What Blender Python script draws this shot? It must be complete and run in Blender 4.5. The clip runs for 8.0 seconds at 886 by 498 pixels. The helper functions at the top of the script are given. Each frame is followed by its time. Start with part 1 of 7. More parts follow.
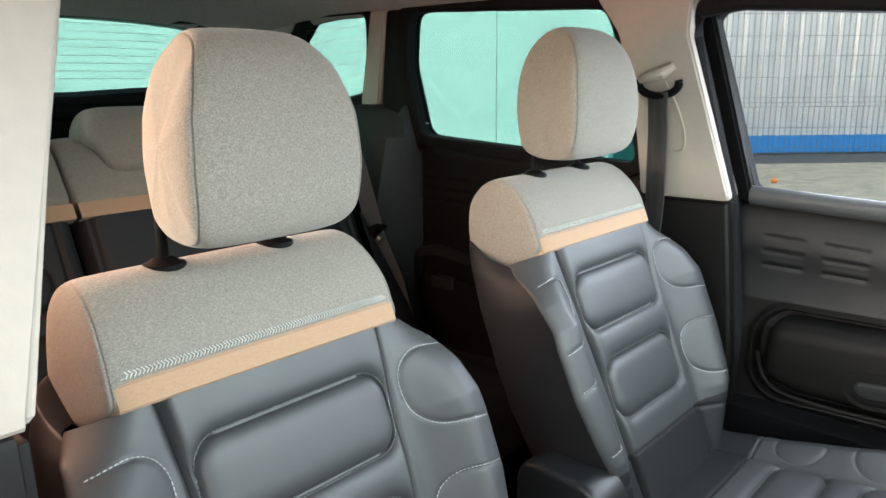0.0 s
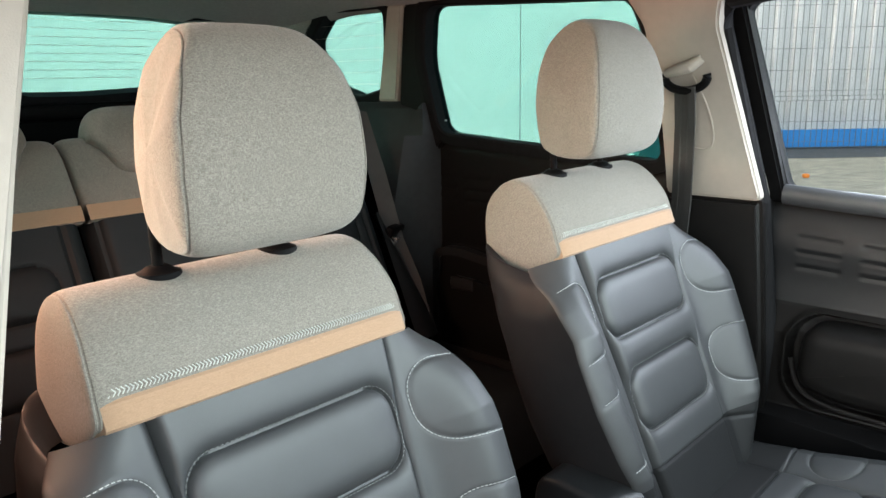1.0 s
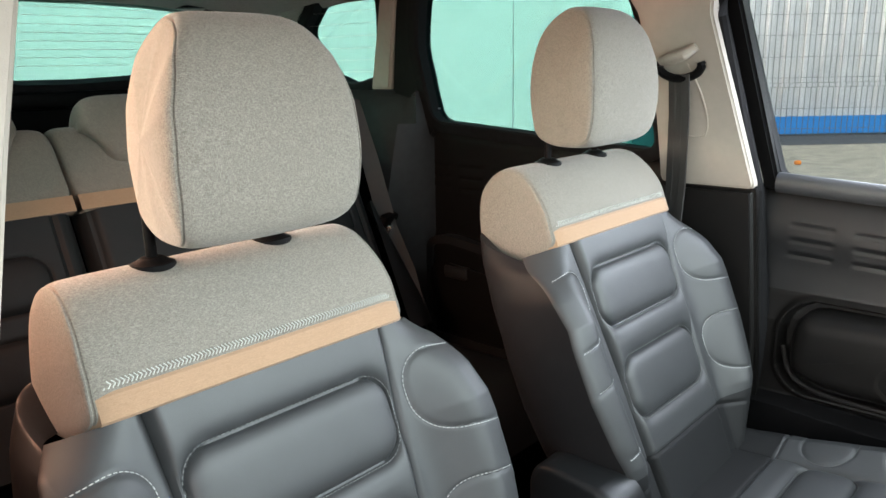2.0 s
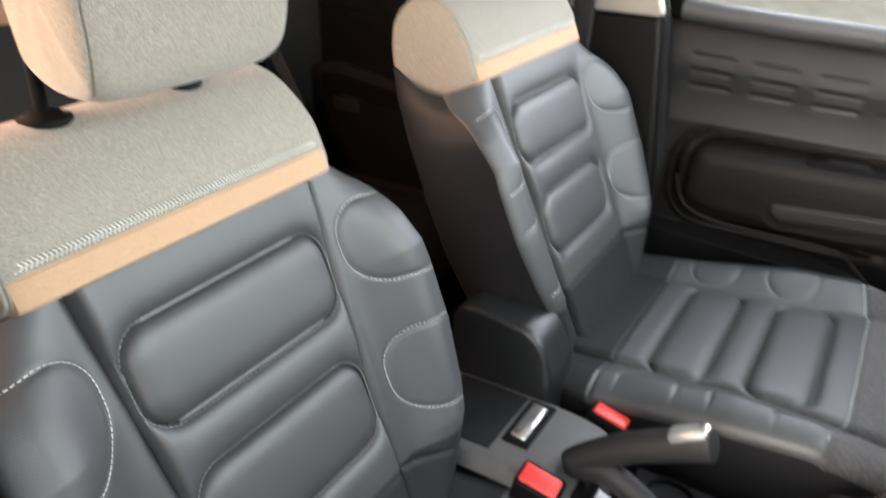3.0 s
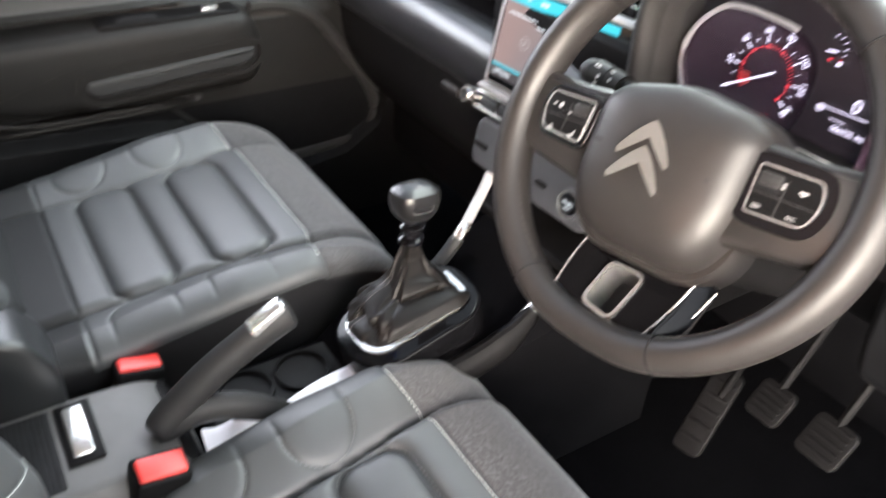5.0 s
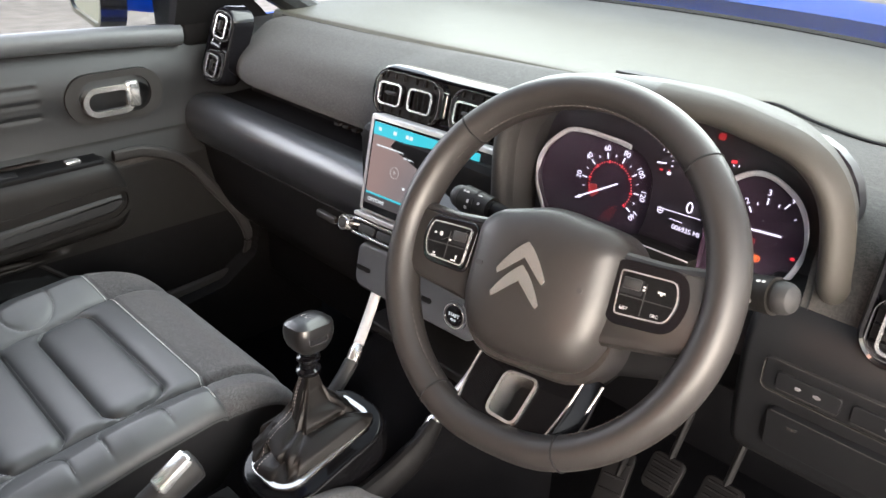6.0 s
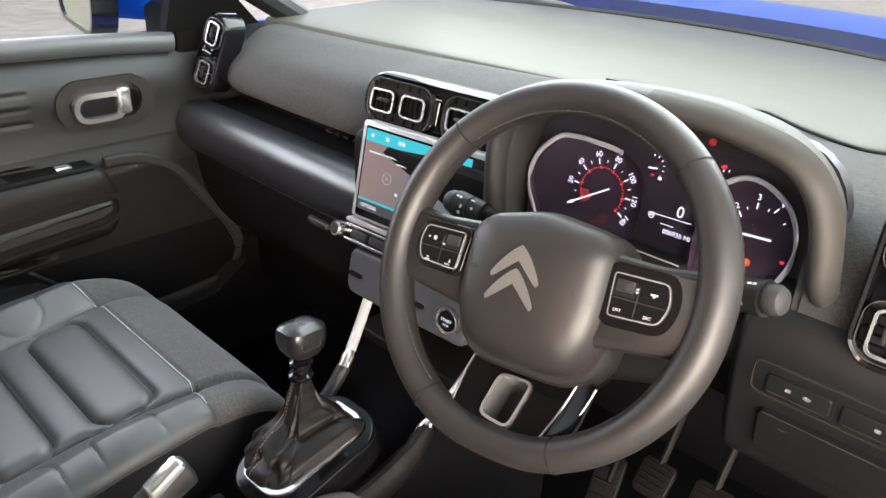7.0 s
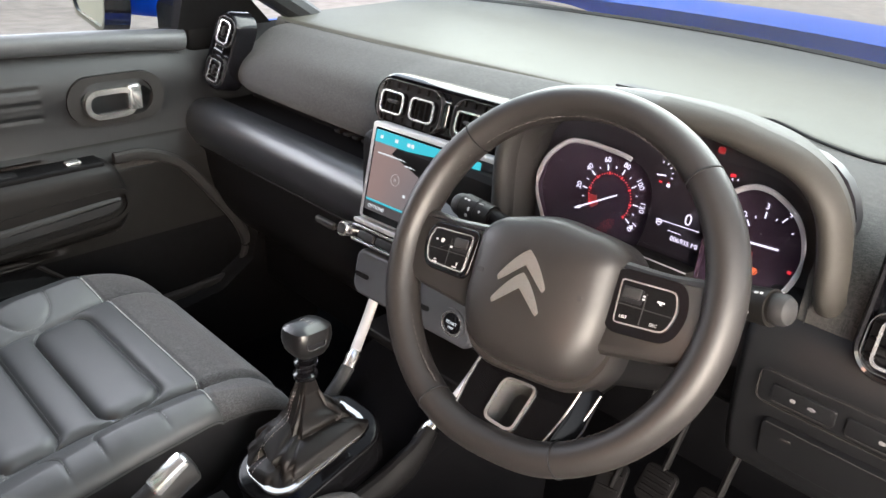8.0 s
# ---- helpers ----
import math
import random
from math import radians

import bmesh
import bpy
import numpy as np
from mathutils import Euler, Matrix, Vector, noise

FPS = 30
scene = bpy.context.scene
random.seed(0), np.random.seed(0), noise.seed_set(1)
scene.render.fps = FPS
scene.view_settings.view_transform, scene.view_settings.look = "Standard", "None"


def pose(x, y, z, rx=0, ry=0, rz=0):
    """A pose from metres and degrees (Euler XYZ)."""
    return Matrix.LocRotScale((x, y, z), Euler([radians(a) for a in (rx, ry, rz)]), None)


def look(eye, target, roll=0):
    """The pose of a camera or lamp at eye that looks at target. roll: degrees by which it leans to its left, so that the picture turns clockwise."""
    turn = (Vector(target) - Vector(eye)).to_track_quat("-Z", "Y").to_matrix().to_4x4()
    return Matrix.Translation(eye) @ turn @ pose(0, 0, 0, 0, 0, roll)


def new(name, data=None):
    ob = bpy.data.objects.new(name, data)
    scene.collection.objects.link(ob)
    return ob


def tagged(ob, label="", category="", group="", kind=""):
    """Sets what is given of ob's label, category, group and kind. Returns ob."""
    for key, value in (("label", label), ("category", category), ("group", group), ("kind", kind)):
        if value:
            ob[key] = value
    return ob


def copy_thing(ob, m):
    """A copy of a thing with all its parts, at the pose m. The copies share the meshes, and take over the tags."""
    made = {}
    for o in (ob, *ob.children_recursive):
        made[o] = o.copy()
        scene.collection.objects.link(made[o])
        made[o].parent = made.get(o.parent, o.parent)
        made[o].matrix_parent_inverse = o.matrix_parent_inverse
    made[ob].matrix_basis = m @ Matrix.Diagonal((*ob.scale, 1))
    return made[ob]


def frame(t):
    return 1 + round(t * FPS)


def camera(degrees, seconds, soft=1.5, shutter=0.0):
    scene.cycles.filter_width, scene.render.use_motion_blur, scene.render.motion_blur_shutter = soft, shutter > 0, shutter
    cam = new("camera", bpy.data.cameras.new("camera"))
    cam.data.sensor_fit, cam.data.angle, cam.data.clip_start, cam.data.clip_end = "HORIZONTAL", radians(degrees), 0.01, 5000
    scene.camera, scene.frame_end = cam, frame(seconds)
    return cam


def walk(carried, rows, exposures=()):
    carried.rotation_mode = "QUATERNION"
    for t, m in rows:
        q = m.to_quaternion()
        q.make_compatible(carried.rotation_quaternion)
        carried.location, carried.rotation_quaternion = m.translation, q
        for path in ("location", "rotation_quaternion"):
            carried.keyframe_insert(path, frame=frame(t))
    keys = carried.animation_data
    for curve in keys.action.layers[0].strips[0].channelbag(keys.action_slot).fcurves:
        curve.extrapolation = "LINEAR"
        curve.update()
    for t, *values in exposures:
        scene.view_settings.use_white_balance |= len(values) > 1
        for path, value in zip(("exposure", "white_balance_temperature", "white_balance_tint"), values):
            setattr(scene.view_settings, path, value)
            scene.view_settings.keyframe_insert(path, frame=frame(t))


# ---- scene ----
EXPOSURE = 2.74
cam = camera(60.62, 8.0, shutter=0.4)
# seconds, eye, yaw, pitch, roll
PATH = [
    (0.0, 0.8530, 0.3723, 1.3493, 130.63, -12.47, -0.48),
    (0.5, 0.8017, 0.3508, 1.3488, 132.59, -12.44, -0.70),
    (1.0, 0.8002, 0.3496, 1.3495, 132.62, -12.75, -0.96),
    (2.5, 0.8005, 0.3369, 1.3525, 130.91, -15.83, -0.96),
    (2.7, 0.8009, 0.3155, 1.3527, 128.46, -18.94, -0.94),
    (3.0, 0.8031, 0.2346, 1.3627, 120.78, -27.17, 1.31),
    (3.2, 0.8082, 0.1792, 1.3523, 114.32, -31.69, 1.91),
    (3.5, 0.7982, 0.1205, 1.3358, 103.88, -37.02, 3.23),
    (4.0, 0.7644, 0.0258, 1.3121, 87.65, -41.48, 3.00),
    (4.5, 0.7414, -0.0431, 1.3116, 71.39, -40.90, 3.20),
    (5.0, 0.7220, -0.0830, 1.3531, 55.24, -35.05, 3.61),
    (5.2, 0.7243, -0.0918, 1.3710, 51.10, -32.03, 3.42),
    (6.3, 0.7312, -0.1282, 1.4005, 43.92, -26.50, 1.94),
    (6.5, 0.7313, -0.1310, 1.3979, 43.64, -26.24, 2.22),
    (7.0, 0.7315, -0.1297, 1.3964, 43.57, -26.11, 2.29),
    (7.5, 0.7306, -0.1252, 1.3977, 43.81, -26.14, 2.17),
    (8.0, 0.7307, -0.1317, 1.3984, 44.03, -26.03, 3.24),
]
walk(cam, [(t, pose(x, y, z, 90 + pitch, 0, yaw) @ pose(0, 0, 0, 0, 0, roll)) for t, x, y, z, yaw, pitch, roll in PATH],
     [(0.0, EXPOSURE - 0.10, 6150, 5), (1.2, EXPOSURE - 0.10, 6150, 5), (2.5, EXPOSURE - 0.12, 6380, 8), (3.1, EXPOSURE + 0.22, 6550, 11), (3.6, EXPOSURE + 0.58, 6600, 12), (4.5, EXPOSURE + 0.70, 6380, 8),
      (5.1, EXPOSURE + 0.70, 6400, 9), (5.9, EXPOSURE + 0.36, 6450, 9), (6.5, EXPOSURE + 0.20, 6450, 9), (8.0, EXPOSURE + 0.20, 6450, 9)])

# ---- daylight: soft bright sky, soft warm sun from the open door's side ----
world = bpy.data.worlds.new("sky")
scene.world = world
world.use_nodes = True
wn = world.node_tree.nodes
sky = wn.new("ShaderNodeTexSky")
sky.sky_type = 'NISHITA'
sky.sun_disc = False
sky.sun_elevation = radians(14)
sky.sun_rotation = radians(125)
sky.dust_density = 2.0
sky.air_density = 1.0
wn["Background"].inputs[1].default_value = 0.15
haze = wn.new("ShaderNodeHueSaturation")          # thin overcast: paler than a clear sky
haze.inputs["Saturation"].default_value = 0.38
world.node_tree.links.new(sky.outputs[0], haze.inputs["Color"])
world.node_tree.links.new(haze.outputs[0], wn["Background"].inputs[0])
sun = new("sun", bpy.data.lights.new("sun", 'SUN'))
sun.data.energy = 0.14
sun.data.angle = radians(14)
sun.data.color = (1.0, 0.50, 0.34)
sun.matrix_world = look((0, 0, 0), (-math.sin(radians(125)) * math.cos(radians(14)), -math.cos(radians(125)) * math.cos(radians(14)), -math.sin(radians(14))))

# the bright sky beyond the open driver's door, as a lamp in its opening
day = new("door_daylight", bpy.data.lights.new("door_daylight", 'AREA'))
day.data.shape = 'RECTANGLE'
day.data.size, day.data.size_y = 1.1, 0.60
day.data.energy = 0.75
day.data.color = (1.0, 0.74, 0.60)
day.matrix_world = look((1.25, 0.25, 1.22), (0.0, 0.10, 1.06))


# the sky over the bonnet, as a lamp before the windscreen opening
front = new("windscreen_daylight", bpy.data.lights.new("windscreen_daylight", 'AREA'))
front.data.shape = 'RECTANGLE'
front.data.size, front.data.size_y = 1.30, 0.85
front.data.energy = 4.7
front.data.color = (0.94, 1.0, 0.96)
front.matrix_world = look((0.0, 1.02, 1.66), (0.0, -0.10, 1.0))

# the sky beyond the passenger's window, as a lamp in its opening
side_day = new("passenger_window_daylight", bpy.data.lights.new("passenger_window_daylight", 'AREA'))
side_day.data.shape = 'RECTANGLE'
side_day.data.size, side_day.data.size_y = 0.62, 0.28
side_day.data.energy = 1.2
side_day.data.color = (0.90, 0.89, 1.0)
side_day.matrix_world = look((-0.80, 0.22, 1.30), (0.0, 0.12, 0.75))

# low warm light through the rear side window, as a lamp in its opening
rear = new("rear_window_daylight", bpy.data.lights.new("rear_window_daylight", 'AREA'))
rear.data.shape = 'RECTANGLE'
rear.data.size, rear.data.size_y = 0.50, 0.22
rear.data.energy = 1.1
rear.data.color = (1.0, 0.48, 0.30)
rear.matrix_world = look((0.655, -0.72, 1.35), (0.40, -0.36, 1.16))

# ---- materials ----
def material(name, color, rough=0.5, metal=0.0, var=0.1, scale=40.0, bump=0.0, bump_scale=300.0, coat=0.0, spec=0.5, sheen=0.0,
             stretch=(1, 1, 1), detail=4.0, second=None):
    """A surface with colour variation at two scales and a fine relief."""
    m = bpy.data.materials.new(name)
    m.use_nodes = True
    n, l = m.node_tree.nodes, m.node_tree.links
    b = n["Principled BSDF"]
    b.inputs["Roughness"].default_value = rough
    b.inputs["Metallic"].default_value = metal
    b.inputs["Coat Weight"].default_value = coat
    b.inputs["Coat Roughness"].default_value = 0.05
    b.inputs["Specular IOR Level"].default_value = spec
    b.inputs["Sheen Weight"].default_value = sheen
    tc = n.new("ShaderNodeTexCoord")
    mp = n.new("ShaderNodeMapping")
    mp.inputs["Scale"].default_value = stretch
    l.new(tc.outputs["Object"], mp.inputs[0])
    fine, broad = n.new("ShaderNodeTexNoise"), n.new("ShaderNodeTexNoise")
    fine.inputs["Scale"].default_value, fine.inputs["Detail"].default_value = scale, detail
    broad.inputs["Scale"].default_value, broad.inputs["Detail"].default_value = scale / 12 + 1, 3
    l.new(mp.outputs[0], fine.inputs["Vector"])
    l.new(tc.outputs["Object"], broad.inputs["Vector"])
    add = n.new("ShaderNodeMath")
    add.operation = 'MULTIPLY_ADD'
    l.new(broad.outputs["Fac"], add.inputs[0])
    add.inputs[1].default_value = 0.4
    l.new(fine.outputs["Fac"], add.inputs[2])
    ramp = n.new("ShaderNodeValToRGB")
    ramp.color_ramp.elements[0].position, ramp.color_ramp.elements[1].position = 0.45, 0.95
    c2 = second or tuple(min(1, c * (1 + var)) for c in color)
    ramp.color_ramp.elements[0].color = (*[c * (1 - var) for c in color], 1)
    ramp.color_ramp.elements[1].color = (*c2, 1)
    l.new(add.outputs[0], ramp.inputs[0])
    l.new(ramp.outputs[0], b.inputs["Base Color"])
    rr = n.new("ShaderNodeMapRange")
    rr.inputs["To Min"].default_value, rr.inputs["To Max"].default_value = max(0.02, rough - 0.06), min(1, rough + 0.06)
    l.new(broad.outputs["Fac"], rr.inputs[0])
    l.new(rr.outputs[0], b.inputs["Roughness"])
    if bump:
        grain = n.new("ShaderNodeTexNoise")
        grain.inputs["Scale"].default_value, grain.inputs["Detail"].default_value = bump_scale, 3
        l.new(mp.outputs[0], grain.inputs["Vector"])
        bm_ = n.new("ShaderNodeBump")
        bm_.inputs["Strength"].default_value, bm_.inputs["Distance"].default_value = bump, 0.001
        l.new(grain.outputs["Fac"], bm_.inputs["Height"])
        l.new(bm_.outputs[0], b.inputs["Normal"])
    return m


def woven(name, dark, light, scale, bump=0.5, rough=0.9, stretch=(1.0, 1.0, 1.0), sheen=0.20):
    """A melange cloth: crossed threads of two tones."""
    m = material(name, dark, rough, bump=0.0, sheen=sheen)
    n, l = m.node_tree.nodes, m.node_tree.links
    b, ramp = n["Principled BSDF"], n["Color Ramp"]
    tc = n["Texture Coordinate"]
    heights = []
    for k, st in enumerate(((1, 1, 0.22), (0.22, 0.22, 1))):
        mp = n.new("ShaderNodeMapping")
        mp.inputs["Scale"].default_value = tuple(a * c for a, c in zip(st, stretch))
        l.new(tc.outputs["Object"], mp.inputs[0])
        t = n.new("ShaderNodeTexNoise")
        t.inputs["Scale"].default_value, t.inputs["Detail"].default_value = scale, 2.0
        l.new(mp.outputs[0], t.inputs["Vector"])
        heights.append(t)
    mx = n.new("ShaderNodeMath")
    mx.operation = 'MAXIMUM'
    l.new(heights[0].outputs["Fac"], mx.inputs[0])
    l.new(heights[1].outputs["Fac"], mx.inputs[1])
    ramp.color_ramp.elements[0].position, ramp.color_ramp.elements[1].position = 0.44, 0.68
    ramp.color_ramp.elements[0].color, ramp.color_ramp.elements[1].color = (*dark, 1), (*light, 1)
    l.new(mx.outputs[0], ramp.inputs[0])
    bp = n.new("ShaderNodeBump")
    bp.inputs["Strength"].default_value, bp.inputs["Distance"].default_value = bump, 0.001
    l.new(mx.outputs[0], bp.inputs["Height"])
    l.new(bp.outputs[0], b.inputs["Normal"])
    return m


def glowing(name, color, strength):
    m = bpy.data.materials.new(name)
    m.use_nodes = True
    b = m.node_tree.nodes["Principled BSDF"]
    b.inputs["Base Color"].default_value = (0.01, 0.01, 0.01, 1)
    b.inputs["Roughness"].default_value = 0.3
    b.inputs["Emission Color"].default_value = (*color, 1)
    b.inputs["Emission Strength"].default_value = strength
    return m


def lit_display():
    """A lit panel: warm rose on one side, blue grey on the other, with soft cloudy blocks."""
    m = glowing("lit_display", (0.5, 0.4, 0.4), 0.062)
    n, l = m.node_tree.nodes, m.node_tree.links
    tc, sep, ns = n.new("ShaderNodeTexCoord"), n.new("ShaderNodeSeparateXYZ"), n.new("ShaderNodeTexNoise")
    ns.inputs["Scale"].default_value = 9.0
    mul, ramp = n.new("ShaderNodeMath"), n.new("ShaderNodeValToRGB")
    mul.operation = 'MULTIPLY_ADD'
    mul.inputs[1].default_value = 0.5
    l.new(tc.outputs["Generated"], sep.inputs[0])
    l.new(tc.outputs["Object"], ns.inputs["Vector"])
    l.new(ns.outputs["Fac"], mul.inputs[0])
    l.new(sep.outputs["X"], mul.inputs[2])
    e = ramp.color_ramp.elements
    e[0].position, e[1].position = 0.35, 1.05
    e[0].color, e[1].color = (0.62, 0.42, 0.40, 1), (0.30, 0.33, 0.38, 1)
    l.new(mul.outputs[0], ramp.inputs[0])
    l.new(ramp.outputs[0], n["Principled BSDF"].inputs["Emission Color"])
    return m


def glass(name, tint, gloss=0.08):
    """A thin pane: tinted see-through with a Fresnel gloss."""
    m = bpy.data.materials.new(name)
    m.use_nodes = True
    n, l = m.node_tree.nodes, m.node_tree.links
    n.remove(n["Principled BSDF"])
    t, g, mix, lw = n.new("ShaderNodeBsdfTransparent"), n.new("ShaderNodeBsdfGlossy"), n.new("ShaderNodeMixShader"), n.new("ShaderNodeLayerWeight")
    p, a = n.new("ShaderNodeMath"), n.new("ShaderNodeMath")
    t.inputs[0].default_value = (*tint, 1)
    g.inputs["Roughness"].default_value = 0.02
    lw.inputs[0].default_value = 0.5
    p.operation, a.operation = 'POWER', 'MULTIPLY_ADD'
    p.inputs[1].default_value = 5.0
    a.inputs[1].default_value, a.inputs[2].default_value = 0.7, gloss / 3
    l.new(lw.outputs["Facing"], p.inputs[0])
    l.new(p.outputs[0], a.inputs[0])
    l.new(a.outputs[0], mix.inputs[0])
    l.new(t.outputs[0], mix.inputs[1])
    l.new(g.outputs[0], mix.inputs[2])
    l.new(mix.outputs[0], n["Material Output"].inputs[0])
    return m


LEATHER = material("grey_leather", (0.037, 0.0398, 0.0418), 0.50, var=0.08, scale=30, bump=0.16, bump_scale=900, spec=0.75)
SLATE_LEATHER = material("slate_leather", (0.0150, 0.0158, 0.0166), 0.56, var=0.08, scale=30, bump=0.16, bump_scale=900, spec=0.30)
DARK_LEATHER = material("dark_leather", (0.015, 0.015, 0.016), 0.5, var=0.12, scale=40, bump=0.2, bump_scale=800, spec=0.25)
WHEEL_LEATHER = material("wheel_leather", (0.0160, 0.0146, 0.0141), 0.42, var=0.12, scale=50, bump=0.18, bump_scale=1100, spec=0.38)
FABRIC = woven("light_cloth", (0.158, 0.146, 0.123), (0.300, 0.280, 0.240), 1500, bump=0.5)
CHARCOAL = woven("charcoal_cloth", (0.014, 0.014, 0.015), (0.070, 0.070, 0.073), 1100)
DASH_CLOTH = woven("dash_cloth", (0.010, 0.010, 0.010), (0.032, 0.031, 0.030), 900, bump=0.3, sheen=0.03)
TAN = woven("tan_cloth", (0.345, 0.222, 0.135), (0.42, 0.275, 0.172), 1700, bump=0.25, stretch=(0.25, 1.4, 1.4))
PAD_THREAD = material("grey_thread", (0.21, 0.22, 0.22), 0.8)
THREAD = material("pale_thread", (0.52, 0.54, 0.53), 0.8)
EMBROIDERY = material("white_embroidery", (0.56, 0.58, 0.54), 0.8)
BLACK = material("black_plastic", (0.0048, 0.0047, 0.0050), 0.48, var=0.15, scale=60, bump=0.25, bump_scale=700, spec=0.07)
GREY_PLASTIC = material("grey_plastic", (0.020, 0.020, 0.0205), 0.5, var=0.08, scale=60, bump=0.3, bump_scale=900, spec=0.25)
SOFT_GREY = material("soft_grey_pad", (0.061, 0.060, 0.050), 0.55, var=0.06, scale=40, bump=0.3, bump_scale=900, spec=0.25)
DOOR_PLASTIC = material("door_plastic", (0.0082, 0.0076, 0.0072), 0.46, var=0.1, scale=50, bump=0.25, bump_scale=900, spec=0.18)
GLOSS = material("piano_black", (0.004, 0.004, 0.005), 0.08, var=0.1, coat=0.25, spec=0.3)
CHROME = material("satin_chrome", (0.74, 0.74, 0.73), 0.20, metal=0.92, var=0.04)
SILVER = material("silver_plastic", (0.36, 0.36, 0.37), 0.32, metal=0.35, var=0.05)
WHEEL_THREAD = material("wheel_thread", (0.045, 0.040, 0.038), 0.6)
KEY_PRINT = material("key_print", (0.40, 0.40, 0.40), 0.6)
DUCT = material("brushed_duct_metal", (0.62, 0.63, 0.64), 0.25, metal=0.85, var=0.05)
BEIGE = material("beige_trim", (0.42, 0.38, 0.325), 0.62, var=0.04, scale=60, bump=0.3, bump_scale=700)
LOW_PANEL = material("lower_panel_plastic", (0.0060, 0.0062, 0.0070), 0.42, var=0.08, scale=50, bump=0.25, bump_scale=900, spec=0.24)
CHEEK_CLOTH = woven("cheek_cloth", (0.009, 0.0088, 0.0083), (0.032, 0.031, 0.029), 800, bump=0.4, sheen=0.02)
LINING = woven("roof_lining", (0.40, 0.38, 0.35), (0.52, 0.50, 0.46), 500, bump=0.2)
DOOR_UPPER = material("door_upper_pad", (0.0070, 0.0075, 0.0084), 0.47, var=0.08, scale=50, bump=0.25, bump_scale=900, spec=0.46)
PANEL_GREY = material("blue_grey_plastic", (0.034, 0.037, 0.043), 0.45, var=0.06, bump=0.2, bump_scale=900)
RED = material("red_button", (0.62, 0.035, 0.030), 0.4, var=0.08)
RUBBER = material("black_rubber", (0.010, 0.010, 0.011), 0.75, var=0.2, scale=80, spec=0.15)
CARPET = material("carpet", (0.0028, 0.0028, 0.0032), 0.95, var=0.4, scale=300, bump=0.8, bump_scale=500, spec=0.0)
BELT = material("belt_webbing", (0.055, 0.052, 0.050), 0.6, var=0.2, scale=200, bump=0.4, bump_scale=500, stretch=(1, 1, 6))
BLUE_PAINT = material("blue_paint", (0.003, 0.065, 0.46), 0.50, var=0.05, spec=0.04)
PAPER = material("white_paper", (0.72, 0.72, 0.76), 0.8, var=0.03)
GLASS_TINT = glass("green_tint_glass", (0.325, 0.465, 0.445))
GLASS_CLEAR = glass("clear_glass", (0.86, 0.88, 0.87))
GLASS_COVER = glass("clear_cover", (0.95, 0.95, 0.97))


# ---- building helpers ----
ORIGIN = {}


def thing(name, base, label, category, group="", kind=""):
    ob = new(name)
    ob.location = base
    ob.empty_display_size = 0.02
    ORIGIN[ob.name] = Vector(base)
    return tagged(ob, label, category, group, kind)


def finish(me, name, mat, parent, label, smooth):
    me.materials.append(mat)
    if smooth:
        me.polygons.foreach_set("use_smooth", [True] * len(me.polygons))
        me.set_sharp_from_angle(angle=radians(27))
    ob = new(name, me)
    if parent is not None:
        ob.parent = parent
        ORIGIN[ob.name] = ORIGIN[parent.name]
    return tagged(ob, label)


def part(name, bm, mat, parent=None, label="", smooth=True):
    """Links a bmesh, given in world metres, as one mesh under a thing or a part."""
    if parent is not None:
        bmesh.ops.translate(bm, verts=bm.verts, vec=-ORIGIN[parent.name])
    bmesh.ops.recalc_face_normals(bm, faces=bm.faces)
    me = bpy.data.meshes.new(name)
    bm.to_mesh(me)
    bm.free()
    return finish(me, name, mat, parent, label, smooth)


def sheet(name, V, mat, parent=None, label="", close=False, smooth=True):
    """A quad mesh from a grid of points V[i][j]."""
    V = np.asarray(V, float)
    a, b = V.shape[:2]
    off = np.array(ORIGIN[parent.name]) if parent is not None else 0
    idx = np.arange(a * b).reshape(a, b)
    if close:
        idx = np.concatenate([idx, idx[:, :1]], 1)
    q = np.stack([idx[:-1, :-1], idx[1:, :-1], idx[1:, 1:], idx[:-1, 1:]], -1).reshape(-1, 4)
    me = bpy.data.meshes.new(name)
    me.from_pydata((V.reshape(-1, 3) - off).tolist(), [], q.tolist())
    return finish(me, name, mat, parent, label, smooth)


def boxed(lo, hi, r=0.005, seg=3, m=None):
    """A rounded box between two corners, turned by m about its middle."""
    bm = bmesh.new()
    lo, hi = Vector(lo), Vector(hi)
    bmesh.ops.create_cube(bm, size=1, matrix=Matrix.Diagonal((*(hi - lo), 1)))
    if r:
        bmesh.ops.bevel(bm, geom=bm.edges[:], offset=r, segments=seg, profile=0.5, affect='EDGES', clamp_overlap=True)
    bm.transform(Matrix.Translation((lo + hi) / 2) @ (m or Matrix()))
    return bm


def rod(a, b, r1, r2=None, n=16, r=0.0):
    """A cylinder or cone from a to b."""
    bm = bmesh.new()
    a, b = Vector(a), Vector(b)
    bmesh.ops.create_cone(bm, cap_ends=True, segments=n, radius1=r1, radius2=r1 if r2 is None else r2, depth=(b - a).length)
    if r:
        bmesh.ops.bevel(bm, geom=[e for e in bm.edges if abs(e.verts[0].co.z - e.verts[1].co.z) < 1e-6], offset=r, segments=2, affect='EDGES', clamp_overlap=True)
    bm.transform(Matrix.Translation((a + b) / 2) @ (b - a).to_track_quat("Z", "Y").to_matrix().to_4x4())
    return bm


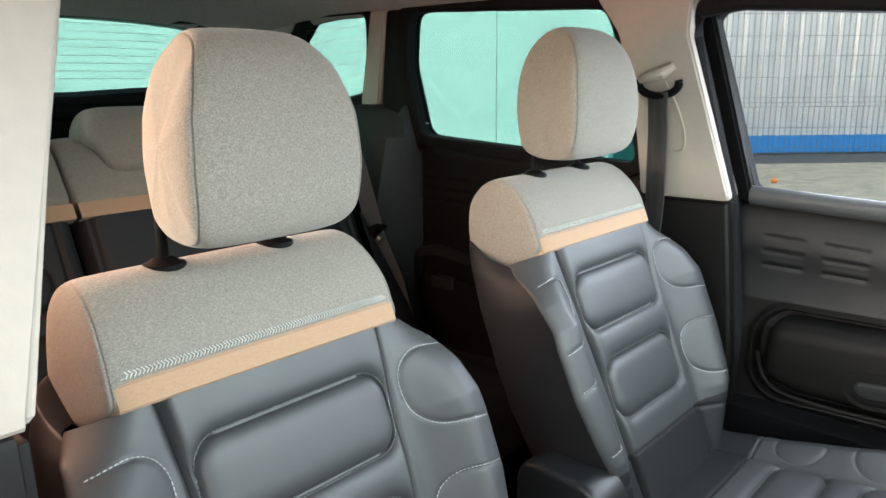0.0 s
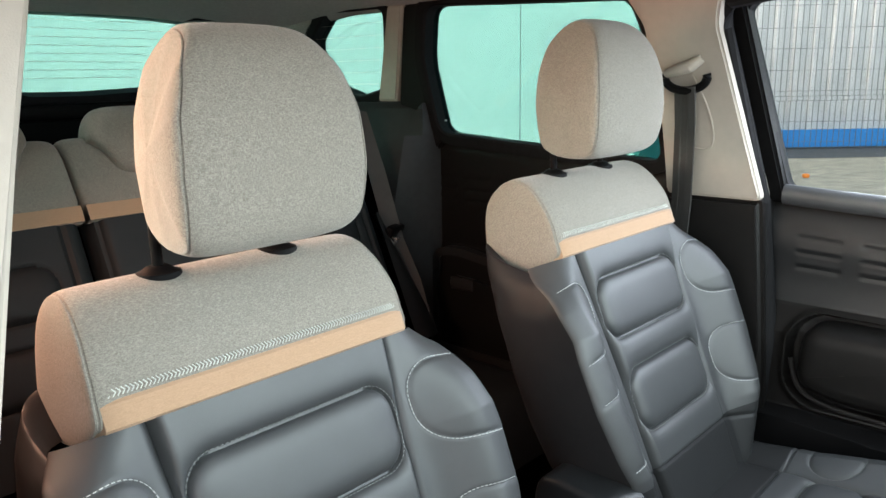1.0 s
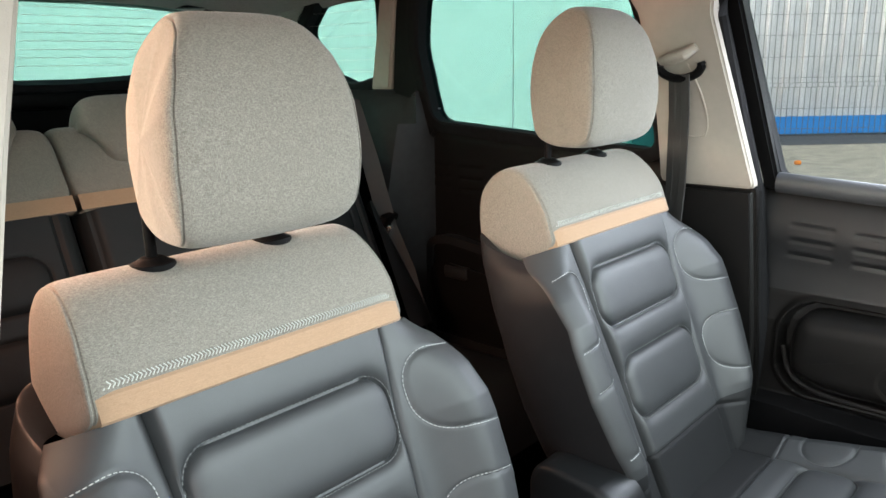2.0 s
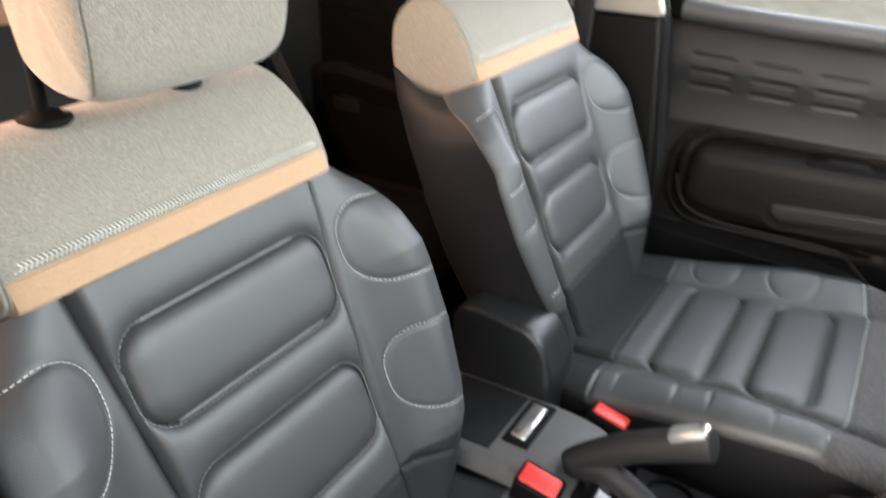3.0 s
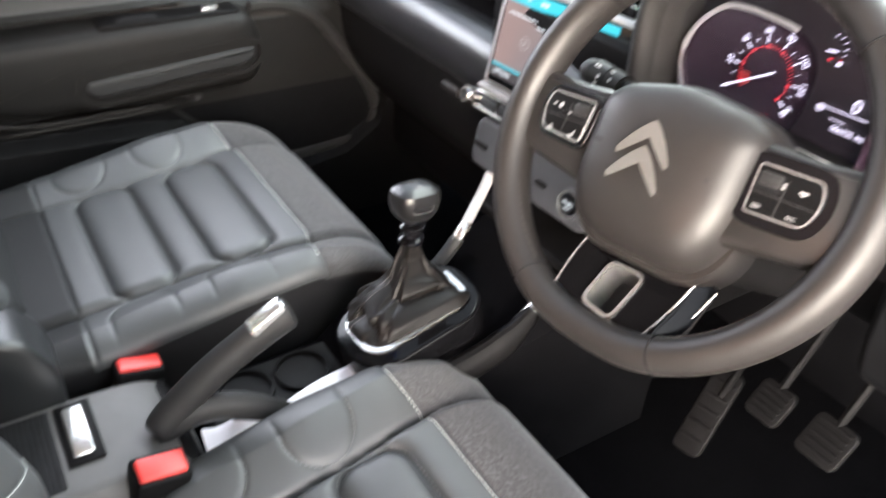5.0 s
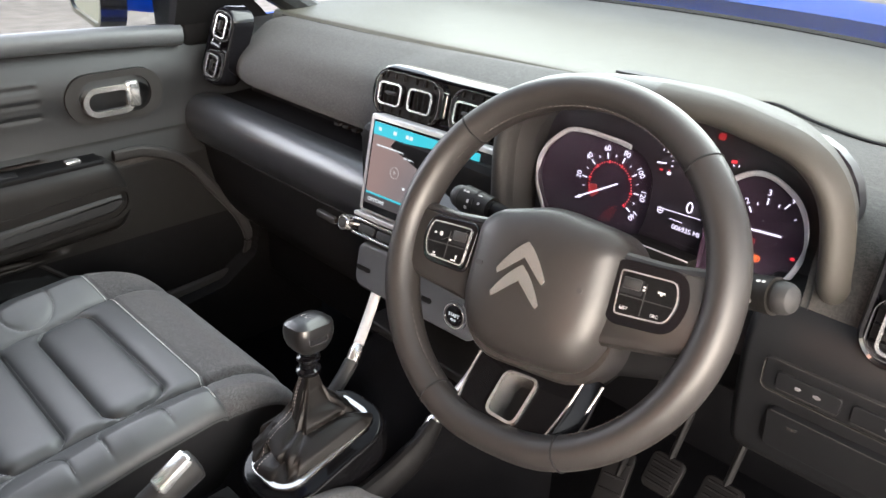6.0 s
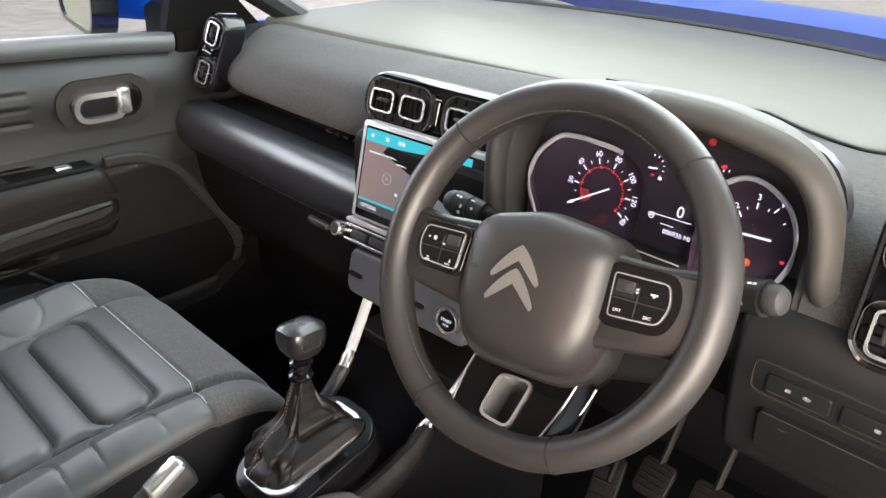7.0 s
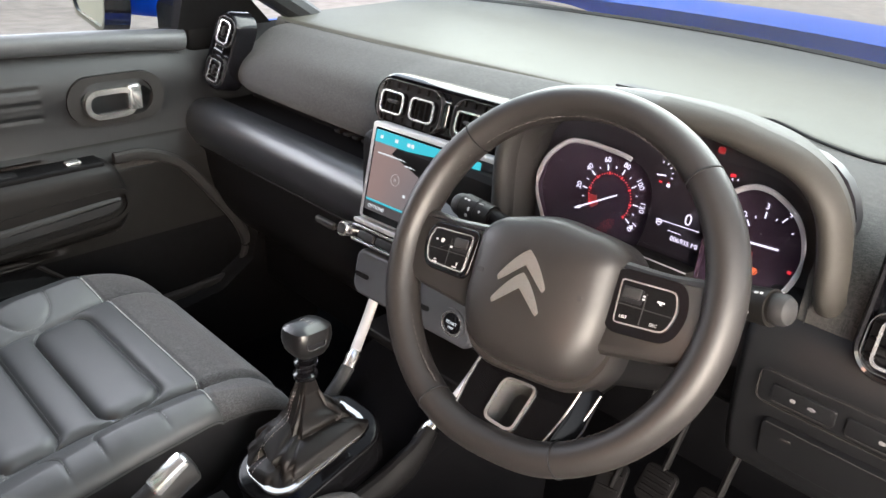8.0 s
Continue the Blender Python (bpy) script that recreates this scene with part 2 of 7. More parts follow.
def join(*bms):
    """Joins bmeshes into one."""
    out = bmesh.new()
    for b in bms:
        me = bpy.data.meshes.new("tmp")
        b.to_mesh(me)
        b.free()
        out.from_mesh(me)
        bpy.data.meshes.remove(me)
    return out


def rings(R, caps=True, closed=False):
    """A skin over rings of points R[i][j]."""
    bm = bmesh.new()
    vs = [[bm.verts.new(p) for p in ring] for ring in R]
    pairs = list(zip(vs, vs[1:])) + ([(vs[-1], vs[0])] if closed else [])
    for a, b in pairs:
        for k in range(len(a)):
            bm.faces.new((a[k], a[(k + 1) % len(a)], b[(k + 1) % len(a)], b[k]))
    if caps and not closed:
        bm.faces.new(vs[0])
        bm.faces.new(vs[-1][::-1])
    return bm


def smooth_path(pts, n, closed=False):
    """n points along a Catmull-Rom curve through pts."""
    p = np.array(pts, float)
    k = len(p)
    out = []
    for u in np.linspace(0, k if closed else k - 1, n, endpoint=not closed):
        i = min(int(u), k - 1 if closed else k - 2)
        f = u - i
        g = [p[j % k] if closed else p[max(0, min(k - 1, j))] for j in (i - 1, i, i + 1, i + 2)]
        out.append(0.5 * (2 * g[1] + (g[2] - g[0]) * f + (2 * g[0] - 5 * g[1] + 4 * g[2] - g[3]) * f * f + (3 * g[1] - g[0] - 3 * g[2] + g[3]) * f ** 3))
    return np.array(out)


def tube(pts, ra, rb=None, n=12, up=(0, 0, 1), closed=False, scale=None):
    """A tube of elliptic section (ra across, rb along up) on a line of points."""
    P = [Vector(p) for p in pts]
    rb = ra if rb is None else rb
    R = []
    for i, p in enumerate(P):
        d = (P[(i + 1) % len(P)] - P[i - 1]) if closed else (P[min(i + 1, len(P) - 1)] - P[max(i - 1, 0)])
        d.normalize()
        s = d.cross(Vector(up)).normalized()
        w = s.cross(d).normalized()
        k = scale[i] if scale is not None else 1.0
        R.append([p + s * (ra * k * math.cos(a)) + w * (rb * k * math.sin(a)) for a in [2 * math.pi * j / n for j in range(n)]])
    return rings(R, closed=closed)


def outline(w, h, r, n=6):
    """Points of a rounded rectangle of width w and height h."""
    out = []
    for cx, cy, a0 in ((w / 2 - r, h / 2 - r, 0), (-w / 2 + r, h / 2 - r, 90), (-w / 2 + r, -h / 2 + r, 180), (w / 2 - r, -h / 2 + r, 270)):
        for k in range(n + 1):
            a = radians(a0 + 90 * k / n)
            out.append((cx + r * math.cos(a), cy + r * math.sin(a)))
    return out


def plate(pts, m, depth, bevel=0.0):
    """A prism over a 2D outline: its front face lies in the plane z=0 of m, its back depth behind."""
    if bevel:
        # the front edge is rounded off in four steps
        turn = 1 if sum(a[0] * b[1] - b[0] * a[1] for a, b in zip(pts, list(pts[1:]) + [pts[0]])) > 0 else -1
        step = [(pts, -depth)] + [(grow(pts, -turn * bevel * (1 - math.cos(q))), -bevel * (1 - math.sin(q))) for q in (0.0, 0.4, 0.8, 1.2, 1.5708)]
        bm = rings([[(x, y, z) for x, y in o] for o, z in step])
        bm.transform(m)
        return bm
    bm = bmesh.new()
    front = [bm.verts.new((x, y, 0)) for x, y in pts]
    back = [bm.verts.new((x, y, -depth)) for x, y in pts]
    f = bm.faces.new(front)
    bm.faces.new(back[::-1])
    for k in range(len(pts)):
        bm.faces.new((front[k], back[k], back[(k + 1) % len(pts)], front[(k + 1) % len(pts)]))
    bm.transform(m)
    return bm


def hoop(outer, inner, m, depth):
    """A frame between two 2D outlines with the same number of points."""
    R = [[(x, y, z) for x, y in o] for o, z in ((inner, -depth), (inner, 0), (outer, 0), (outer, -depth))]
    bm = rings(R, closed=True)
    bm.transform(m)
    return bm


def grow(pts, d):
    """An outline moved outward by d (about its middle)."""
    p = np.array(pts, float)
    t = np.roll(p, -1, 0) - np.roll(p, 1, 0)
    nrm = np.stack([t[:, 1], -t[:, 0]], 1)
    nrm /= np.linalg.norm(nrm, axis=1)[:, None] + 1e-9
    area = np.sum(p[:, 0] * np.roll(p[:, 1], -1) - p[:, 1] * np.roll(p[:, 0], -1))
    return (p + nrm * (d if area > 0 else -d)).tolist()


def facing(x, y, z, lean=0.0, turn=0.0):
    """A plane that faces the rear of the car (x to the right, y up), leaning back by lean degrees and turned to the right by turn."""
    return pose(x, y, z, 90 - lean, 0, turn)


def rounded_poly(pts, r=0.04, n=6):
    """A polygon with rounded corners."""
    out = []
    k = len(pts)
    for i in range(k):
        p0, p1, p2 = (np.array(pts[(i + j) % k], float) for j in (-1, 0, 1))
        d0, d2 = p0 - p1, p2 - p1
        rr = min(r, 0.45 * np.linalg.norm(d0), 0.45 * np.linalg.norm(d2))
        a, b = p1 + d0 / np.linalg.norm(d0) * rr, p1 + d2 / np.linalg.norm(d2) * rr
        for t in np.linspace(0, 1, n):
            out.append(tuple((1 - t) ** 2 * a + 2 * t * (1 - t) * p1 + t * t * b))
    return out


# ---- front seats ----
RECLINE = radians(22.5)
SEAT_X, SEAT_BASE = 0.355, (0.355, 0.0, 0.36)
BACK_O = np.array([SEAT_X, -0.15, 0.66])
BACK_A = np.array([0, -math.sin(RECLINE), math.cos(RECLINE)])
BACK_N = np.array([0, math.cos(RECLINE), math.sin(RECLINE)])
SEAM_H = 0.410          # where the leather ends under the tan band


def on_back(x, h, n):
    """World places on the backrest: x across, h up along it, n out of it."""
    x, h, n = np.broadcast_arrays(np.asarray(x, float), np.asarray(h, float), np.asarray(n, float))
    return BACK_O + x[..., None] * np.array([1.0, 0, 0]) + h[..., None] * BACK_A + n[..., None] * BACK_N


def rounded(x, y, cx, cy, bx, by, r):
    """Signed distance to a rounded rectangle."""
    qx, qy = np.abs(x - cx) - bx + r, np.abs(y - cy) - by + r
    return np.hypot(np.maximum(qx, 0), np.maximum(qy, 0)) + np.minimum(np.maximum(qx, qy), 0) - r


def pad(sd, height, soft=0.014, groove=0.0035, wide=0.0035):
    """A stuffed pad inside sd < 0 with a stitched groove on its edge."""
    return height * (1 - np.exp(np.minimum(sd, 0) / soft)) - groove * np.exp(-(sd / wide) ** 2)


def seam_x(h):
    """Half width of the backrest's middle panel."""
    return np.interp(h, [-0.1, 0.0, 0.05, 0.18, 0.30, 0.41], [0.118, 0.122, 0.126, 0.131, 0.141, 0.150])


def half_w(h, x=0.0):
    """Half width of the backrest, a little more on its left."""
    return np.where(np.asarray(x) < 0, 0.004, 0.0) + np.interp(h, [-0.12, -0.05, 0.02, 0.10, 0.18, 0.26, 0.33, 0.38, 0.405, 0.44], [0.165, 0.188, 0.222, 0.250, 0.266, 0.269, 0.262, 0.246, 0.229, 0.208])


def back_front(x, h):
    """How far the leather front of the backrest stands out."""
    s = seam_x(h)
    w = half_w(h, x)
    ax = np.abs(x)
    t = np.clip((ax - 0.150) / (0.80 * w - 0.130), 0, 1)
    out = 0.004 + 0.046 * t * t * (3 - 2 * t) * np.clip((0.42 - h) / 0.13, 0, 1) * np.clip((h + 0.075) / 0.14, 0, 1)
    out = out - 0.017 * (1 - np.maximum(1 - (ax / w) ** 12, 0) ** (1 / 2.4))
    out = out - 0.040 * np.clip((h - 0.325) / 0.085, 0, 1) ** 2 * np.clip((ax - 0.170) / 0.07, 0, 1) ** 1.5
    out = out - 0.006 * np.exp(-((ax - s) / 0.0035) ** 2)
    mid = ax < s
    sd1, sd2 = rounded(x, h, 0, 0.310, 0.133, 0.050, 0.034), rounded(x, h, 0, 0.154, 0.122, 0.051, 0.034)
    relief = pad(sd1, 0.0125, 0.0085, 0.0042, 0.0022) + pad(sd2, 0.0125, 0.0085, 0.0042, 0.0022)
    # the panel between the pads swells up to their seams
    near = np.minimum(sd1, sd2)
    relief = relief + 0.0120 * (1 - np.exp(-np.maximum(near, 0) / 0.0075))
    relief = relief - 0.005 * np.exp(-((h - 0.047) / 0.0028) ** 2)
    out = out + np.where(mid, relief * np.sqrt(np.clip((s - ax) / 0.010, 0, 1)), 0)
    u1, u2 = side_pads(ax, h)
    side = 0.003 + pad(u1, 0.0016, 0.010, 0.0020, 0.0022) + pad(u2, 0.0016, 0.010, 0.0020, 0.0022) - 0.004 * np.exp(-((h - 0.045 + 0.25 * (ax - s)) / 0.0035) ** 2)
    return out + np.where(mid, 0, side * np.clip((ax - s) / 0.010, 0, 1) * np.clip((w - ax) / 0.055, 0, 1) ** 0.8)


def side_pads(ax, h):
    hh = h + 0.16 * (ax - 0.16)
    return rounded(ax, hh, 0.262, 0.322, 0.100, 0.052, 0.046), rounded(ax, hh, 0.262, 0.150, 0.102, 0.054, 0.048)


def dashes(lines, on_surface, length=0.0036, pitch=0.0056, r=0.00055):
    """Short threads along lines of (a, b) on a surface, as one mesh."""
    bm = bmesh.new()
    for line in lines:
        line = np.asarray(line, float)
        P = on_surface(line)
        d = np.r_[0, np.cumsum(np.linalg.norm(np.diff(P, axis=0), axis=1))]
        for s in np.arange(pitch, d[-1] - length, pitch):
            a = [np.interp(s, d, P[:, k]) for k in range(3)]
            b = [np.interp(s + length, d, P[:, k]) for k in range(3)]
            a, b = Vector(a), Vector(b)
            t = (b - a).normalized()
            u = t.orthogonal().normalized()
            v = t.cross(u)
            ends = [[bm.verts.new(p + (u * math.cos(q) + v * math.sin(q)) * r) for q in (0, 1.571, 3.142, 4.712)] for p in (a, b)]
            for k in range(4):
                bm.faces.new((ends[0][k], ends[0][(k + 1) % 4], ends[1][(k + 1) % 4], ends[1][k]))
    return bm


def rounded_line(cx, cy, bx, by, r, n=12):
    p = [(cx + x, cy + y) for x, y in outline(2 * bx, 2 * by, r, n)]
    q = np.array(p + p[:1])
    out = []
    for a, b in zip(q, q[1:]):
        k = max(1, int(np.linalg.norm(b - a) / 0.004))
        out += [a + (b - a) * i / k for i in range(k)]
    return np.array(out + [q[-1]])


def cushion_top(x, y):
    """Height of the seat cushion's upper side."""
    ax = np.abs(x)
    s = 0.152 + 0.02 * np.clip((y - 0.1) / 0.2, 0, 1)
    base = 0.612 + 0.030 * np.clip((y + 0.12) / 0.36, 0, 1)
    side = (0.024 + 0.016 * np.clip((y + 0.02) / 0.16, 0, 1)) * np.clip((ax - s) / 0.060, 0, 1) ** 0.75
    z = base + side * np.clip((0.47 - y) / 0.22, 0, 1)
    w = cushion_w(y)
    z = z - 0.034 * (1 - np.maximum(1 - (ax / w) ** 10, 0) ** (1 / 2.6))
    front = np.clip((y - 0.285) / 0.145, 0, 1)
    z = z - 0.15 * (1 - np.sqrt(np.maximum(1 - front ** 2.6, 0)))
    z = z - 0.006 * np.exp(-((ax - s) / 0.0036) ** 2) * (y < 0.285)
    lines, near = 0.0, 1.0
    for cy, half in ((0.186, 0.046), (0.038, 0.045)):
        sd = rounded(x, y, 0, cy, 0.151, half, 0.030)
        near = np.minimum(near, sd)
        lines = lines + pad(sd, 0.0130, 0.0085, 0.0045, 0.0022)
    lines = lines + 0.0115 * (1 - np.exp(-np.maximum(near, 0) / 0.0070)) - 0.005 * np.exp(-((y + 0.058) / 0.0028) ** 2)
    z = z + np.where(ax < s, lines * np.sqrt(np.clip((s - ax) / 0.012, 0, 1)), 0)
    for u in cushion_scallops(ax, y):
        z = z + np.where(ax > s, pad(u, 0.0022, 0.012, 0.0024, 0.0026) * np.clip((w - ax) / 0.045, 0, 1) * np.clip((ax - s) / 0.012, 0, 1), 0)
    z = z - 0.003 * np.exp(-((y + 0.058) / 0.003) ** 2) * (ax > s)
    return z - 0.004 * np.exp(-((y - front_seam(ax)) / 0.0035) ** 2)


def cushion_scallops(ax, y):
    return [rounded(ax, y + 0 * ax, 0.262, cy, 0.097, 0.043, 0.042) for cy in (0.016, 0.150)]


def front_seam(ax):
    return 0.284 - 0.020 * np.clip((ax - 0.15) / 0.08, 0, 1)


def cushion_w(y):
    return np.interp(y, [-0.20, -0.05, 0.15, 0.28, 0.36, 0.40, 0.43], [0.235, 0.258, 0.266, 0.265, 0.256, 0.245, 0.222])


def front_seat():
    seat = thing("car_seat", SEAT_BASE, "grey leather car seat with pale cloth shoulders and a tan band", "car seat", "front seats")
    # backrest, leather front: middle panel and two side bolsters
    h = np.linspace(-0.075, SEAM_H, 190)
    for name, lo, hi, nx in (("back_panel", -1, 1, 130), ("side_bolster", 1, 2, 70), ("side_bolster", -2, -1, 70)):
        u = np.linspace(0, 1, nx)
        H, U = np.meshgrid(h, u, indexing="ij")
        s, w = seam_x(H), half_w(H, lo)
        if name == "back_panel":
            X = -s + 2 * s * U
        elif lo > 0:
            X = s + (w - s) * (1 - (1 - U) ** 1.8)
        else:
            X = -w + (w - s) * U ** 1.8
        P = on_back(X, H, back_front(X, H))
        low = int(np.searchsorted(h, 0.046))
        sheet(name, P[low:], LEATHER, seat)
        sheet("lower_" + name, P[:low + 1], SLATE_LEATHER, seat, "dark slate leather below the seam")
    # dark side and back shell
    hh = np.concatenate([np.linspace(-0.085, SEAM_H - 0.014, 52), np.linspace(SEAM_H - 0.012, SEAM_H + 0.004, 8)])
    a = np.linspace(0, math.pi, 60)
    Hs, As = np.meshgrid(hh, a, indexing="ij")
    side = np.cos(As)
    lifted = Hs + 0.066 * np.clip((Hs - 0.28) / 0.13, 0, 1) * np.abs(np.sin(As)) ** 0.55      # the shell climbs towards the back
    w = half_w(np.minimum(Hs, 0.44), side) - 0.0010
    X = w * np.sign(np.cos(As)) * np.abs(np.cos(As)) ** 0.20 * (1 - 0.12 * np.clip((Hs - SEAM_H + 0.012) / 0.016, 0, 1) ** 6)
    edge = back_front(np.sign(side) * half_w(np.minimum(Hs, 0.41), side) * 0.99999, np.minimum(Hs, 0.41)) + 0.001 - 0.05 * np.clip((Hs - SEAM_H + 0.012) / 0.016, 0, 1) ** 3
    N = edge - (0.135 + edge) * np.abs(np.sin(As)) ** 0.55
    sheet("back_shell", on_back(X, lifted, N), DARK_LEATHER, seat, "dark leather back and sides")
    # cloth shoulder cap
    prof = smooth_path([(0.410, 0.002), (0.44, 0.0105), (0.47, 0.010), (0.505, 0.000), (0.538, -0.020), (0.556, -0.050), (0.553, -0.085), (0.530, -0.115), (0.48, -0.132),
                        (0.425, -0.132), (0.400, -0.06)], 64, closed=True)
    cap_rows(seat, prof, 0.200)
    # tan band round the front's foot of the cap
    q = np.linspace(-1, 1, 90)
    xb = 0.1935 * q
    depth = -0.0585 + 0.0735 * (1 - np.abs(xb / 0.2) ** 9) ** (1 / 9)
    depth[[0, -1]] -= 0.016
    rows = [on_back(xb, np.full_like(xb, hv), depth + dv) for hv, dv in ((0.409, -0.016), (0.4095, -0.003), (0.412, 0.0), (0.434, 0.0), (0.4375, -0.003), (0.438, -0.016))]
    sheet("tan_band", rows, TAN, seat, "tan ribbed cloth band")
    # chevron embroidery above the band
    bm = bmesh.new()
    for k in range(86):
        x0 = -0.180 + k * 0.0042
        for sg in (-1, 1):
            n0 = -0.0598 + 0.0726 * (1 - abs((x0 + 0.002) / 0.2) ** 9) ** (1 / 9)
            c0, c1 = on_back(x0, 0.4440, n0), on_back(x0 + 0.0032, 0.4440 + sg * 0.0036, n0)
            b = rod(c0, c1, 0.0006, n=6)
            me = bpy.data.meshes.new("tmp")
            b.to_mesh(me)
            b.free()
            bm.from_mesh(me)
            bpy.data.meshes.remove(me)
    part("chevron_stitching", bm, EMBROIDERY, seat, "pale chevron embroidery")
    # seam threads on pads and bolsters
    lift = 0.0006
    for line in (rounded_line(0, 0.310, 0.1355, 0.0525, 0.0360), rounded_line(0, 0.154, 0.1245, 0.0535, 0.0360)):
        part("pad_stitching", dashes([line], lambda L: on_back(L[:, 0], L[:, 1], back_front(L[:, 0], L[:, 1]) + lift)), PAD_THREAD, seat, "grey seam thread")
    for sg in (1, -1):
        for cy, by in ((0.322, 0.052), (0.150, 0.054)):
            L = rounded_line(0.262, cy, 0.1022, by + 0.002, 0.048)
            L[:, 1] -= 0.16 * (L[:, 0] - 0.16)
            L = L[L[:, 0] < half_w(L[:, 1], sg) - 0.004]
            k = np.argmax(np.linalg.norm(np.diff(L, axis=0), axis=1))
            L = np.roll(L, -(k + 1), 0) if np.linalg.norm(L[k + 1] - L[k]) > 0.02 else L
            part("bolster_stitching", dashes([L], lambda L: on_back(sg * L[:, 0], L[:, 1], back_front(sg * L[:, 0], L[:, 1]) + lift)), THREAD, seat, "pale seam thread")
    # headrest on two posts
    rest = headrest(seat)
    for sx in (-0.072, 0.078):
        c = on_back(sx, 0.5525, -0.038)
        up = BACK_A * 0.93 + BACK_N * 0.367
        fwd = BACK_N * 0.93 - BACK_A * 0.367
        part("post", rod(c, on_back(sx, 0.62, -0.012), 0.0060, n=16), BLACK, seat, "black headrest post")
        ring = [[c + up * z + (np.array([1, 0, 0]) * math.cos(q) * 1.1 + fwd * math.sin(q)) * r for q in np.linspace(0, 2 * math.pi, 28, endpoint=False)]
                for z, r in ((-0.014, 0.0220), (-0.0035, 0.0225), (-0.0005, 0.0212), (0.0010, 0.0165), (0.0045, 0.0125), (0.0060, 0.009))]
        part("collar", rings([[Vector(v) for v in rr] for rr in ring]), BLACK, seat, "black plastic collar")
    # cushion: leather and charcoal cloth front
    y = np.linspace(-0.165, 0.284, 190)
    for name, mat_, lo, hi in (("seat_cushion", LEATHER, 0.0, 1.0), ("front_edge", CHARCOAL, 1.0, 2.0)):
        u = np.linspace(-1, 1, 190)
        vv = np.linspace(0, 1, 170 if lo == 0 else 60)
        Vv, U = np.meshgrid(vv, u, indexing="ij")
        su = np.sign(U) * (1 - (1 - np.abs(U)) ** 1.7)
        for _ in range(2):
            X = su * 0.26
            Y = -0.165 + (front_seam(np.abs(X)) + 0.165) * Vv if lo == 0 else front_seam(np.abs(X)) + (0.4298 - front_seam(np.abs(X))) * (1 - (1 - Vv) ** 2)
        X = su * cushion_w(Y)
        Z = cushion_top(X, Y)
        P = np.stack([SEAT_X + X, Y, Z], -1)
        if lo:
            # carry the cloth down over the front
            last = P[-1]
            extra = [last + np.array([0, 0.002 - 0.02 * t, -0.09 * t]) for t in np.linspace(0.1, 1, 8)]
            P = np.concatenate([P, np.array(extra)], 0)
        if not lo:
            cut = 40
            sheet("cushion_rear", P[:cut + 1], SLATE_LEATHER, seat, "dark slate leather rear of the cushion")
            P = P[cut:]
        sheet(name, P, mat_, seat, "charcoal cloth front edge" if lo else "")
    # cushion sides
    yy = np.linspace(-0.17, 0.429, 60)
    for sg in (1, -1):
        w = cushion_w(yy)
        z0 = cushion_top(w * 0.999, yy)
        cols = [np.stack([SEAT_X + sg * (w - d * 0.02), yy, z0 * (1 - d) + d * 0.47 - 0.001], -1) for d in np.linspace(0, 1, 10)]
        sheet("cushion_side", np.array(cols), DARK_LEATHER, seat)
    L = [(sx, front_seam(abs(sx)) - 0.004) for sx in np.linspace(-0.245, 0.245, 140)]
    part("front_stitching", dashes([np.array(L)], lambda q: np.stack([SEAT_X + q[:, 0], q[:, 1], cushion_top(q[:, 0], q[:, 1]) + 0.0008], -1), 0.0040, 0.0055, 0.0008), THREAD, seat, "pale seam thread")
    lines = []
    for sg in (1, -1):
        for cy in (0.016, 0.150):
            q = rounded_line(0.262, cy, 0.0985, 0.0448, 0.043)
            q = q[q[:, 0] < 0.246]
            k = np.argmax(np.linalg.norm(np.diff(q, axis=0), axis=1))
            q = np.roll(q, -(k + 1), 0) if np.linalg.norm(q[k + 1] - q[k]) > 0.02 else q
            lines.append(q * np.array([sg, 1]))
    for cy, half in ((0.186, 0.046), (0.038, 0.045)):
        lines.append(rounded_line(0, cy, 0.1530, half + 0.0022, 0.031))
    for line in lines:
        part("cushion_stitching", dashes([line], lambda q: np.stack([SEAT_X + q[:, 0], q[:, 1], cushion_top(q[:, 0], q[:, 1]) + 0.0007], -1), 0.0032, 0.0060, 0.00042), PAD_THREAD, seat, "grey seam thread")
    part("seat_base", join(boxed((SEAT_X - 0.225, -0.15, 0.36), (SEAT_X + 0.225, 0.33, 0.50), 0.02)), BLACK, seat, "black plastic seat base")
    return seat


def cap_rows(seat, prof, w):
    """The shoulder cap: front and top in one piece of cloth and two side pieces."""
    pr = np.asarray(prof, float)
    mid = (pr.max(0) + pr.min(0)) / 2
    half = [(0, 1.0), (0.2, 1.0), (0.4, 1.0), (0.6, 0.999), (0.75, 0.997), (0.85, 0.993), (0.90, 0.987), (0.93, 0.979), (0.948, 0.970), (0.958, 0.958), (0.963, 0.935), (0.968, 0.930), (0.973, 0.945), (0.980, 0.935), (0.986, 0.90),
            (0.990, 0.84), (0.994, 0.74), (0.997, 0.58), (0.999, 0.38), (1.0, 0.18), (1.0, 0.0)]
    row = [(-a, k) for a, k in half[:0:-1]] + half
    widen = np.interp(pr[:, 0], [0.40, 0.47, 0.56], [1.0, 0.985, 0.93])
    P = []
    for si, ki in row:
        q = mid + (pr - mid) * ki
        P.append(on_back(si * w * (0.97 + (widen - 0.97) * min(1, ki / 0.9)), q[:, 0], q[:, 1]))
    sheet("shoulder_cap", P, FABRIC, seat, "pale grey melange cloth cap", close=True)


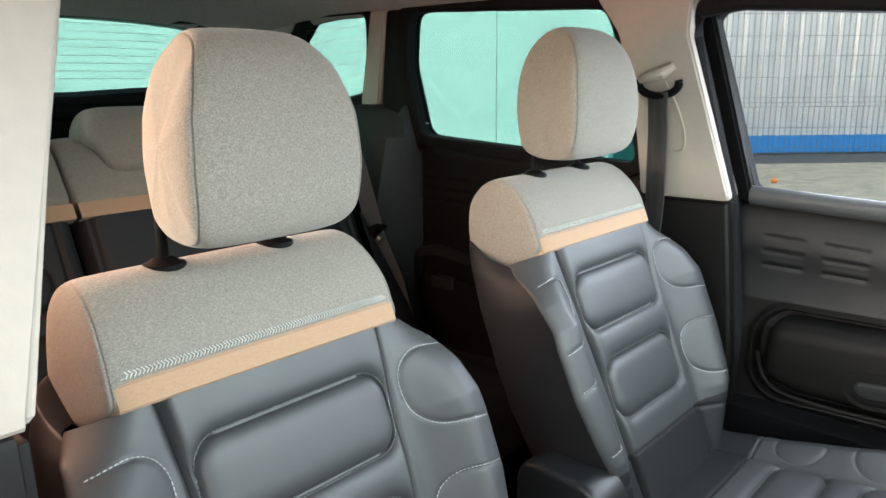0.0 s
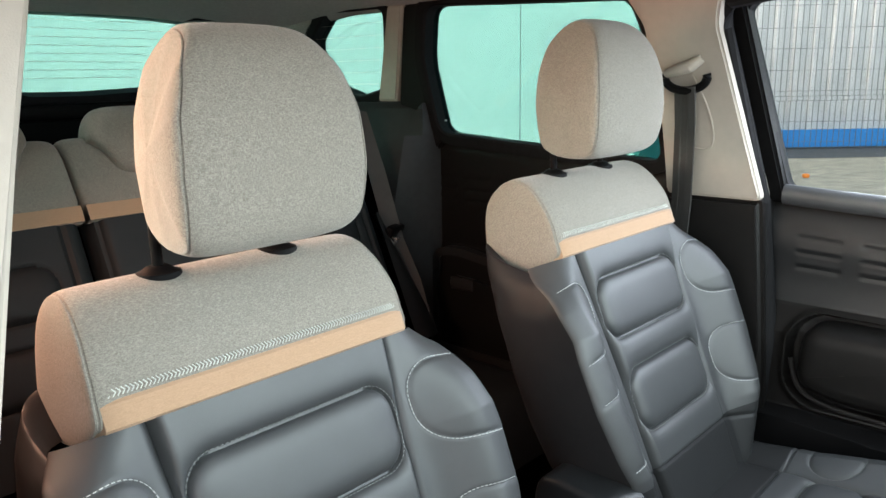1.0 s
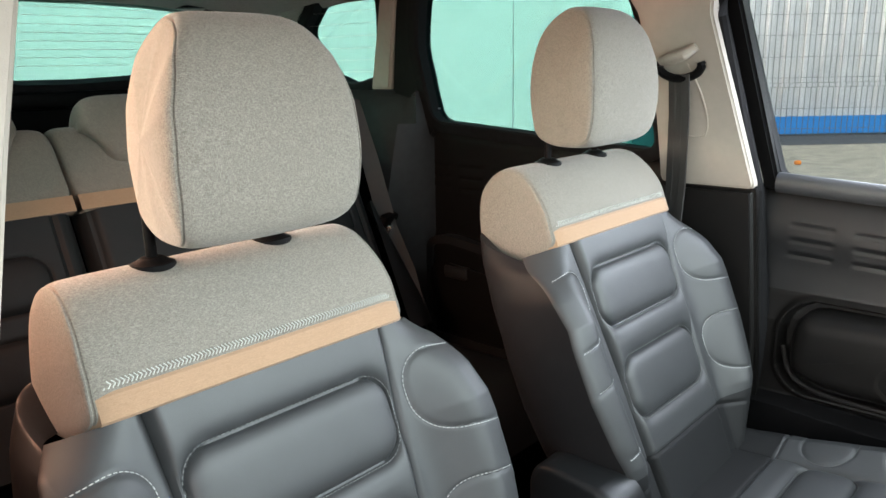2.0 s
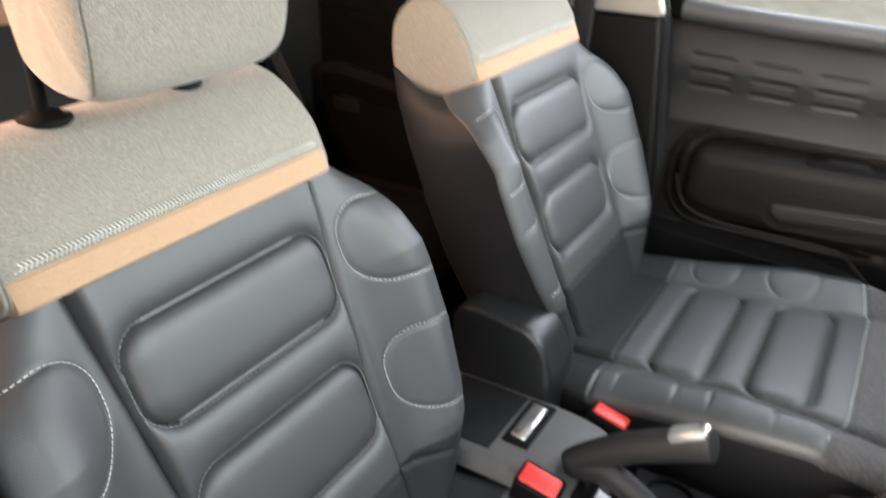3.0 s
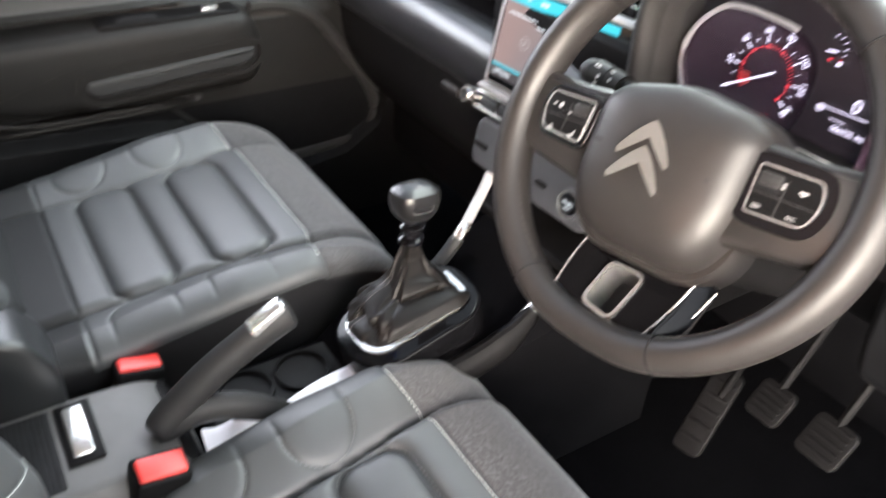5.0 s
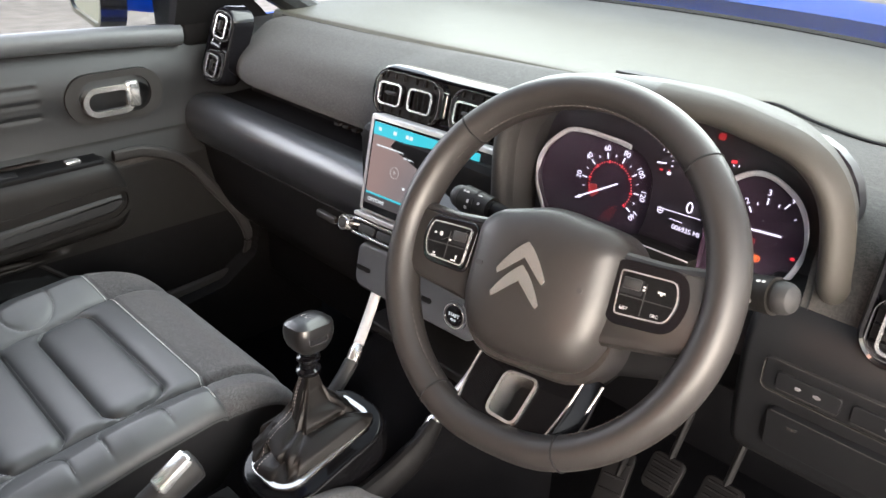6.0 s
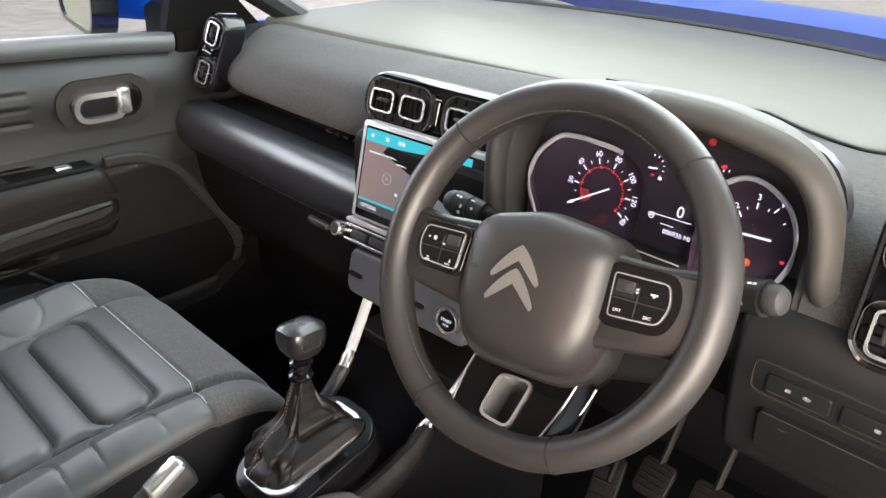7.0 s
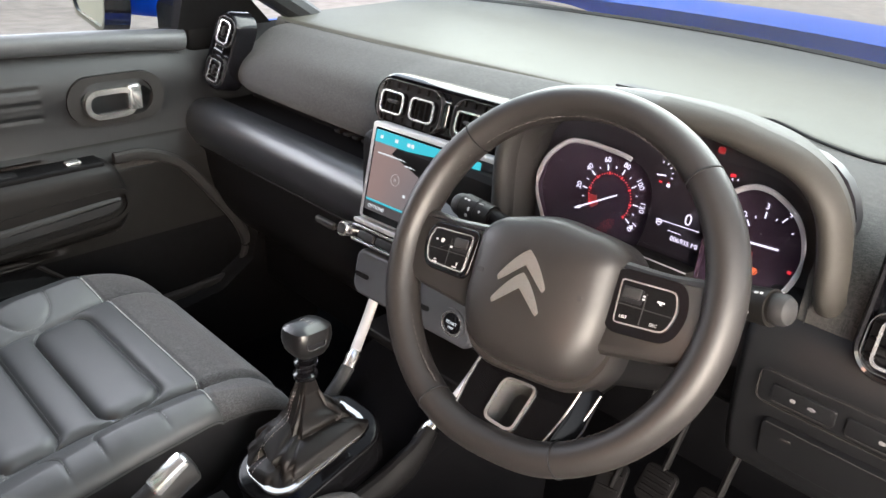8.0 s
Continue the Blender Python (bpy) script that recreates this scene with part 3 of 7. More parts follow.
def headrest(seat):
    """A cushion with flat side panels sewn to its front and back."""
    prof = smooth_path([(-0.382, 1.186), (-0.403, 1.210), (-0.411, 1.290), (-0.396, 1.366), (-0.354, 1.404), (-0.308, 1.396), (-0.279, 1.352), (-0.267, 1.280), (-0.271, 1.214), (-0.290, 1.186), (-0.338, 1.180)], 90, closed=True)
    mid = np.array([-0.338, 1.288])
    w = np.interp(prof[:, 1], [1.17, 1.20, 1.26, 1.32, 1.37, 1.405], [0.102, 0.112, 0.116, 0.112, 0.098, 0.079])
    w = w * np.interp(prof[:, 0], [-0.41, -0.34, -0.27], [0.80, 0.95, 1.02])
    half = [(0, 1.0), (0.15, 1.0), (0.30, 0.999), (0.45, 0.997), (0.58, 0.993), (0.68, 0.987), (0.76, 0.980), (0.82, 0.970), (0.865, 0.956), (0.890, 0.944), (0.900, 0.936), (0.905, 0.905),
            (0.911, 0.900), (0.917, 0.924), (0.932, 0.918), (0.948, 0.890), (0.962, 0.84), (0.975, 0.76), (0.985, 0.66), (0.993, 0.50), (0.998, 0.30), (1.0, 0.0)]
    row = [(-a, k) for a, k in half[:0:-1]] + half
    P = []
    for si, ki in row:
        g = mid + (prof - mid) * ki
        f = min(1.0, ki / 0.90)
        P.append(np.stack([SEAT_X + si * (0.106 + (w - 0.106) * f), g[:, 0], g[:, 1]], -1))
    rest = sheet("headrest", P, FABRIC, seat, "pale grey melange cloth headrest", close=True)
    return rest


HEAD_X, HEAD_Y, HEAD_Z = 0.008, -0.018, 0.0
driver_seat = front_seat()
passenger_seat = copy_thing(driver_seat, pose(-0.352, 0.016, 0.393))
tagged(passenger_seat, "grey leather car seat with a black hinge cover beside the console")
for piece in passenger_seat.children:          # its headrest sits a little further back
    if piece.name.startswith("headrest"):
        piece.location += Vector((HEAD_X, HEAD_Y, HEAD_Z))
ORIGIN[passenger_seat.name] = Vector((-0.352, 0.016, 0.393))
# hinge cover on the passenger seat's inner side
cover = smooth_path(rounded_poly([(-0.255, 0.575), (-0.255, 0.776), (-0.116, 0.762), (-0.084, 0.705), (-0.088, 0.575)], 0.045, 8), 72, closed=True)
mid_c = np.array([-0.165, 0.665])
lay = []
for x, k in ((-0.125, 1.0), (-0.060, 1.0), (-0.0545, 0.990), (-0.0510, 0.972), (-0.0490, 0.945), (-0.0480, 0.90), (-0.0475, 0.55), (-0.0475, 0.05)):
    lay.append([Vector((x, *(mid_c + (c - mid_c) * k))) for c in cover])
part("hinge_cover", rings(lay), material("satin_black", (0.011, 0.012, 0.013), 0.36, var=0.1, bump=0.15, bump_scale=900), passenger_seat, "black plastic hinge cover")
part("recliner_plate", boxed((-0.088, -0.10, 0.575), (-0.066, -0.045, 0.60), 0.006), SILVER, passenger_seat, "bare metal hinge plate")


# ---- shell of the car ----
def side_x(z, sg=-1):
    """The body side's inner face: upright below the sill, leaning in above it."""
    return sg * (0.74 - 0.28 * max(0.0, z - 1.12))


def side_plate(pts, inner, outer, sg=-1, bevel=0.0):
    """A prism over a (y, z) outline on the body side, from inner (metres inward) to outer (metres outward)."""
    R = [[(side_x(z, sg) + sg * d, y, z) for y, z in pts] for d in (-inner, outer)]
    bm = rings([[Vector(p) for p in r] for r in R])
    bmesh.ops.recalc_face_normals(bm, faces=bm.faces)
    if bevel:
        bm.faces.ensure_lookup_table()
        face = bm.faces[-2]
        bmesh.ops.bevel(bm, geom=list(face.edges), offset=bevel, segments=3, affect='EDGES', clamp_overlap=True)
    return bm


def side_pane(pts, sg=-1):
    return side_plate(pts, -0.012, 0.016, sg)


def seal(pts, width, inner, outer, sg=-1):
    """A rubber frame round an opening."""
    n = len(pts)
    out = grow(pts, width)
    R = [[(side_x(z, sg) + sg * d, y, z) for y, z in o] for o, d in ((pts, outer), (pts, -inner + 0.004), (grow(pts, 0.006), -inner), (out, -inner), (out, outer))]
    return rings([[Vector(p) for p in r] for r in R], closed=True)


FRONT_WIN = rounded_poly([(-0.146, 1.130), (-0.214, 1.462), (-0.19, 1.480), (0.10, 1.455), (0.28, 1.39), (0.66, 1.18), (0.70, 1.098), (0.20, 1.106)], 0.014)
REAR_WIN = rounded_poly([(-0.398, 1.165), (-0.420, 1.430), (-0.440, 1.496), (-0.990, 1.522), (-1.035, 1.395), (-1.030, 1.206)], 0.035)
QUARTER_WIN = rounded_poly([(-1.205, 1.325), (-1.145, 1.527), (-1.375, 1.527), (-1.475, 1.452), (-1.455, 1.345), (-1.32, 1.300)], 0.03)
WIRE_DARK = material("heater_wire", (0.16, 0.14, 0.11), 0.6)
BODY_DARK = material("dark_body_lining", (0.020, 0.020, 0.021), 0.6, var=0.2, scale=50)

# floor pan, tunnel, bulkhead
floor = thing("floor", (0, 0, 0.30), "black carpeted car floor", "floor", kind="structure")
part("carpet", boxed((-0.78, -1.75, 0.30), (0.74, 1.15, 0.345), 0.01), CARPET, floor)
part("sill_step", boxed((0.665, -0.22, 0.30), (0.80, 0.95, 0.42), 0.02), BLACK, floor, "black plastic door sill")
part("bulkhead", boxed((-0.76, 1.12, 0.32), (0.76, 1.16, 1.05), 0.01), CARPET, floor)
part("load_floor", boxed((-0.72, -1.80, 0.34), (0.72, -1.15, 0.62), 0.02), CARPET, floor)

# roof
roof = thing("ceiling", (0, 0, 1.53), "pale grey cloth roof lining", "ceiling", kind="structure")
u = np.linspace(-1, 1, 40)
v = np.linspace(-1.80, 0.22, 40)
Vv, U = np.meshgrid(v, u, indexing="ij")
Z = 1.575 - 0.055 * np.abs(U) ** 3.5 - 0.10 * np.clip((Vv + 0.35) / 0.6, 0, 1) ** 2 * 0.55 - 0.05 * np.clip((-1.3 - Vv) / 0.5, 0, 1)
sheet("lining", np.stack([U * 0.645, Vv, Z], -1), LINING, roof)
part("outer_roof", boxed((-0.68, -1.85, 1.60), (0.68, 0.25, 1.63), 0.01), BLUE_PAINT, roof, "blue painted roof skin")
for sg in (-1, 1):
    rail = [(0.25, 1.44), (0.10, 1.462), (-0.20, 1.488), (-0.45, 1.502), (-1.00, 1.530), (-1.40, 1.530), (-1.82, 1.52), (-1.82, 1.61), (0.25, 1.61)]
    part("roof_rail_trim", side_plate(rail, 0.018, 0.06, sg), LINING, roof, "pale roof side trim")

# pillars on both sides
for sg in (-1, 1):
    pillar = thing("pillar_trim", (sg * 0.70, -0.30, 1.1), "beige upper and black lower door pillar trim", "pillar trim", "door pillars", kind="structure")
    up = rounded_poly([(-0.172, 1.108), (-0.216, 1.318), (-0.240, 1.434), (-0.225, 1.515), (-0.430, 1.515), (-0.385, 1.44), (-0.365, 1.247), (-0.365, 1.108)], 0.012, 4)
    part("upper_trim", side_plate(up, 0.075, 0.03, sg, 0.024), BEIGE, pillar, "beige plastic upper trim")
    groove = [(side_x(z, sg) - sg * 0.0752, y, z) for y, z in smooth_path([(-0.335, 1.215), (-0.275, 1.205), (-0.258, 1.232), (-0.268, 1.29), (-0.292, 1.345)], 30)]
    part("recess_edge", tube(groove, 0.0022, n=6), BEIGE, pillar)
    low = rounded_poly([(-0.172, 1.110), (-0.145, 0.80), (-0.128, 0.36), (-0.40, 0.36), (-0.37, 1.110)], 0.01, 3)
    part("lower_trim", side_plate(low, 0.074, 0.03, sg, 0.018), DOOR_PLASTIC, pillar, "black plastic lower trim")
    part("door_seal", tube([(side_x(z, sg) - sg * (0.036 if sg < 0 else 0.028), y + (0.003 if sg < 0 else 0.0), z) for y, z in ((-0.155, 0.40), (-0.155, 0.83), (-0.188, 1.10), (-0.222, 1.28), (-0.250, 1.43), (-0.235, 1.478), (-0.15, 1.49), (0.1, 1.47))], 0.019 if sg < 0 else 0.010, 0.019 if sg < 0 else 0.014, 12), RUBBER, pillar, "black rubber door seal")
    c = thing("pillar_trim", (sg * 0.68, -1.10, 1.3), "beige rear pillar trim beside the quarter window", "pillar trim", "door pillars", kind="structure")
    part("upper_trim", side_plate(rounded_poly([(-1.160, 1.288), (-1.062, 1.53), (-1.118, 1.53), (-1.235, 1.288)], 0.008, 3), 0.030, 0.03, sg, 0.008), BEIGE, c)
    part("lower_trim", side_plate([(-1.10, 0.36), (-1.10, 1.15), (-1.15, 1.288), (-1.32, 1.286), (-1.45, 1.33), (-1.85, 1.33), (-1.85, 0.36)], 0.022, 0.03, sg, 0.01), BODY_DARK, c, "dark plastic side trim")
    part("rear_trim", side_plate([(-1.475, 1.33), (-1.495, 1.45), (-1.40, 1.535), (-1.85, 1.535), (-1.85, 1.33)], 0.022, 0.03, sg, 0.01), LINING, c, "pale rear corner trim")
    a = thing("pillar_trim", (sg * 0.70, 0.6, 1.1), "grey windscreen pillar trim", "pillar trim", "door pillars", kind="structure")
    part("upper_trim", tube([(sg * 0.60, 0.14, 1.475), (sg * 0.635, 0.42, 1.36), (sg * 0.685, 0.74, 1.19), (sg * 0.725, 0.92, 1.09)], 0.030, 0.028, 10), DOOR_UPPER, a)

# windows of the left side
for name, pts, pane_mat, lab in (("window_1", FRONT_WIN, GLASS_CLEAR, "clear front door window with black frame"), ("window_2", REAR_WIN, GLASS_TINT, "green tinted rear door window"),
                                 ("window_3", QUARTER_WIN, GLASS_TINT, "green tinted rear quarter window")):
    w = thing(name, (-0.70, sum(p[0] for p in pts) / len(pts), 1.2), lab, "window", kind="structure")
    p = part("pane", side_pane(grow(pts, 0.012)), pane_mat, w)
    p.visible_shadow = False
    part("window_frame", seal(pts, {"window_1": 0.012, "window_2": 0.030, "window_3": 0.030}[name], 0.004 if name == "window_1" else 0.022, 0.03), RUBBER, w, "black window frame")
ETCH = material("etched_mark", (0.55, 0.68, 0.66), 0.7)
for k, (dy, wd) in enumerate(((0.0, 0.034), (0.004, 0.024), (0.0, 0.030))):
    z = 1.236 - 0.007 * k
    mark = side_plate([(-1.058 + dy, z), (-1.058 + dy + wd, z), (-1.058 + dy + wd, z + 0.003), (-1.058 + dy, z + 0.003)], -0.008, 0.0095)
    part("etched_mark", mark, ETCH, bpy.data.objects["window_2"], "pale etched mark")
for k in range(6):
    z = 1.335 + 0.032 * k
    part("heating_wire", tube([(side_x(z) + 0.010, y, z) for y in (-1.215 + 0.29 * (z - 1.33), -1.46 + 0.2 * max(0, z - 1.46))], 0.0004, n=5), WIRE_DARK, w, "thin dark wire")
# door frames beside the windows
side_frame = thing("door_frame", (-0.70, -0.2, 1.2), "dark grey door window frames", "door frame", kind="structure")
part("front_frame", side_plate([(-0.142, 1.10), (-0.212, 1.47), (-0.19, 1.50), (-0.24, 1.50), (-0.245, 1.44), (-0.185, 1.10)], 0.016, 0.02, -1, 0.006), BLACK, side_frame)
part("rear_frame", side_plate([(-1.030, 1.18), (-1.038, 1.395), (-0.995, 1.53), (-1.070, 1.53), (-1.16, 1.29), (-1.12, 1.10)], 0.020, 0.02, -1, 0.006), DOOR_PLASTIC, side_frame)


def groove_row(y, z, y0, y1, zc, wide=0.0045, deep=0.0019):
    """An embossed slot."""
    inside = np.clip((y - y0) / 0.004, 0, 1) * np.clip((y1 - y) / 0.004, 0, 1)
    return -deep * np.exp(-((z - zc) / wide) ** 2) * inside + 0.5 * deep * np.exp(-((z - zc - 0.010) / wide) ** 2) * inside


def front_door_face(y, z):
    """How far the front door's inner face stands inward."""
    out = 0.024 - 0.045 * np.clip((z - 1.000) / 0.126, 0, 1) ** 1.9
    out = out - 0.010 * np.exp(-((z - 0.96) / 0.07) ** 2)
    out = out + 0.020 * np.clip((0.90 - z) / 0.05, 0, 1)
    for k in range(4):
        y0 = -0.118 + 0.115 * k
        for zc in (1.038, 1.008, 0.978):
            out = out + groove_row(y, z, y0, y0 + 0.083, zc)
    # cup behind the handle
    sd = rounded(y, z, 0.446, 0.987, 0.070, 0.035, 0.034)
    out = out - 0.024 * np.clip(-sd / 0.008, 0, 1)
    # recess round the armrest, with a raised lip
    sd = rounded(y, z, 0.168, 0.802, 0.282, 0.096, 0.07)
    ends = np.clip((0.30 - y) / 0.10, 0, 1) * np.clip((0.92 - z) / 0.03, 0, 1)
    out = out + (0.007 * np.exp(-(sd / 0.007) ** 2) - 0.026 * np.clip(-(sd + 0.003) / 0.007, 0, 1)) * ends
    # lower pocket stands proud below a curved line
    edge = np.interp(y, [-0.10, 0.18, 0.25, 0.30, 0.36, 0.46, 0.60, 0.68, 0.74], [0.700, 0.684, 0.672, 0.640, 0.57, 0.53, 0.55, 0.60, 0.80])
    out = out + 0.028 * np.clip((edge - z) / 0.018, 0, 1)
    return out


# paler than the door pad: skylight on the sill put into its colour
SILL_SKYLIT = material("sill_skylit", (0.046, 0.049, 0.053), 0.42, var=0.08, scale=50, bump=0.25, bump_scale=900, spec=0.6)
TRIM_GREY = material("grey_trim", (0.020, 0.019, 0.0185), 0.55, var=0.08, bump=0.2, bump_scale=900, spec=0.15)
door = thing("door_1", (-0.74, 0.25, 0.40), "black plastic front passenger door with armrest and chrome handle", "car door", kind="structure")
Y, Zg = np.meshgrid(np.linspace(-0.172, 0.86, 260), np.linspace(0.37, 1.127, 220), indexing="ij")
drop = np.interp(Y, [-0.16, 0.10, 0.30, 0.80], [0.0, 0.018, 0.024, 0.030]) * np.clip((Zg - 0.9) / 0.2, 0, 1)
P = np.stack([-0.74 + front_door_face(Y, Zg), Y, Zg - drop], -1)
cut = int(220 * (0.905 - 0.37) / 0.757)
low = int(220 * (0.700 - 0.37) / 0.757)
sheet("door_panel", P[:, low:cut + 1], DOOR_PLASTIC, door)
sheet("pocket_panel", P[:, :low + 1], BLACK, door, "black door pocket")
sheet("upper_pad", P[:, cut:], DOOR_UPPER, door, "soft grey upper door pad")
part("sill_trim", tube(smooth_path([(-0.729, -0.150, 1.117), (-0.729, 0.05, 1.108), (-0.729, 0.20, 1.103), (-0.729, 0.45, 1.093), (-0.729, 0.595, 1.082)], 40), 0.0155, 0.020, 14), SILL_SKYLIT, door, "padded window sill in a tone lightened for skylight")
part("door_skin", boxed((-0.82, -0.19, 0.36), (-0.765, 0.92, 1.09), 0.01), BLUE_PAINT, door, "blue painted outer door skin")

# armrest with its grab handle
def shaped(pts, x0, x1, bevel):
    """A rounded block over a (y, z) outline between two x."""
    bm = plate(pts, Matrix(((0, 0, 1, 0), (1, 0, 0, 0), (0, 1, 0, 0), (0, 0, 0, 1))), abs(x1 - x0), bevel)
    bmesh.ops.translate(bm, verts=bm.verts, vec=(max(x0, x1), 0, 0))
    return bm


INSERT_CLOTH = woven("insert_cloth", (0.012, 0.0105, 0.0095), (0.034, 0.030, 0.027), 700, bump=0.3, sheen=0.03)
arm = rounded_poly([(-0.078, 0.880), (-0.085, 0.76), (-0.02, 0.738), (0.20, 0.728), (0.400, 0.738), (0.424, 0.775), (0.424, 0.820), (0.402, 0.884), (0.20, 0.882)], 0.045, 7)
part("armrest", rings([[Vector((x, y, z)) for y, z in (grow(arm, -d) if d else arm)] for d, x in ((0, -0.735), (0, -0.684), (0.003, -0.672), (0.009, -0.664), (0.018, -0.659), (0.034, -0.657))]), DOOR_PLASTIC, door, "padded black armrest")
grab = rounded_poly([(0.085, 0.805), (0.075, 0.775), (0.10, 0.752), (0.385, 0.772), (0.412, 0.79), (0.410, 0.822), (0.38, 0.825)], 0.022, 6)
part("grab_frame", hoop([(y, z) for y, z in grow(grab, 0.008)], grab, Matrix(((0, 0, 1, -0.655), (1, 0, 0, 0), (0, 1, 0, 0), (0, 0, 0, 1))), 0.03), DOOR_PLASTIC, door, "black frame of the grab handle")
part("grab_handle", shaped(grow(grab, -0.009), -0.70, -0.653, 0.008), GREY_PLASTIC, door, "ribbed grey grab handle")
part("switch_panel", boxed((-0.722, 0.13, 0.870), (-0.668, 0.385, 0.8865), 0.006), BLACK, door, "black window switch panel")
part("window_switch", boxed((-0.698, 0.318, 0.884), (-0.678, 0.346, 0.892), 0.003, 2), CHROME, door, "chrome tipped window switch")
part("pull_cup", boxed((-0.705, 0.165, 0.878), (-0.676, 0.235, 0.8885), 0.003), RUBBER, door)
part("cloth_insert", shaped(rounded_poly([(0.40, 0.720), (0.41, 0.873), (0.476, 0.873), (0.540, 0.840), (0.580, 0.785), (0.604, 0.730), (0.598, 0.718)], 0.016, 6), -0.735, -0.698, 0.004), INSERT_CLOTH, door, "brown-grey cloth door insert")
part("pocket_back", shaped(rounded_poly([(0.40, 0.56), (0.40, 0.724), (0.606, 0.724), (0.660, 0.66), (0.680, 0.608), (0.648, 0.560)], 0.02, 6), -0.745, -0.710, 0.004), BLACK, door, "black inside of the pocket")
hook = outline(0.100, 0.056, 0.027, 8)
HM = Matrix(((0, 0, 1, -0.712), (1, 0, 0, 0.432), (0, 1, 0, 0.982), (0, 0, 0, 1)))
part("handle_bezel", hoop(outline(0.188, 0.094, 0.046, 8), outline(0.140, 0.070, 0.034, 8), HM @ Matrix.Translation((0.012, 0.005, -0.0035)), 0.012), TRIM_GREY, door, "flat grey surround of the handle")
part("door_handle", hoop(hook, grow(hook, -0.010), HM @ Matrix.Translation((-0.004, 0, 0.008)), 0.014), CHROME, door, "chrome door handle")
part("handle_grip", boxed((-0.722, 0.460, 0.962), (-0.702, 0.488, 1.014), 0.007), CHROME, door, "chrome door handle")
part("trim_line", tube([(-0.698, y, z) for y, z in smooth_path([(-0.103, 0.80), (-0.085, 0.745), (-0.04, 0.720), (0.05, 0.712), (0.14, 0.712), (0.222, 0.708), (0.261, 0.679), (0.295, 0.642), (0.33, 0.58)], 60)], 0.004, 0.005, 8), TRIM_GREY, door, "raised grey trim line")
part("pocket_lip", tube([(-0.692, y, z) for y, z in smooth_path([(0.41, 0.879), (0.476, 0.875), (0.547, 0.840), (0.605, 0.767), (0.664, 0.679), (0.683, 0.608), (0.648, 0.556), (0.571, 0.545), (0.451, 0.541), (0.36, 0.545)], 70)], 0.008, 0.012, 10), TRIM_GREY, door, "raised grey pocket lip")
# mirror outside
PAPER_GLASS = material("mirror_silver", (0.85, 0.86, 0.87), 0.06, metal=1.0, var=0.0)
mirror = thing("door_mirror", (-0.90, 0.55, 1.1), "blue door mirror housing with a pale glass", "mirror")
part("housing", tube([(-0.82, 0.66, 1.15), (-0.87, 0.63, 1.18), (-0.95, 0.60, 1.20), (-1.08, 0.60, 1.20)], 0.06, 0.095, 20, scale=[0.5, 0.9, 1.1, 0.9]), BLUE_PAINT, mirror)
MG = facing(-0.985, 0.520, 1.176, 3, -10)
part("mirror_glass", plate(outline(0.31, 0.170, 0.05), MG, 0.006), PAPER_GLASS, mirror, "pale mirror glass")
part("glass_rim", hoop(grow(outline(0.31, 0.170, 0.05), 0.010), outline(0.31, 0.170, 0.05), MG @ Matrix.Translation((0, 0, 0.004)), 0.05), GLOSS, mirror, "black rim")
part("foot", boxed((-0.86, 0.60, 1.05), (-0.73, 0.68, 1.15), 0.02), BLACK, mirror)
part("corner_trim", side_plate([(0.585, 1.10), (0.60, 1.21), (0.50, 1.255), (0.74, 1.16), (0.80, 1.10)], 0.012, 0.02), BLACK, door, "black window corner trim")

# rear door
rdoor = thing("door_2", (-0.74, -0.7, 0.40), "black plastic rear door with curved armrest", "car door", kind="structure")
Y, Zg = np.meshgrid(np.linspace(-1.14, -0.36, 180), np.linspace(0.37, 1.215, 180), indexing="ij")
top = np.interp(Y, [-1.14, -1.03, -0.40], [1.215, 1.206, 1.165])
Zg = np.minimum(Zg, top)
face = 0.020 - 0.03 * np.clip((Zg - top + 0.05) / 0.05, 0, 1) ** 2
for k in range(3):
    for zc in (1.085, 1.055, 1.025):
        face = face + groove_row(Y, Zg, -1.08 + 0.115 * k, -1.08 + 0.115 * k + 0.085, zc)
face = face + 0.030 * np.clip((0.90 - Zg) / 0.02, 0, 1) * np.clip((Y + 1.06) / 0.03, 0, 1)
sheet("door_panel", np.stack([-0.74 + face, Y, Zg], -1), DOOR_PLASTIC, rdoor)
part("door_skin", boxed((-0.82, -1.14, 0.36), (-0.765, -0.22, 1.15), 0.01), BLUE_PAINT, rdoor, "blue painted outer door skin")
ring = rounded_poly([(-1.06, 0.60), (-1.055, 0.89), (-0.98, 0.905), (-0.62, 0.86), (-0.45, 0.80), (-0.45, 0.60)], 0.05, 6)
part("armrest_frame", hoop(ring, grow(ring, -0.022), Matrix(((0, 0, 1, -0.684), (1, 0, 0, 0), (0, 1, 0, 0), (0, 0, 0, 1))), 0.03), GREY_PLASTIC, rdoor, "grey armrest frame")
part("armrest", shaped(rounded_poly([(-1.0, 0.77), (-0.99, 0.83), (-0.6, 0.79), (-0.47, 0.74), (-0.47, 0.70), (-0.95, 0.72)], 0.03, 5), -0.72, -0.650, 0.015), DOOR_PLASTIC, rdoor, "black armrest")
part("pull_handle", boxed((-0.67, -0.96, 0.80), (-0.645, -0.88, 0.835), 0.008), GREY_PLASTIC, rdoor)

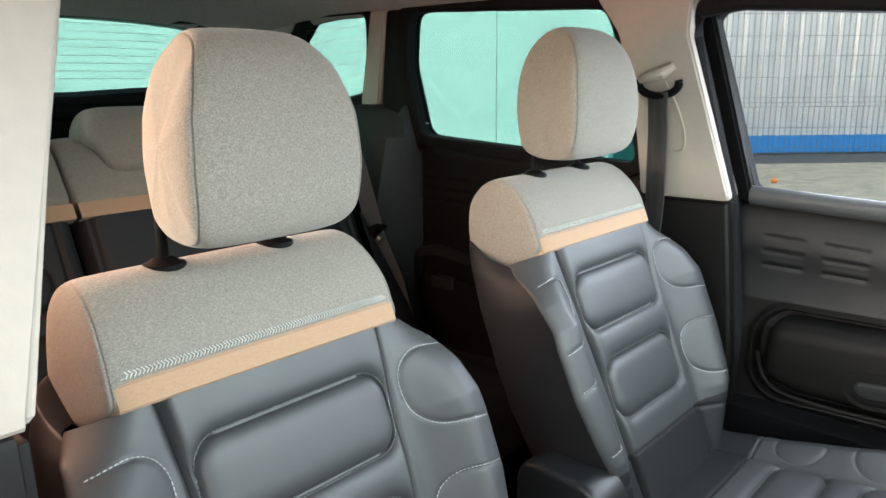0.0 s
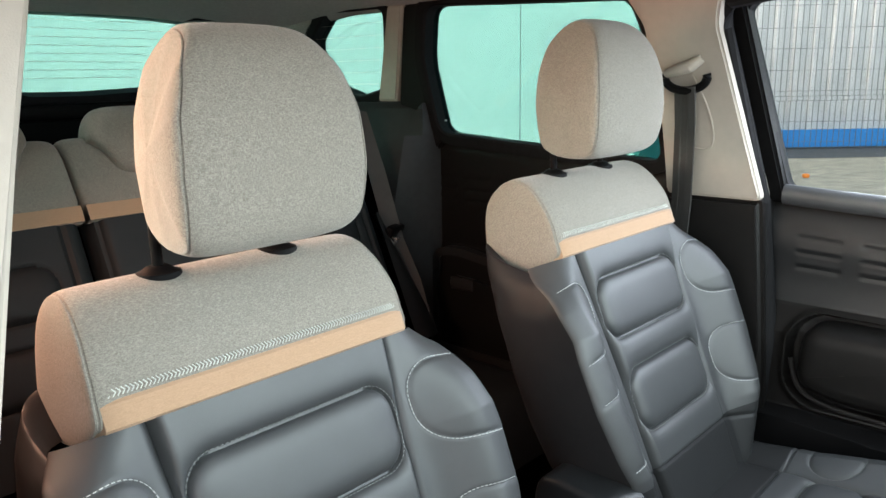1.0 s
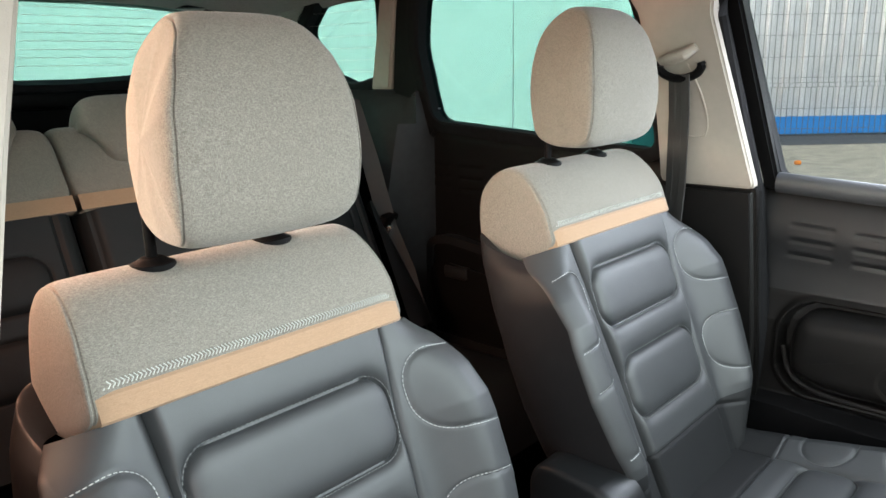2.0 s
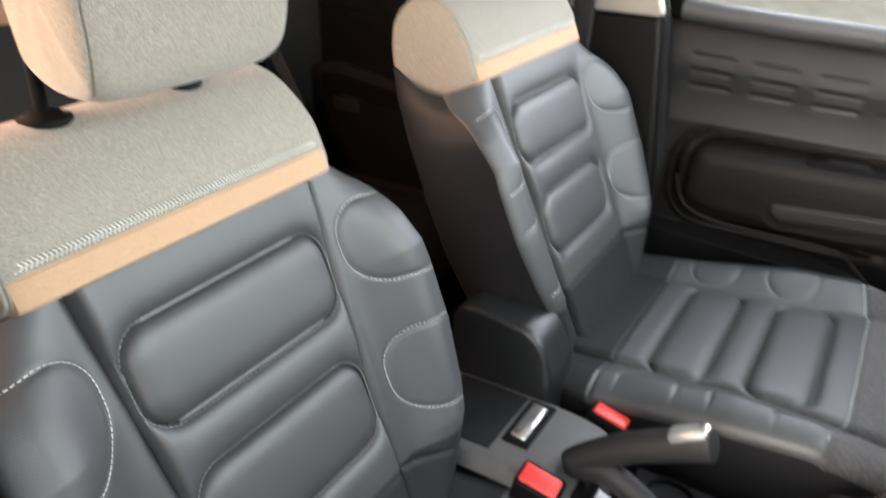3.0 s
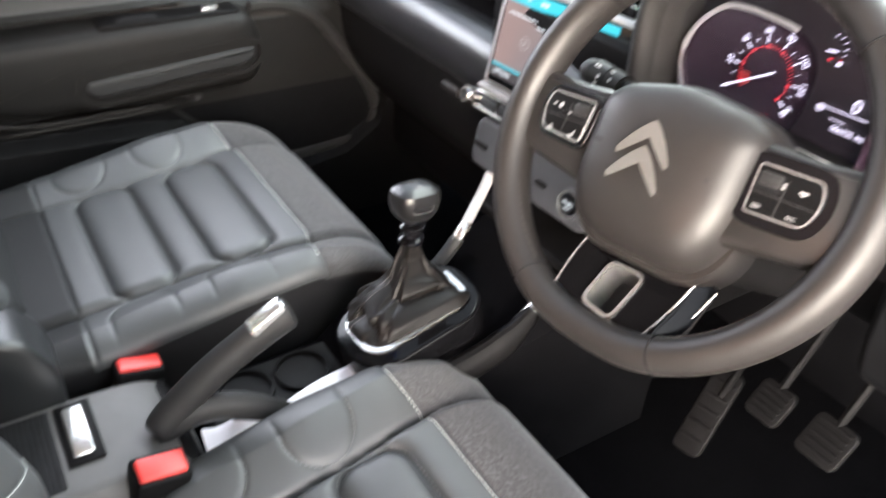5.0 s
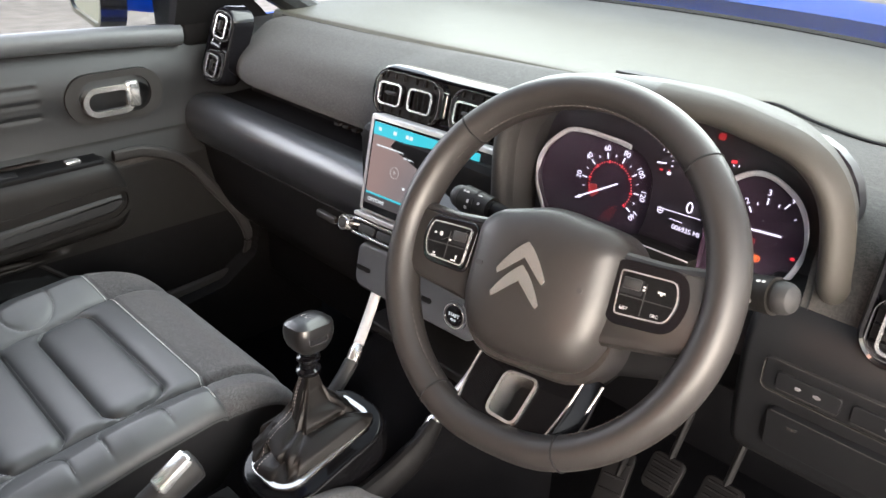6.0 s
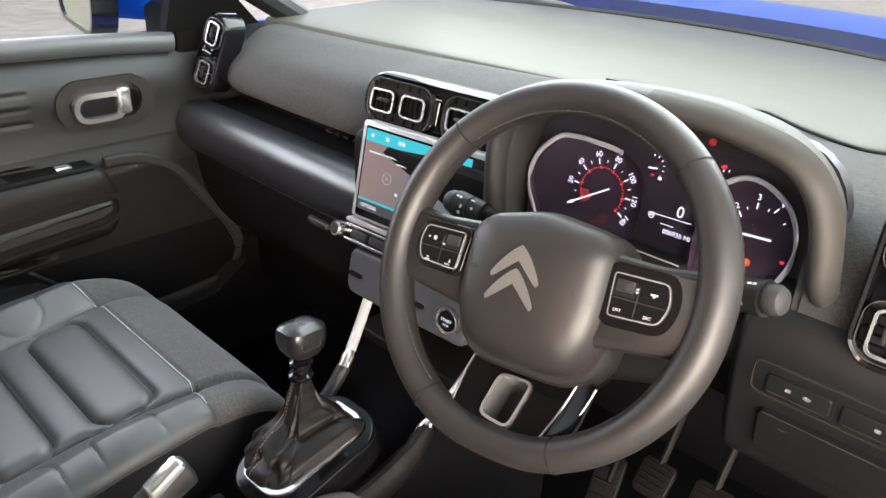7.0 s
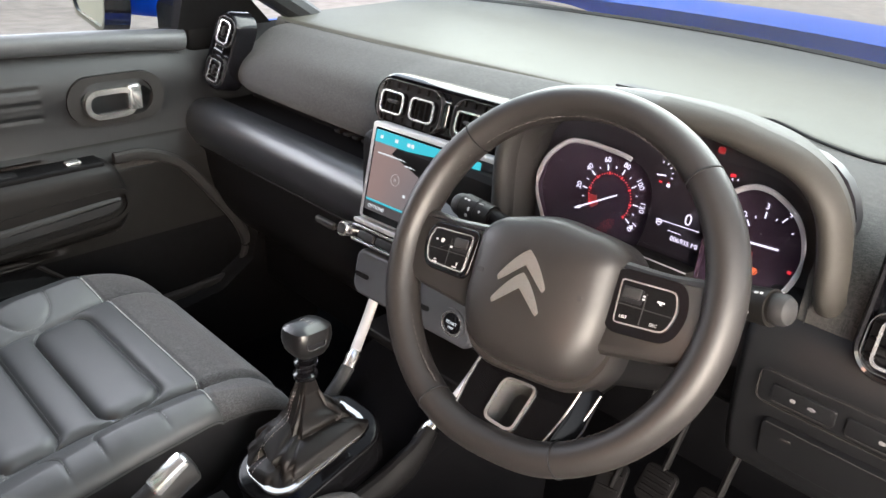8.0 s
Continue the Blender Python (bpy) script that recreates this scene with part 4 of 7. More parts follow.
# right side behind the driver: closed plain body side
rear_side = thing("wall_right", (0.74, -0.8, 0.4), "dark plastic rear door on the driver's side", "car door", kind="structure")
part("lower_panel", side_plate([(-0.36, 0.36), (-0.36, 1.18), (-1.16, 1.21), (-1.16, 0.36)], 0.02, 0.04, 1), DOOR_PLASTIC, rear_side)
part("pane", side_pane(grow(REAR_WIN, 0.02), 1), GLASS_TINT, rear_side).visible_shadow = False
part("window_frame", seal(REAR_WIN, 0.05, 0.02, 0.03, 1), RUBBER, rear_side)
part("quarter_pane", side_pane(grow(QUARTER_WIN, 0.02), 1), GLASS_TINT, rear_side).visible_shadow = False
part("quarter_frame", seal(QUARTER_WIN, 0.04, 0.02, 0.03, 1), RUBBER, rear_side)

# tailgate and its window
gate = thing("tailgate", (0, -1.80, 0.5), "black tailgate with a green tinted heated rear window", "tailgate", kind="structure")
win = rounded_poly([(-0.52, 1.355), (-0.45, 1.56), (0.45, 1.56), (0.52, 1.355), (0.10, 1.355), (0.06, 1.335), (-0.06, 1.335), (-0.10, 1.335)], 0.03, 5)
GM = Matrix(((1, 0, 0, 0), (0, 0.30, -1, -2.22), (0, 1, 0.30, 0.0), (0, 0, 0, 1)))
part("pane", plate(grow(win, 0.012), GM, 0.005), GLASS_TINT, gate)
part("window_frame", hoop(grow(win, 0.06), win, GM @ Matrix.Translation((0, 0, -0.02)), 0.04), RUBBER, gate, "black window surround")
part("lower_trim", boxed((-0.70, -1.86, 0.40), (0.70, -1.80, 1.325), 0.015), BLACK, gate, "black tailgate trim")
part("trim_ledge", boxed((-0.66, -1.81, 1.255), (0.66, -1.74, 1.30), 0.015), BLACK, gate)
for k in range(9):
    z = 1.365 + 0.021 * k
    part("heating_wire", tube([(x, -2.22 + 0.30 * z + 0.006, z) for x in (-0.46, 0.46)], 0.0004, n=5), WIRE_DARK, gate)
part("latch_cover", rings([[Vector((-0.425 + x * k, -1.70 + dy, z + 0.0 * x)) for x, z in ((-0.05, 1.570), (0.05, 1.570), (0.036, 1.520), (-0.036, 1.520))] for k, dy in ((1.0, -0.06), (1.0, 0.0), (0.85, 0.012))]), BLACK, gate, "black lamp cover")
arch = thing("side_trim", (-0.6, -1.15, 0.6), "dark plastic trim over the rear wheel arch", "side trim", kind="structure")
part("panel", rings([[Vector((x, y, z)) for x, y in ((-0.73, -1.75), (-0.55, -1.75), (xi, -1.22), (xi - 0.05, -1.10), (-0.66, -1.06), (-0.73, -1.05))] for z, xi in ((0.36, -0.50), (0.95, -0.52), (1.20, -0.58), (1.27, -0.63), (1.285, -0.66))]), BODY_DARK, arch)
shelf = thing("parcel_shelf", (0, -1.45, 1.2), "black cloth parcel shelf behind the rear bench", "shelf")
part("board", boxed((-0.62, -1.74, 1.13), (0.62, -1.24, 1.15), 0.008), CARPET, shelf)

# ---- rear bench ----
bench = thing("rear_bench", (0, -1.0, 0.36), "grey leather rear bench with pale cloth top and tan band", "rear seat")
BR = radians(24)


def on_bench(x, h, n):
    x, h, n = np.broadcast_arrays(np.asarray(x, float), np.asarray(h, float), np.asarray(n, float))
    o = np.array([0, -0.93, 0.745])
    return o + x[..., None] * np.array([1.0, 0, 0]) + h[..., None] * np.array([0, -math.sin(BR), math.cos(BR)]) + n[..., None] * np.array([0, math.cos(BR), math.sin(BR)])


for x0, x1, mid_pads in ((-0.47, -0.100, True), (-0.097, 0.224, False), (0.228, 0.60, True)):
    H, X = np.meshgrid(np.linspace(-0.04, 0.385, 110), np.linspace(x0, x1, 90), indexing="ij")
    cx, half = (x0 + x1) / 2, (x1 - x0) / 2
    n = 0.012 - 0.05 * np.abs((X - cx) / half) ** 14
    if mid_pads:
        for cy in (0.27, 0.13):
            n = n + pad(rounded(X, H, cx, cy, 0.110, 0.048, 0.04), 0.010)
    n = n - 0.006 * np.exp(-((np.abs(X - cx) - 0.14) / 0.005) ** 2)
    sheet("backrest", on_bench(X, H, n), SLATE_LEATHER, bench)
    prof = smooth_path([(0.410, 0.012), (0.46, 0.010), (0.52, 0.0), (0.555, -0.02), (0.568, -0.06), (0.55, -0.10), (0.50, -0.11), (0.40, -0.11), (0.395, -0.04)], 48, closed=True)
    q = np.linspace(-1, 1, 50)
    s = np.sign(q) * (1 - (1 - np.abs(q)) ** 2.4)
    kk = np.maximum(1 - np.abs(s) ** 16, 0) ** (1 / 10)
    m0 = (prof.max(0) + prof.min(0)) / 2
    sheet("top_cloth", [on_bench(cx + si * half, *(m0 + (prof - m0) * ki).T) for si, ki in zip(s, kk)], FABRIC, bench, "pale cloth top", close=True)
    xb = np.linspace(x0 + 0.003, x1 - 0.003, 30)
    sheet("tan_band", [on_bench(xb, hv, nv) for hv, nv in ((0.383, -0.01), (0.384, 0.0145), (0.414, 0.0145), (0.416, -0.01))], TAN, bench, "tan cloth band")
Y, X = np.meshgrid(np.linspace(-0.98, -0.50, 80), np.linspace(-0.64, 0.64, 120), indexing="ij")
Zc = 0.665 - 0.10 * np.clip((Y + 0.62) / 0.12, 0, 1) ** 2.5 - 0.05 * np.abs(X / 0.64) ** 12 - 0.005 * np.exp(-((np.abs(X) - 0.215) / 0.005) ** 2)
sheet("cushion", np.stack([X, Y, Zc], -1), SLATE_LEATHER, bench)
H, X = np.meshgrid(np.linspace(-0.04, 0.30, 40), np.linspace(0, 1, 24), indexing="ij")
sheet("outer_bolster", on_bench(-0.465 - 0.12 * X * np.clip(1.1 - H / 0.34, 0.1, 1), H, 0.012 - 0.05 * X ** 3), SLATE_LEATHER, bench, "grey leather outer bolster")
part("bench_base", boxed((-0.62, -1.0, 0.36), (0.62, -0.55, 0.60), 0.02), BLACK, bench)
part("bench_back", boxed((-0.63, -1.22, 0.60), (0.63, -1.08, 1.12), 0.02, m=pose(0, 0, 0, 20, 0, 0)), CARPET, bench)
for cx in (-0.31, 0.06, 0.405):
    prof = smooth_path([(0.485, 0.030), (0.57, 0.035), (0.612, 0.0), (0.602, -0.05), (0.55, -0.075), (0.48, -0.06), (0.465, -0.01)], 40, closed=True)
    q = np.linspace(-1, 1, 50)
    s = np.sign(q) * (1 - (1 - np.abs(q)) ** 2.4)
    kk = np.maximum(1 - np.abs(s) ** 5, 0) ** (1 / 4)
    m0 = np.array([0.54, -0.02])
    sheet("headrest", [on_bench(cx + si * np.interp(prof[:, 0], [0.46, 0.55, 0.65], [0.085, 0.118, 0.112]), *(m0 + (prof - m0) * ki).T) for si, ki in zip(s, kk)], FABRIC, bench, "pale cloth headrest", close=True)

# ---- seat belts ----
belt = thing("seat_belt", (-0.68, -0.34, 1.33), "black seat belt hanging from the pillar guide", "seat belt", "seat belts")


def strap(path, width, across, thick=0.0014):
    a = Vector(across).normalized() * (width / 2)
    R = []
    for i, p in enumerate(path):
        p = Vector(p)
        d = (Vector(path[min(i + 1, len(path) - 1)]) - Vector(path[max(i - 1, 0)])).normalized()
        n = d.cross(a).normalized() * thick
        R.append([p - a + n, p - a * 0.36 + n * 1.6, p - a * 0.30 + n, p + a * 0.30 + n, p + a * 0.36 + n * 1.6, p + a + n, p + a - n, p - a - n])
    return rings(R)


bx = lambda z: side_x(z) + 0.094
part("webbing", strap([(bx(1.33), -0.300, 1.325), (bx(1.25), -0.306, 1.25), (bx(1.1), -0.322, 1.10), (bx(1.1), -0.335, 0.90), (bx(1.1), -0.345, 0.50)], 0.050, (0.30, 0.95, 0)), BELT, belt, "black webbing")
gp = np.array([bx(1.34) - 0.004, -0.300, 1.342])
part("guide", tube([gp + np.array([0.012 * math.sin(q) * 0.2, 0.042 * math.cos(q), 0.024 * math.sin(q)]) for q in np.linspace(math.pi * 0.92, math.pi * 2.08, 24)], 0.009, 0.008, 10), BLACK, belt, "black guide loop")
part("guide_cover", tube([gp + np.array([0.004, -0.036, 0.008]), gp + np.array([0.010, -0.010, 0.014]), gp + np.array([0.010, 0.012, 0.020]), gp + np.array([0.004, 0.032, 0.034])], 0.014, 0.012, 14, scale=[0.7, 1.0, 1.0, 0.7]), BEIGE, belt, "beige guide cover")
rbelt = thing("seat_belt", (-0.6, -1.1, 1.1), "black rear seat belt with buckle tongue", "seat belt", "seat belts")
part("webbing", strap([(-0.53, -1.17, 1.27), (-0.525, -1.10, 1.12), (-0.515, -1.03, 0.955), (-0.525, -0.98, 0.85), (-0.53, -0.94, 0.72)], 0.048, (0.75, -0.6, 0.2)), BELT, rbelt, "black webbing")
part("tongue", boxed((-0.552, -1.045, 0.945), (-0.482, -1.022, 0.985), 0.006, m=pose(0, 0, 0, -25, 0, 20)), BLACK, rbelt, "black belt tongue")
part("tongue_plate", boxed((-0.520, -1.030, 0.915), (-0.498, -1.018, 0.958), 0.002, m=pose(0, 0, 0, -25, 0, 20)), CHROME, rbelt, "steel tongue plate")

# ---- outside ----
ground = thing("ground", (0, 0, 0), "pale paved yard and gravel", "ground", kind="structure")
PAVE = material("paving", (0.25, 0.215, 0.195), 0.9, var=0.25, scale=6, bump=0.6, bump_scale=60)
part("yard", boxed((-400, -400, -0.3), (400, 400, 0.0), 0), PAVE, ground)
GRAVEL = material("gravel", (0.36, 0.315, 0.235), 0.95, var=0.75, scale=46, bump=1.0, bump_scale=40)
CLAD = material("white_cladding", (0.62, 0.60, 0.58), 0.5, var=0.10, scale=3)
BLUE_BAND = material("blue_band", (0.02, 0.235, 0.62), 0.5, var=0.06, scale=4)
CONCRETE = material("plinth", (0.22, 0.22, 0.22), 0.9, var=0.15, scale=5, bump=0.4)
WHITE_WALL = material("white_wall", (0.80, 0.80, 0.78), 0.6, var=0.03, scale=2)
WIRE = material("grey_wire", (0.15, 0.15, 0.15), 0.5, metal=0.3)
GREEN_POST = material("green_post", (0.03, 0.14, 0.07), 0.5)
ORANGE = material("orange_plastic", (0.85, 0.25, 0.03), 0.6)
# the yard's far side: frame across the line of sight
FAR = pose(0.80, 0.35, 0, 0, 0, 132.6)


def far_box(x0, x1, y0, y1, z0, z1, r=0.0):
    bm = boxed((x0, y0, z0), (x1, y1, z1), r)
    bm.transform(FAR)
    return bm


hall = thing("building", FAR @ Vector((6, 13.5, 0)), "white corrugated metal hall with a blue foot band", "building")
pts = []
x = -8.0
while x < 22:
    pts += [(x, 13.40), (x + 0.17, 13.40), (x + 0.19, 13.335), (x + 0.28, 13.335), (x + 0.30, 13.40)]
    x += 0.33
R = [[FAR @ Vector((a, b, z)) for a, b in pts + [(22, 13.9), (-8, 13.9)]] for z in (0.36, 6.5)]
part("cladding", rings(R), CLAD, hall, "white corrugated cladding", smooth=False)
part("foot_band", far_box(-8, 22, 13.30, 13.9, 0.06, 0.36), BLUE_BAND, hall, "blue foot band")
part("plinth", far_box(-8, 22, 13.38, 13.9, 0.0, 0.06), CONCRETE, hall, "grey concrete plinth")
part("gravel", far_box(-8, 22, 6.0, 13.38, -0.2, 0.02), GRAVEL, ground, "brown gravel strip")
# dark sheet on the gravel: the shadow along the hall's foot, as colour
part("shade_strip", far_box(-8, 22, 11.9, 13.38, -0.2, 0.024), material("shaded_ground", (0.085, 0.085, 0.085), 0.9, var=0.2, scale=8, bump=0.5), ground, "strip of ground along the hall, toned dark as shade")
fence = thing("fence", FAR @ Vector((6, 12.2, 0)), "grey welded wire mesh fence", "fence")
bm = bmesh.new()
for k in range(170):
    xk = -4 + 0.09 * k
    for a, b in ((0.10, 0.90), (0.90, 0.97), (0.97, 1.05), (1.05, 2.45)):
        d = 0.03 if a in (0.90,) else 0
        m = far_box(xk - 0.0034, xk + 0.0034, 12.195 - d, 12.205 - d, a, b)
        me = bpy.data.meshes.new("tmp")
        m.to_mesh(me)
        m.free()
        bm.from_mesh(me)
        bpy.data.meshes.remove(me)
tagged(part("wire", bm, WIRE, fence, "upright wires"), kind="stuff")
for z in (0.25, 0.57, 0.90, 0.97, 1.05, 1.37, 1.70, 2.01, 2.35, 2.42):
    part("cross_wire", far_box(-4, 11.3, 12.19, 12.20, z - 0.003, z + 0.003), WIRE, fence)
for xk in (8.1, 10.6):
    part("post", far_box(xk - 0.03, xk + 0.03, 12.2, 12.26, 0, 2.65), GREEN_POST, fence, "green steel post")
flag = thing("marker", FAR @ Vector((4.65, 9.65, 0.02)), "small orange plastic marker on gravel", "marker")
part("body", far_box(4.62, 4.70, 9.63, 9.69, 0.02, 0.075, 0.02), ORANGE, flag)
white = thing("white_building", (-3.2, -8, 0), "plain white rendered wall beside the car", "building")
part("wall", boxed((-3.6, -22, 0), (-3.2, -1.80, 5), 0), WHITE_WALL, white)
part("corner_strip", boxed((-3.62, -1.80, 0), (-3.18, -1.77, 5), 0), material("teal_edge", (0.05, 0.25, 0.24), 0.5), white, "teal corner strip")
part("panel_joint", boxed((-3.203, -2.638, 0), (-3.1985, -2.632, 5), 0), CONCRETE, white, "grey panel joint")
part("end_wall", boxed((-3.6, -22.4, 0), (6, -22, 5), 0), WHITE_WALL, white)


# ---- dashboard ----
dash = thing("dashboard", (0, 0.8, 0.7), "dark grey dashboard with cloth fascia and pale top pad", "dashboard", kind="structure")


def skin(name, stations, mat_, n=60, nx=120, label=""):
    """A surface through profiles of (y, z), each at its x."""
    xs = [s[0] for s in stations]
    prof = np.array([smooth_path(s[1], n) for s in stations])
    X = np.linspace(xs[0], xs[-1], nx)
    P = np.empty((nx, n, 3))
    for j in range(n):
        for c in range(2):
            P[:, j, c + 1] = np.interp(X, xs, prof[:, j, c])
    k = np.array([0.25, 0.5, 0.25])
    for _ in range(6):
        P[1:-1, :, 1:] = P[:-2, :, 1:] * k[0] + P[1:-1, :, 1:] * k[1] + P[2:, :, 1:] * k[2]
    P[:, :, 0] = X[:, None]
    return sheet(name, P, mat_, dash, label)


ROLL = material("padded_plastic", (0.012, 0.0125, 0.0145), 0.33, var=0.08, bump=0.2, bump_scale=900, spec=0.70)


def edge_y(x):
    return float(np.interp(x, [-0.70, -0.40, 0.0, 0.10], [0.815, 0.835, 0.875, 0.895]))


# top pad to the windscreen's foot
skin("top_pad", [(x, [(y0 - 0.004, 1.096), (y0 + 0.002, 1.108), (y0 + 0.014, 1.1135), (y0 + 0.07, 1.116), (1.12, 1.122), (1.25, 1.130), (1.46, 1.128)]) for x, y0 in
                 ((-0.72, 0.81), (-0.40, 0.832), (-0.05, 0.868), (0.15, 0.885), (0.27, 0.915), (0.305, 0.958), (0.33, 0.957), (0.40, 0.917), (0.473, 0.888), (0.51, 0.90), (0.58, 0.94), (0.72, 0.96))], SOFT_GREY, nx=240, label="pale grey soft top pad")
part("pad_seam", tube([(x, edge_y(x) - 0.003, 1.1045) for x in np.linspace(-0.69, 0.13, 40)], 0.0017, n=6), RUBBER, dash, "dark seam along the top pad")
# cloth fascia on the passenger's side
skin("fascia", [(x, [(edge_y(x) + 0.004, 1.106), (edge_y(x) - 0.05, 1.101 + c), (0.700 + 0.03 * b, 1.077 + 1.6 * c), (0.665 + 0.02 * b, 1.045 + c), (0.655 + 0.02 * b, 1.015), (0.668 + 0.02 * b, 0.992), (0.70, 0.985)])
                for x, b, c in ((-0.672, 0.9, 0), (-0.62, 0.2, 0), (-0.45, 0.0, 0), (-0.25, 0.0, 0.004), (-0.16, 0.1, 0.014), (0.05, 0.3, 0.018), (0.17, 0.6, 0.018))], DASH_CLOTH, label="dark grey cloth fascia")
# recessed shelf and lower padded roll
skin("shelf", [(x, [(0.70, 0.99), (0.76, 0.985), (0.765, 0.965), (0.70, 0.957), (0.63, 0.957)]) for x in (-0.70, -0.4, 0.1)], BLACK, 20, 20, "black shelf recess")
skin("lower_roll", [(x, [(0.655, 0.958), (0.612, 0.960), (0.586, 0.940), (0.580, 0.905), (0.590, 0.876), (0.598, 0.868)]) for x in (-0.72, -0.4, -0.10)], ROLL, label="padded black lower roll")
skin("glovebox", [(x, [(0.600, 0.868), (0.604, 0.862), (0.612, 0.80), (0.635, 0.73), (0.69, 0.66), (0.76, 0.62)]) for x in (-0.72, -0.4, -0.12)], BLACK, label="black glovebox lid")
part("lid_gap", tube([(x, 0.597, 0.8665) for x in np.linspace(-0.70, -0.12, 8)], 0.0016, n=6), RUBBER, dash)
part("glovebox_handle", boxed((-0.30, 0.598, 0.832), (-0.245, 0.612, 0.846), 0.005), GREY_PLASTIC, dash, "grey glovebox latch")
for k in range(9):
    part("vent_slot", boxed((-0.36 + 0.026 * k, 0.690, 0.968), (-0.345 + 0.026 * k, 0.72, 0.974), 0.001, 1), RUBBER, dash)
# driver's side: column panel and lower panel
skin("driver_panel", [(x, [(0.66 + q, 1.050), (0.60 + q, 1.046), (0.566 + q, 1.030), (0.5505 + q, 1.000), (0.548 + q, 0.970), (0.551 + q, 0.94), (0.562 + q, 0.88), (0.585 + q, 0.835), (0.65 + q, 0.810), (0.78, 0.800)])
                      for x, q in ((0.488, 0.06), (0.490, 0.030), (0.496, 0.008), (0.504, 0.0), (0.60, 0.0), (0.72, 0.004))], LOW_PANEL, nx=200, label="black driver's side panel")
skin("knee_panel", [(x, [(0.72, 0.96), (0.66, 0.92), (0.650, 0.88), (0.665, 0.84), (0.78, 0.82)]) for x in (0.15, 0.3, 0.492)], BLACK, 24, 24, "black knee panel")
# cloth cheek beside the hood, running to a point along the top pad
cheek = smooth_path([(0.965, 1.090), (0.95, 1.1035), (0.90, 1.1085), (0.80, 1.117), (0.71, 1.121), (0.64, 1.116), (0.592, 1.096), (0.572, 1.060), (0.570, 1.020), (0.585, 0.985)], 110)
xs_ = np.linspace(0.29, 0.73, 150)
y_stop = np.interp(xs_, [0.29, 0.32, 0.36, 0.41, 0.464, 0.507, 0.530, 0.540], [0.90, 0.85, 0.83, 0.78, 0.71, 0.64, 0.60, 0.50])
P = np.zeros((len(xs_), len(cheek), 3))
for i, (x, ys) in enumerate(zip(xs_, y_stop)):
    stop_z = float(np.interp(-ys, -cheek[:8 * len(cheek) // 10, 0], cheek[:8 * len(cheek) // 10, 1]))
    P[i, :, 0] = x
    P[i, :, 1] = np.maximum(cheek[:, 0], ys)
    P[i, :, 2] = np.where(cheek[:, 0] < ys, stop_z, cheek[:, 1])
sheet("driver_cheek", P, CHEEK_CLOTH, dash, "dark grey cloth cheek")
part("cheek_seam", tube(smooth_path([(0.301, 0.925, 1.112), (0.304, 0.948, 1.112), (0.330, 0.952, 1.112), (0.40, 0.913, 1.111), (0.473, 0.884, 1.112), (0.51, 0.896, 1.111), (0.58, 0.936, 1.110), (0.70, 0.953, 1.110)], 80), 0.0022, n=6), RUBBER, dash, "dark gap beside the top pad")
part("under_dash", join(boxed((-0.70, 0.72, 0.52), (0.14, 1.12, 0.98), 0.02), boxed((0.13, 0.72, 0.82), (0.70, 1.12, 0.98), 0.02)), BLACK, dash)
part("speaker_slot", plate(rounded_poly([(-0.085, -0.006), (0.06, -0.012), (0.07, -0.002), (-0.06, 0.012)], 0.006), pose(0.165, 0.925, 1.1215, 2, 0, 8), 0.004), GREY_PLASTIC, dash, "grey slot in the top pad")

# instrument binnacle with its hood
cluster = thing("instrument_cluster", (0.35, 0.6, 1.0), "lit instrument cluster under a dark cloth hood", "instrument panel")
opening = smooth_path([(-0.184, -0.075), (-0.187, -0.02), (-0.187, 0.040), (-0.174, 0.080), (-0.134, 0.107), (-0.05, 0.123), (0.044, 0.125), (0.094, 0.119), (0.138, 0.108), (0.163, 0.085), (0.176, 0.046), (0.181, 0.002), (0.181, -0.030), (0.180, -0.050)], 120)
tan_ = np.gradient(opening, axis=0)
nrm_ = np.stack([-tan_[:, 1], tan_[:, 0]], 1) / np.linalg.norm(tan_, axis=1)[:, None]
HC = (0.362, 1.058)
# where the hood runs out into the dashboard, for each place on its edge
foot = np.stack([np.interp(np.linspace(0, 1, 120), [0, 0.25, 0.33, 0.45, 0.55, 0.62, 0.68, 0.72, 0.76, 0.80, 0.86, 1.0], c) for c in (
    (0.150, 0.150, 0.168, 0.24, 0.325, 0.372, 0.430, 0.482, 0.522, 0.546, 0.566, 0.566),
    (0.66, 0.72, 0.84, 0.93, 0.925, 0.880, 0.806, 0.722, 0.640, 0.592, 0.578, 0.64),
    (0.95, 1.09, 1.108, 1.112, 1.1125, 1.114, 1.116, 1.118, 1.112, 1.098, 1.066, 1.00))], 1)
k_ = np.array([0.25, 0.5, 0.25])
for _ in range(12):
    foot[1:-1] = foot[:-2] * k_[0] + foot[1:-1] * k_[1] + foot[2:] * k_[2]
band = smooth_path([(0.0, 0.566), (0.002, 0.556), (0.007, 0.5475), (0.014, 0.5445), (0.021, 0.5475), (0.0265, 0.5555), (0.0295, 0.566)], 26)
sink = np.clip((np.linspace(0, 1, 120) - 0.80) / 0.14, 0, 1.4)[:, None] ** 2 * np.array([[0.0, 0.075, 0.0]])        # dips behind the lower panel
rows = []
for off, y in band:
    q = opening + nrm_ * off
    rows.append(np.stack([HC[0] + q[:, 0], np.full(120, y), HC[1] + q[:, 1]], 1) + sink)
last = rows[-1]
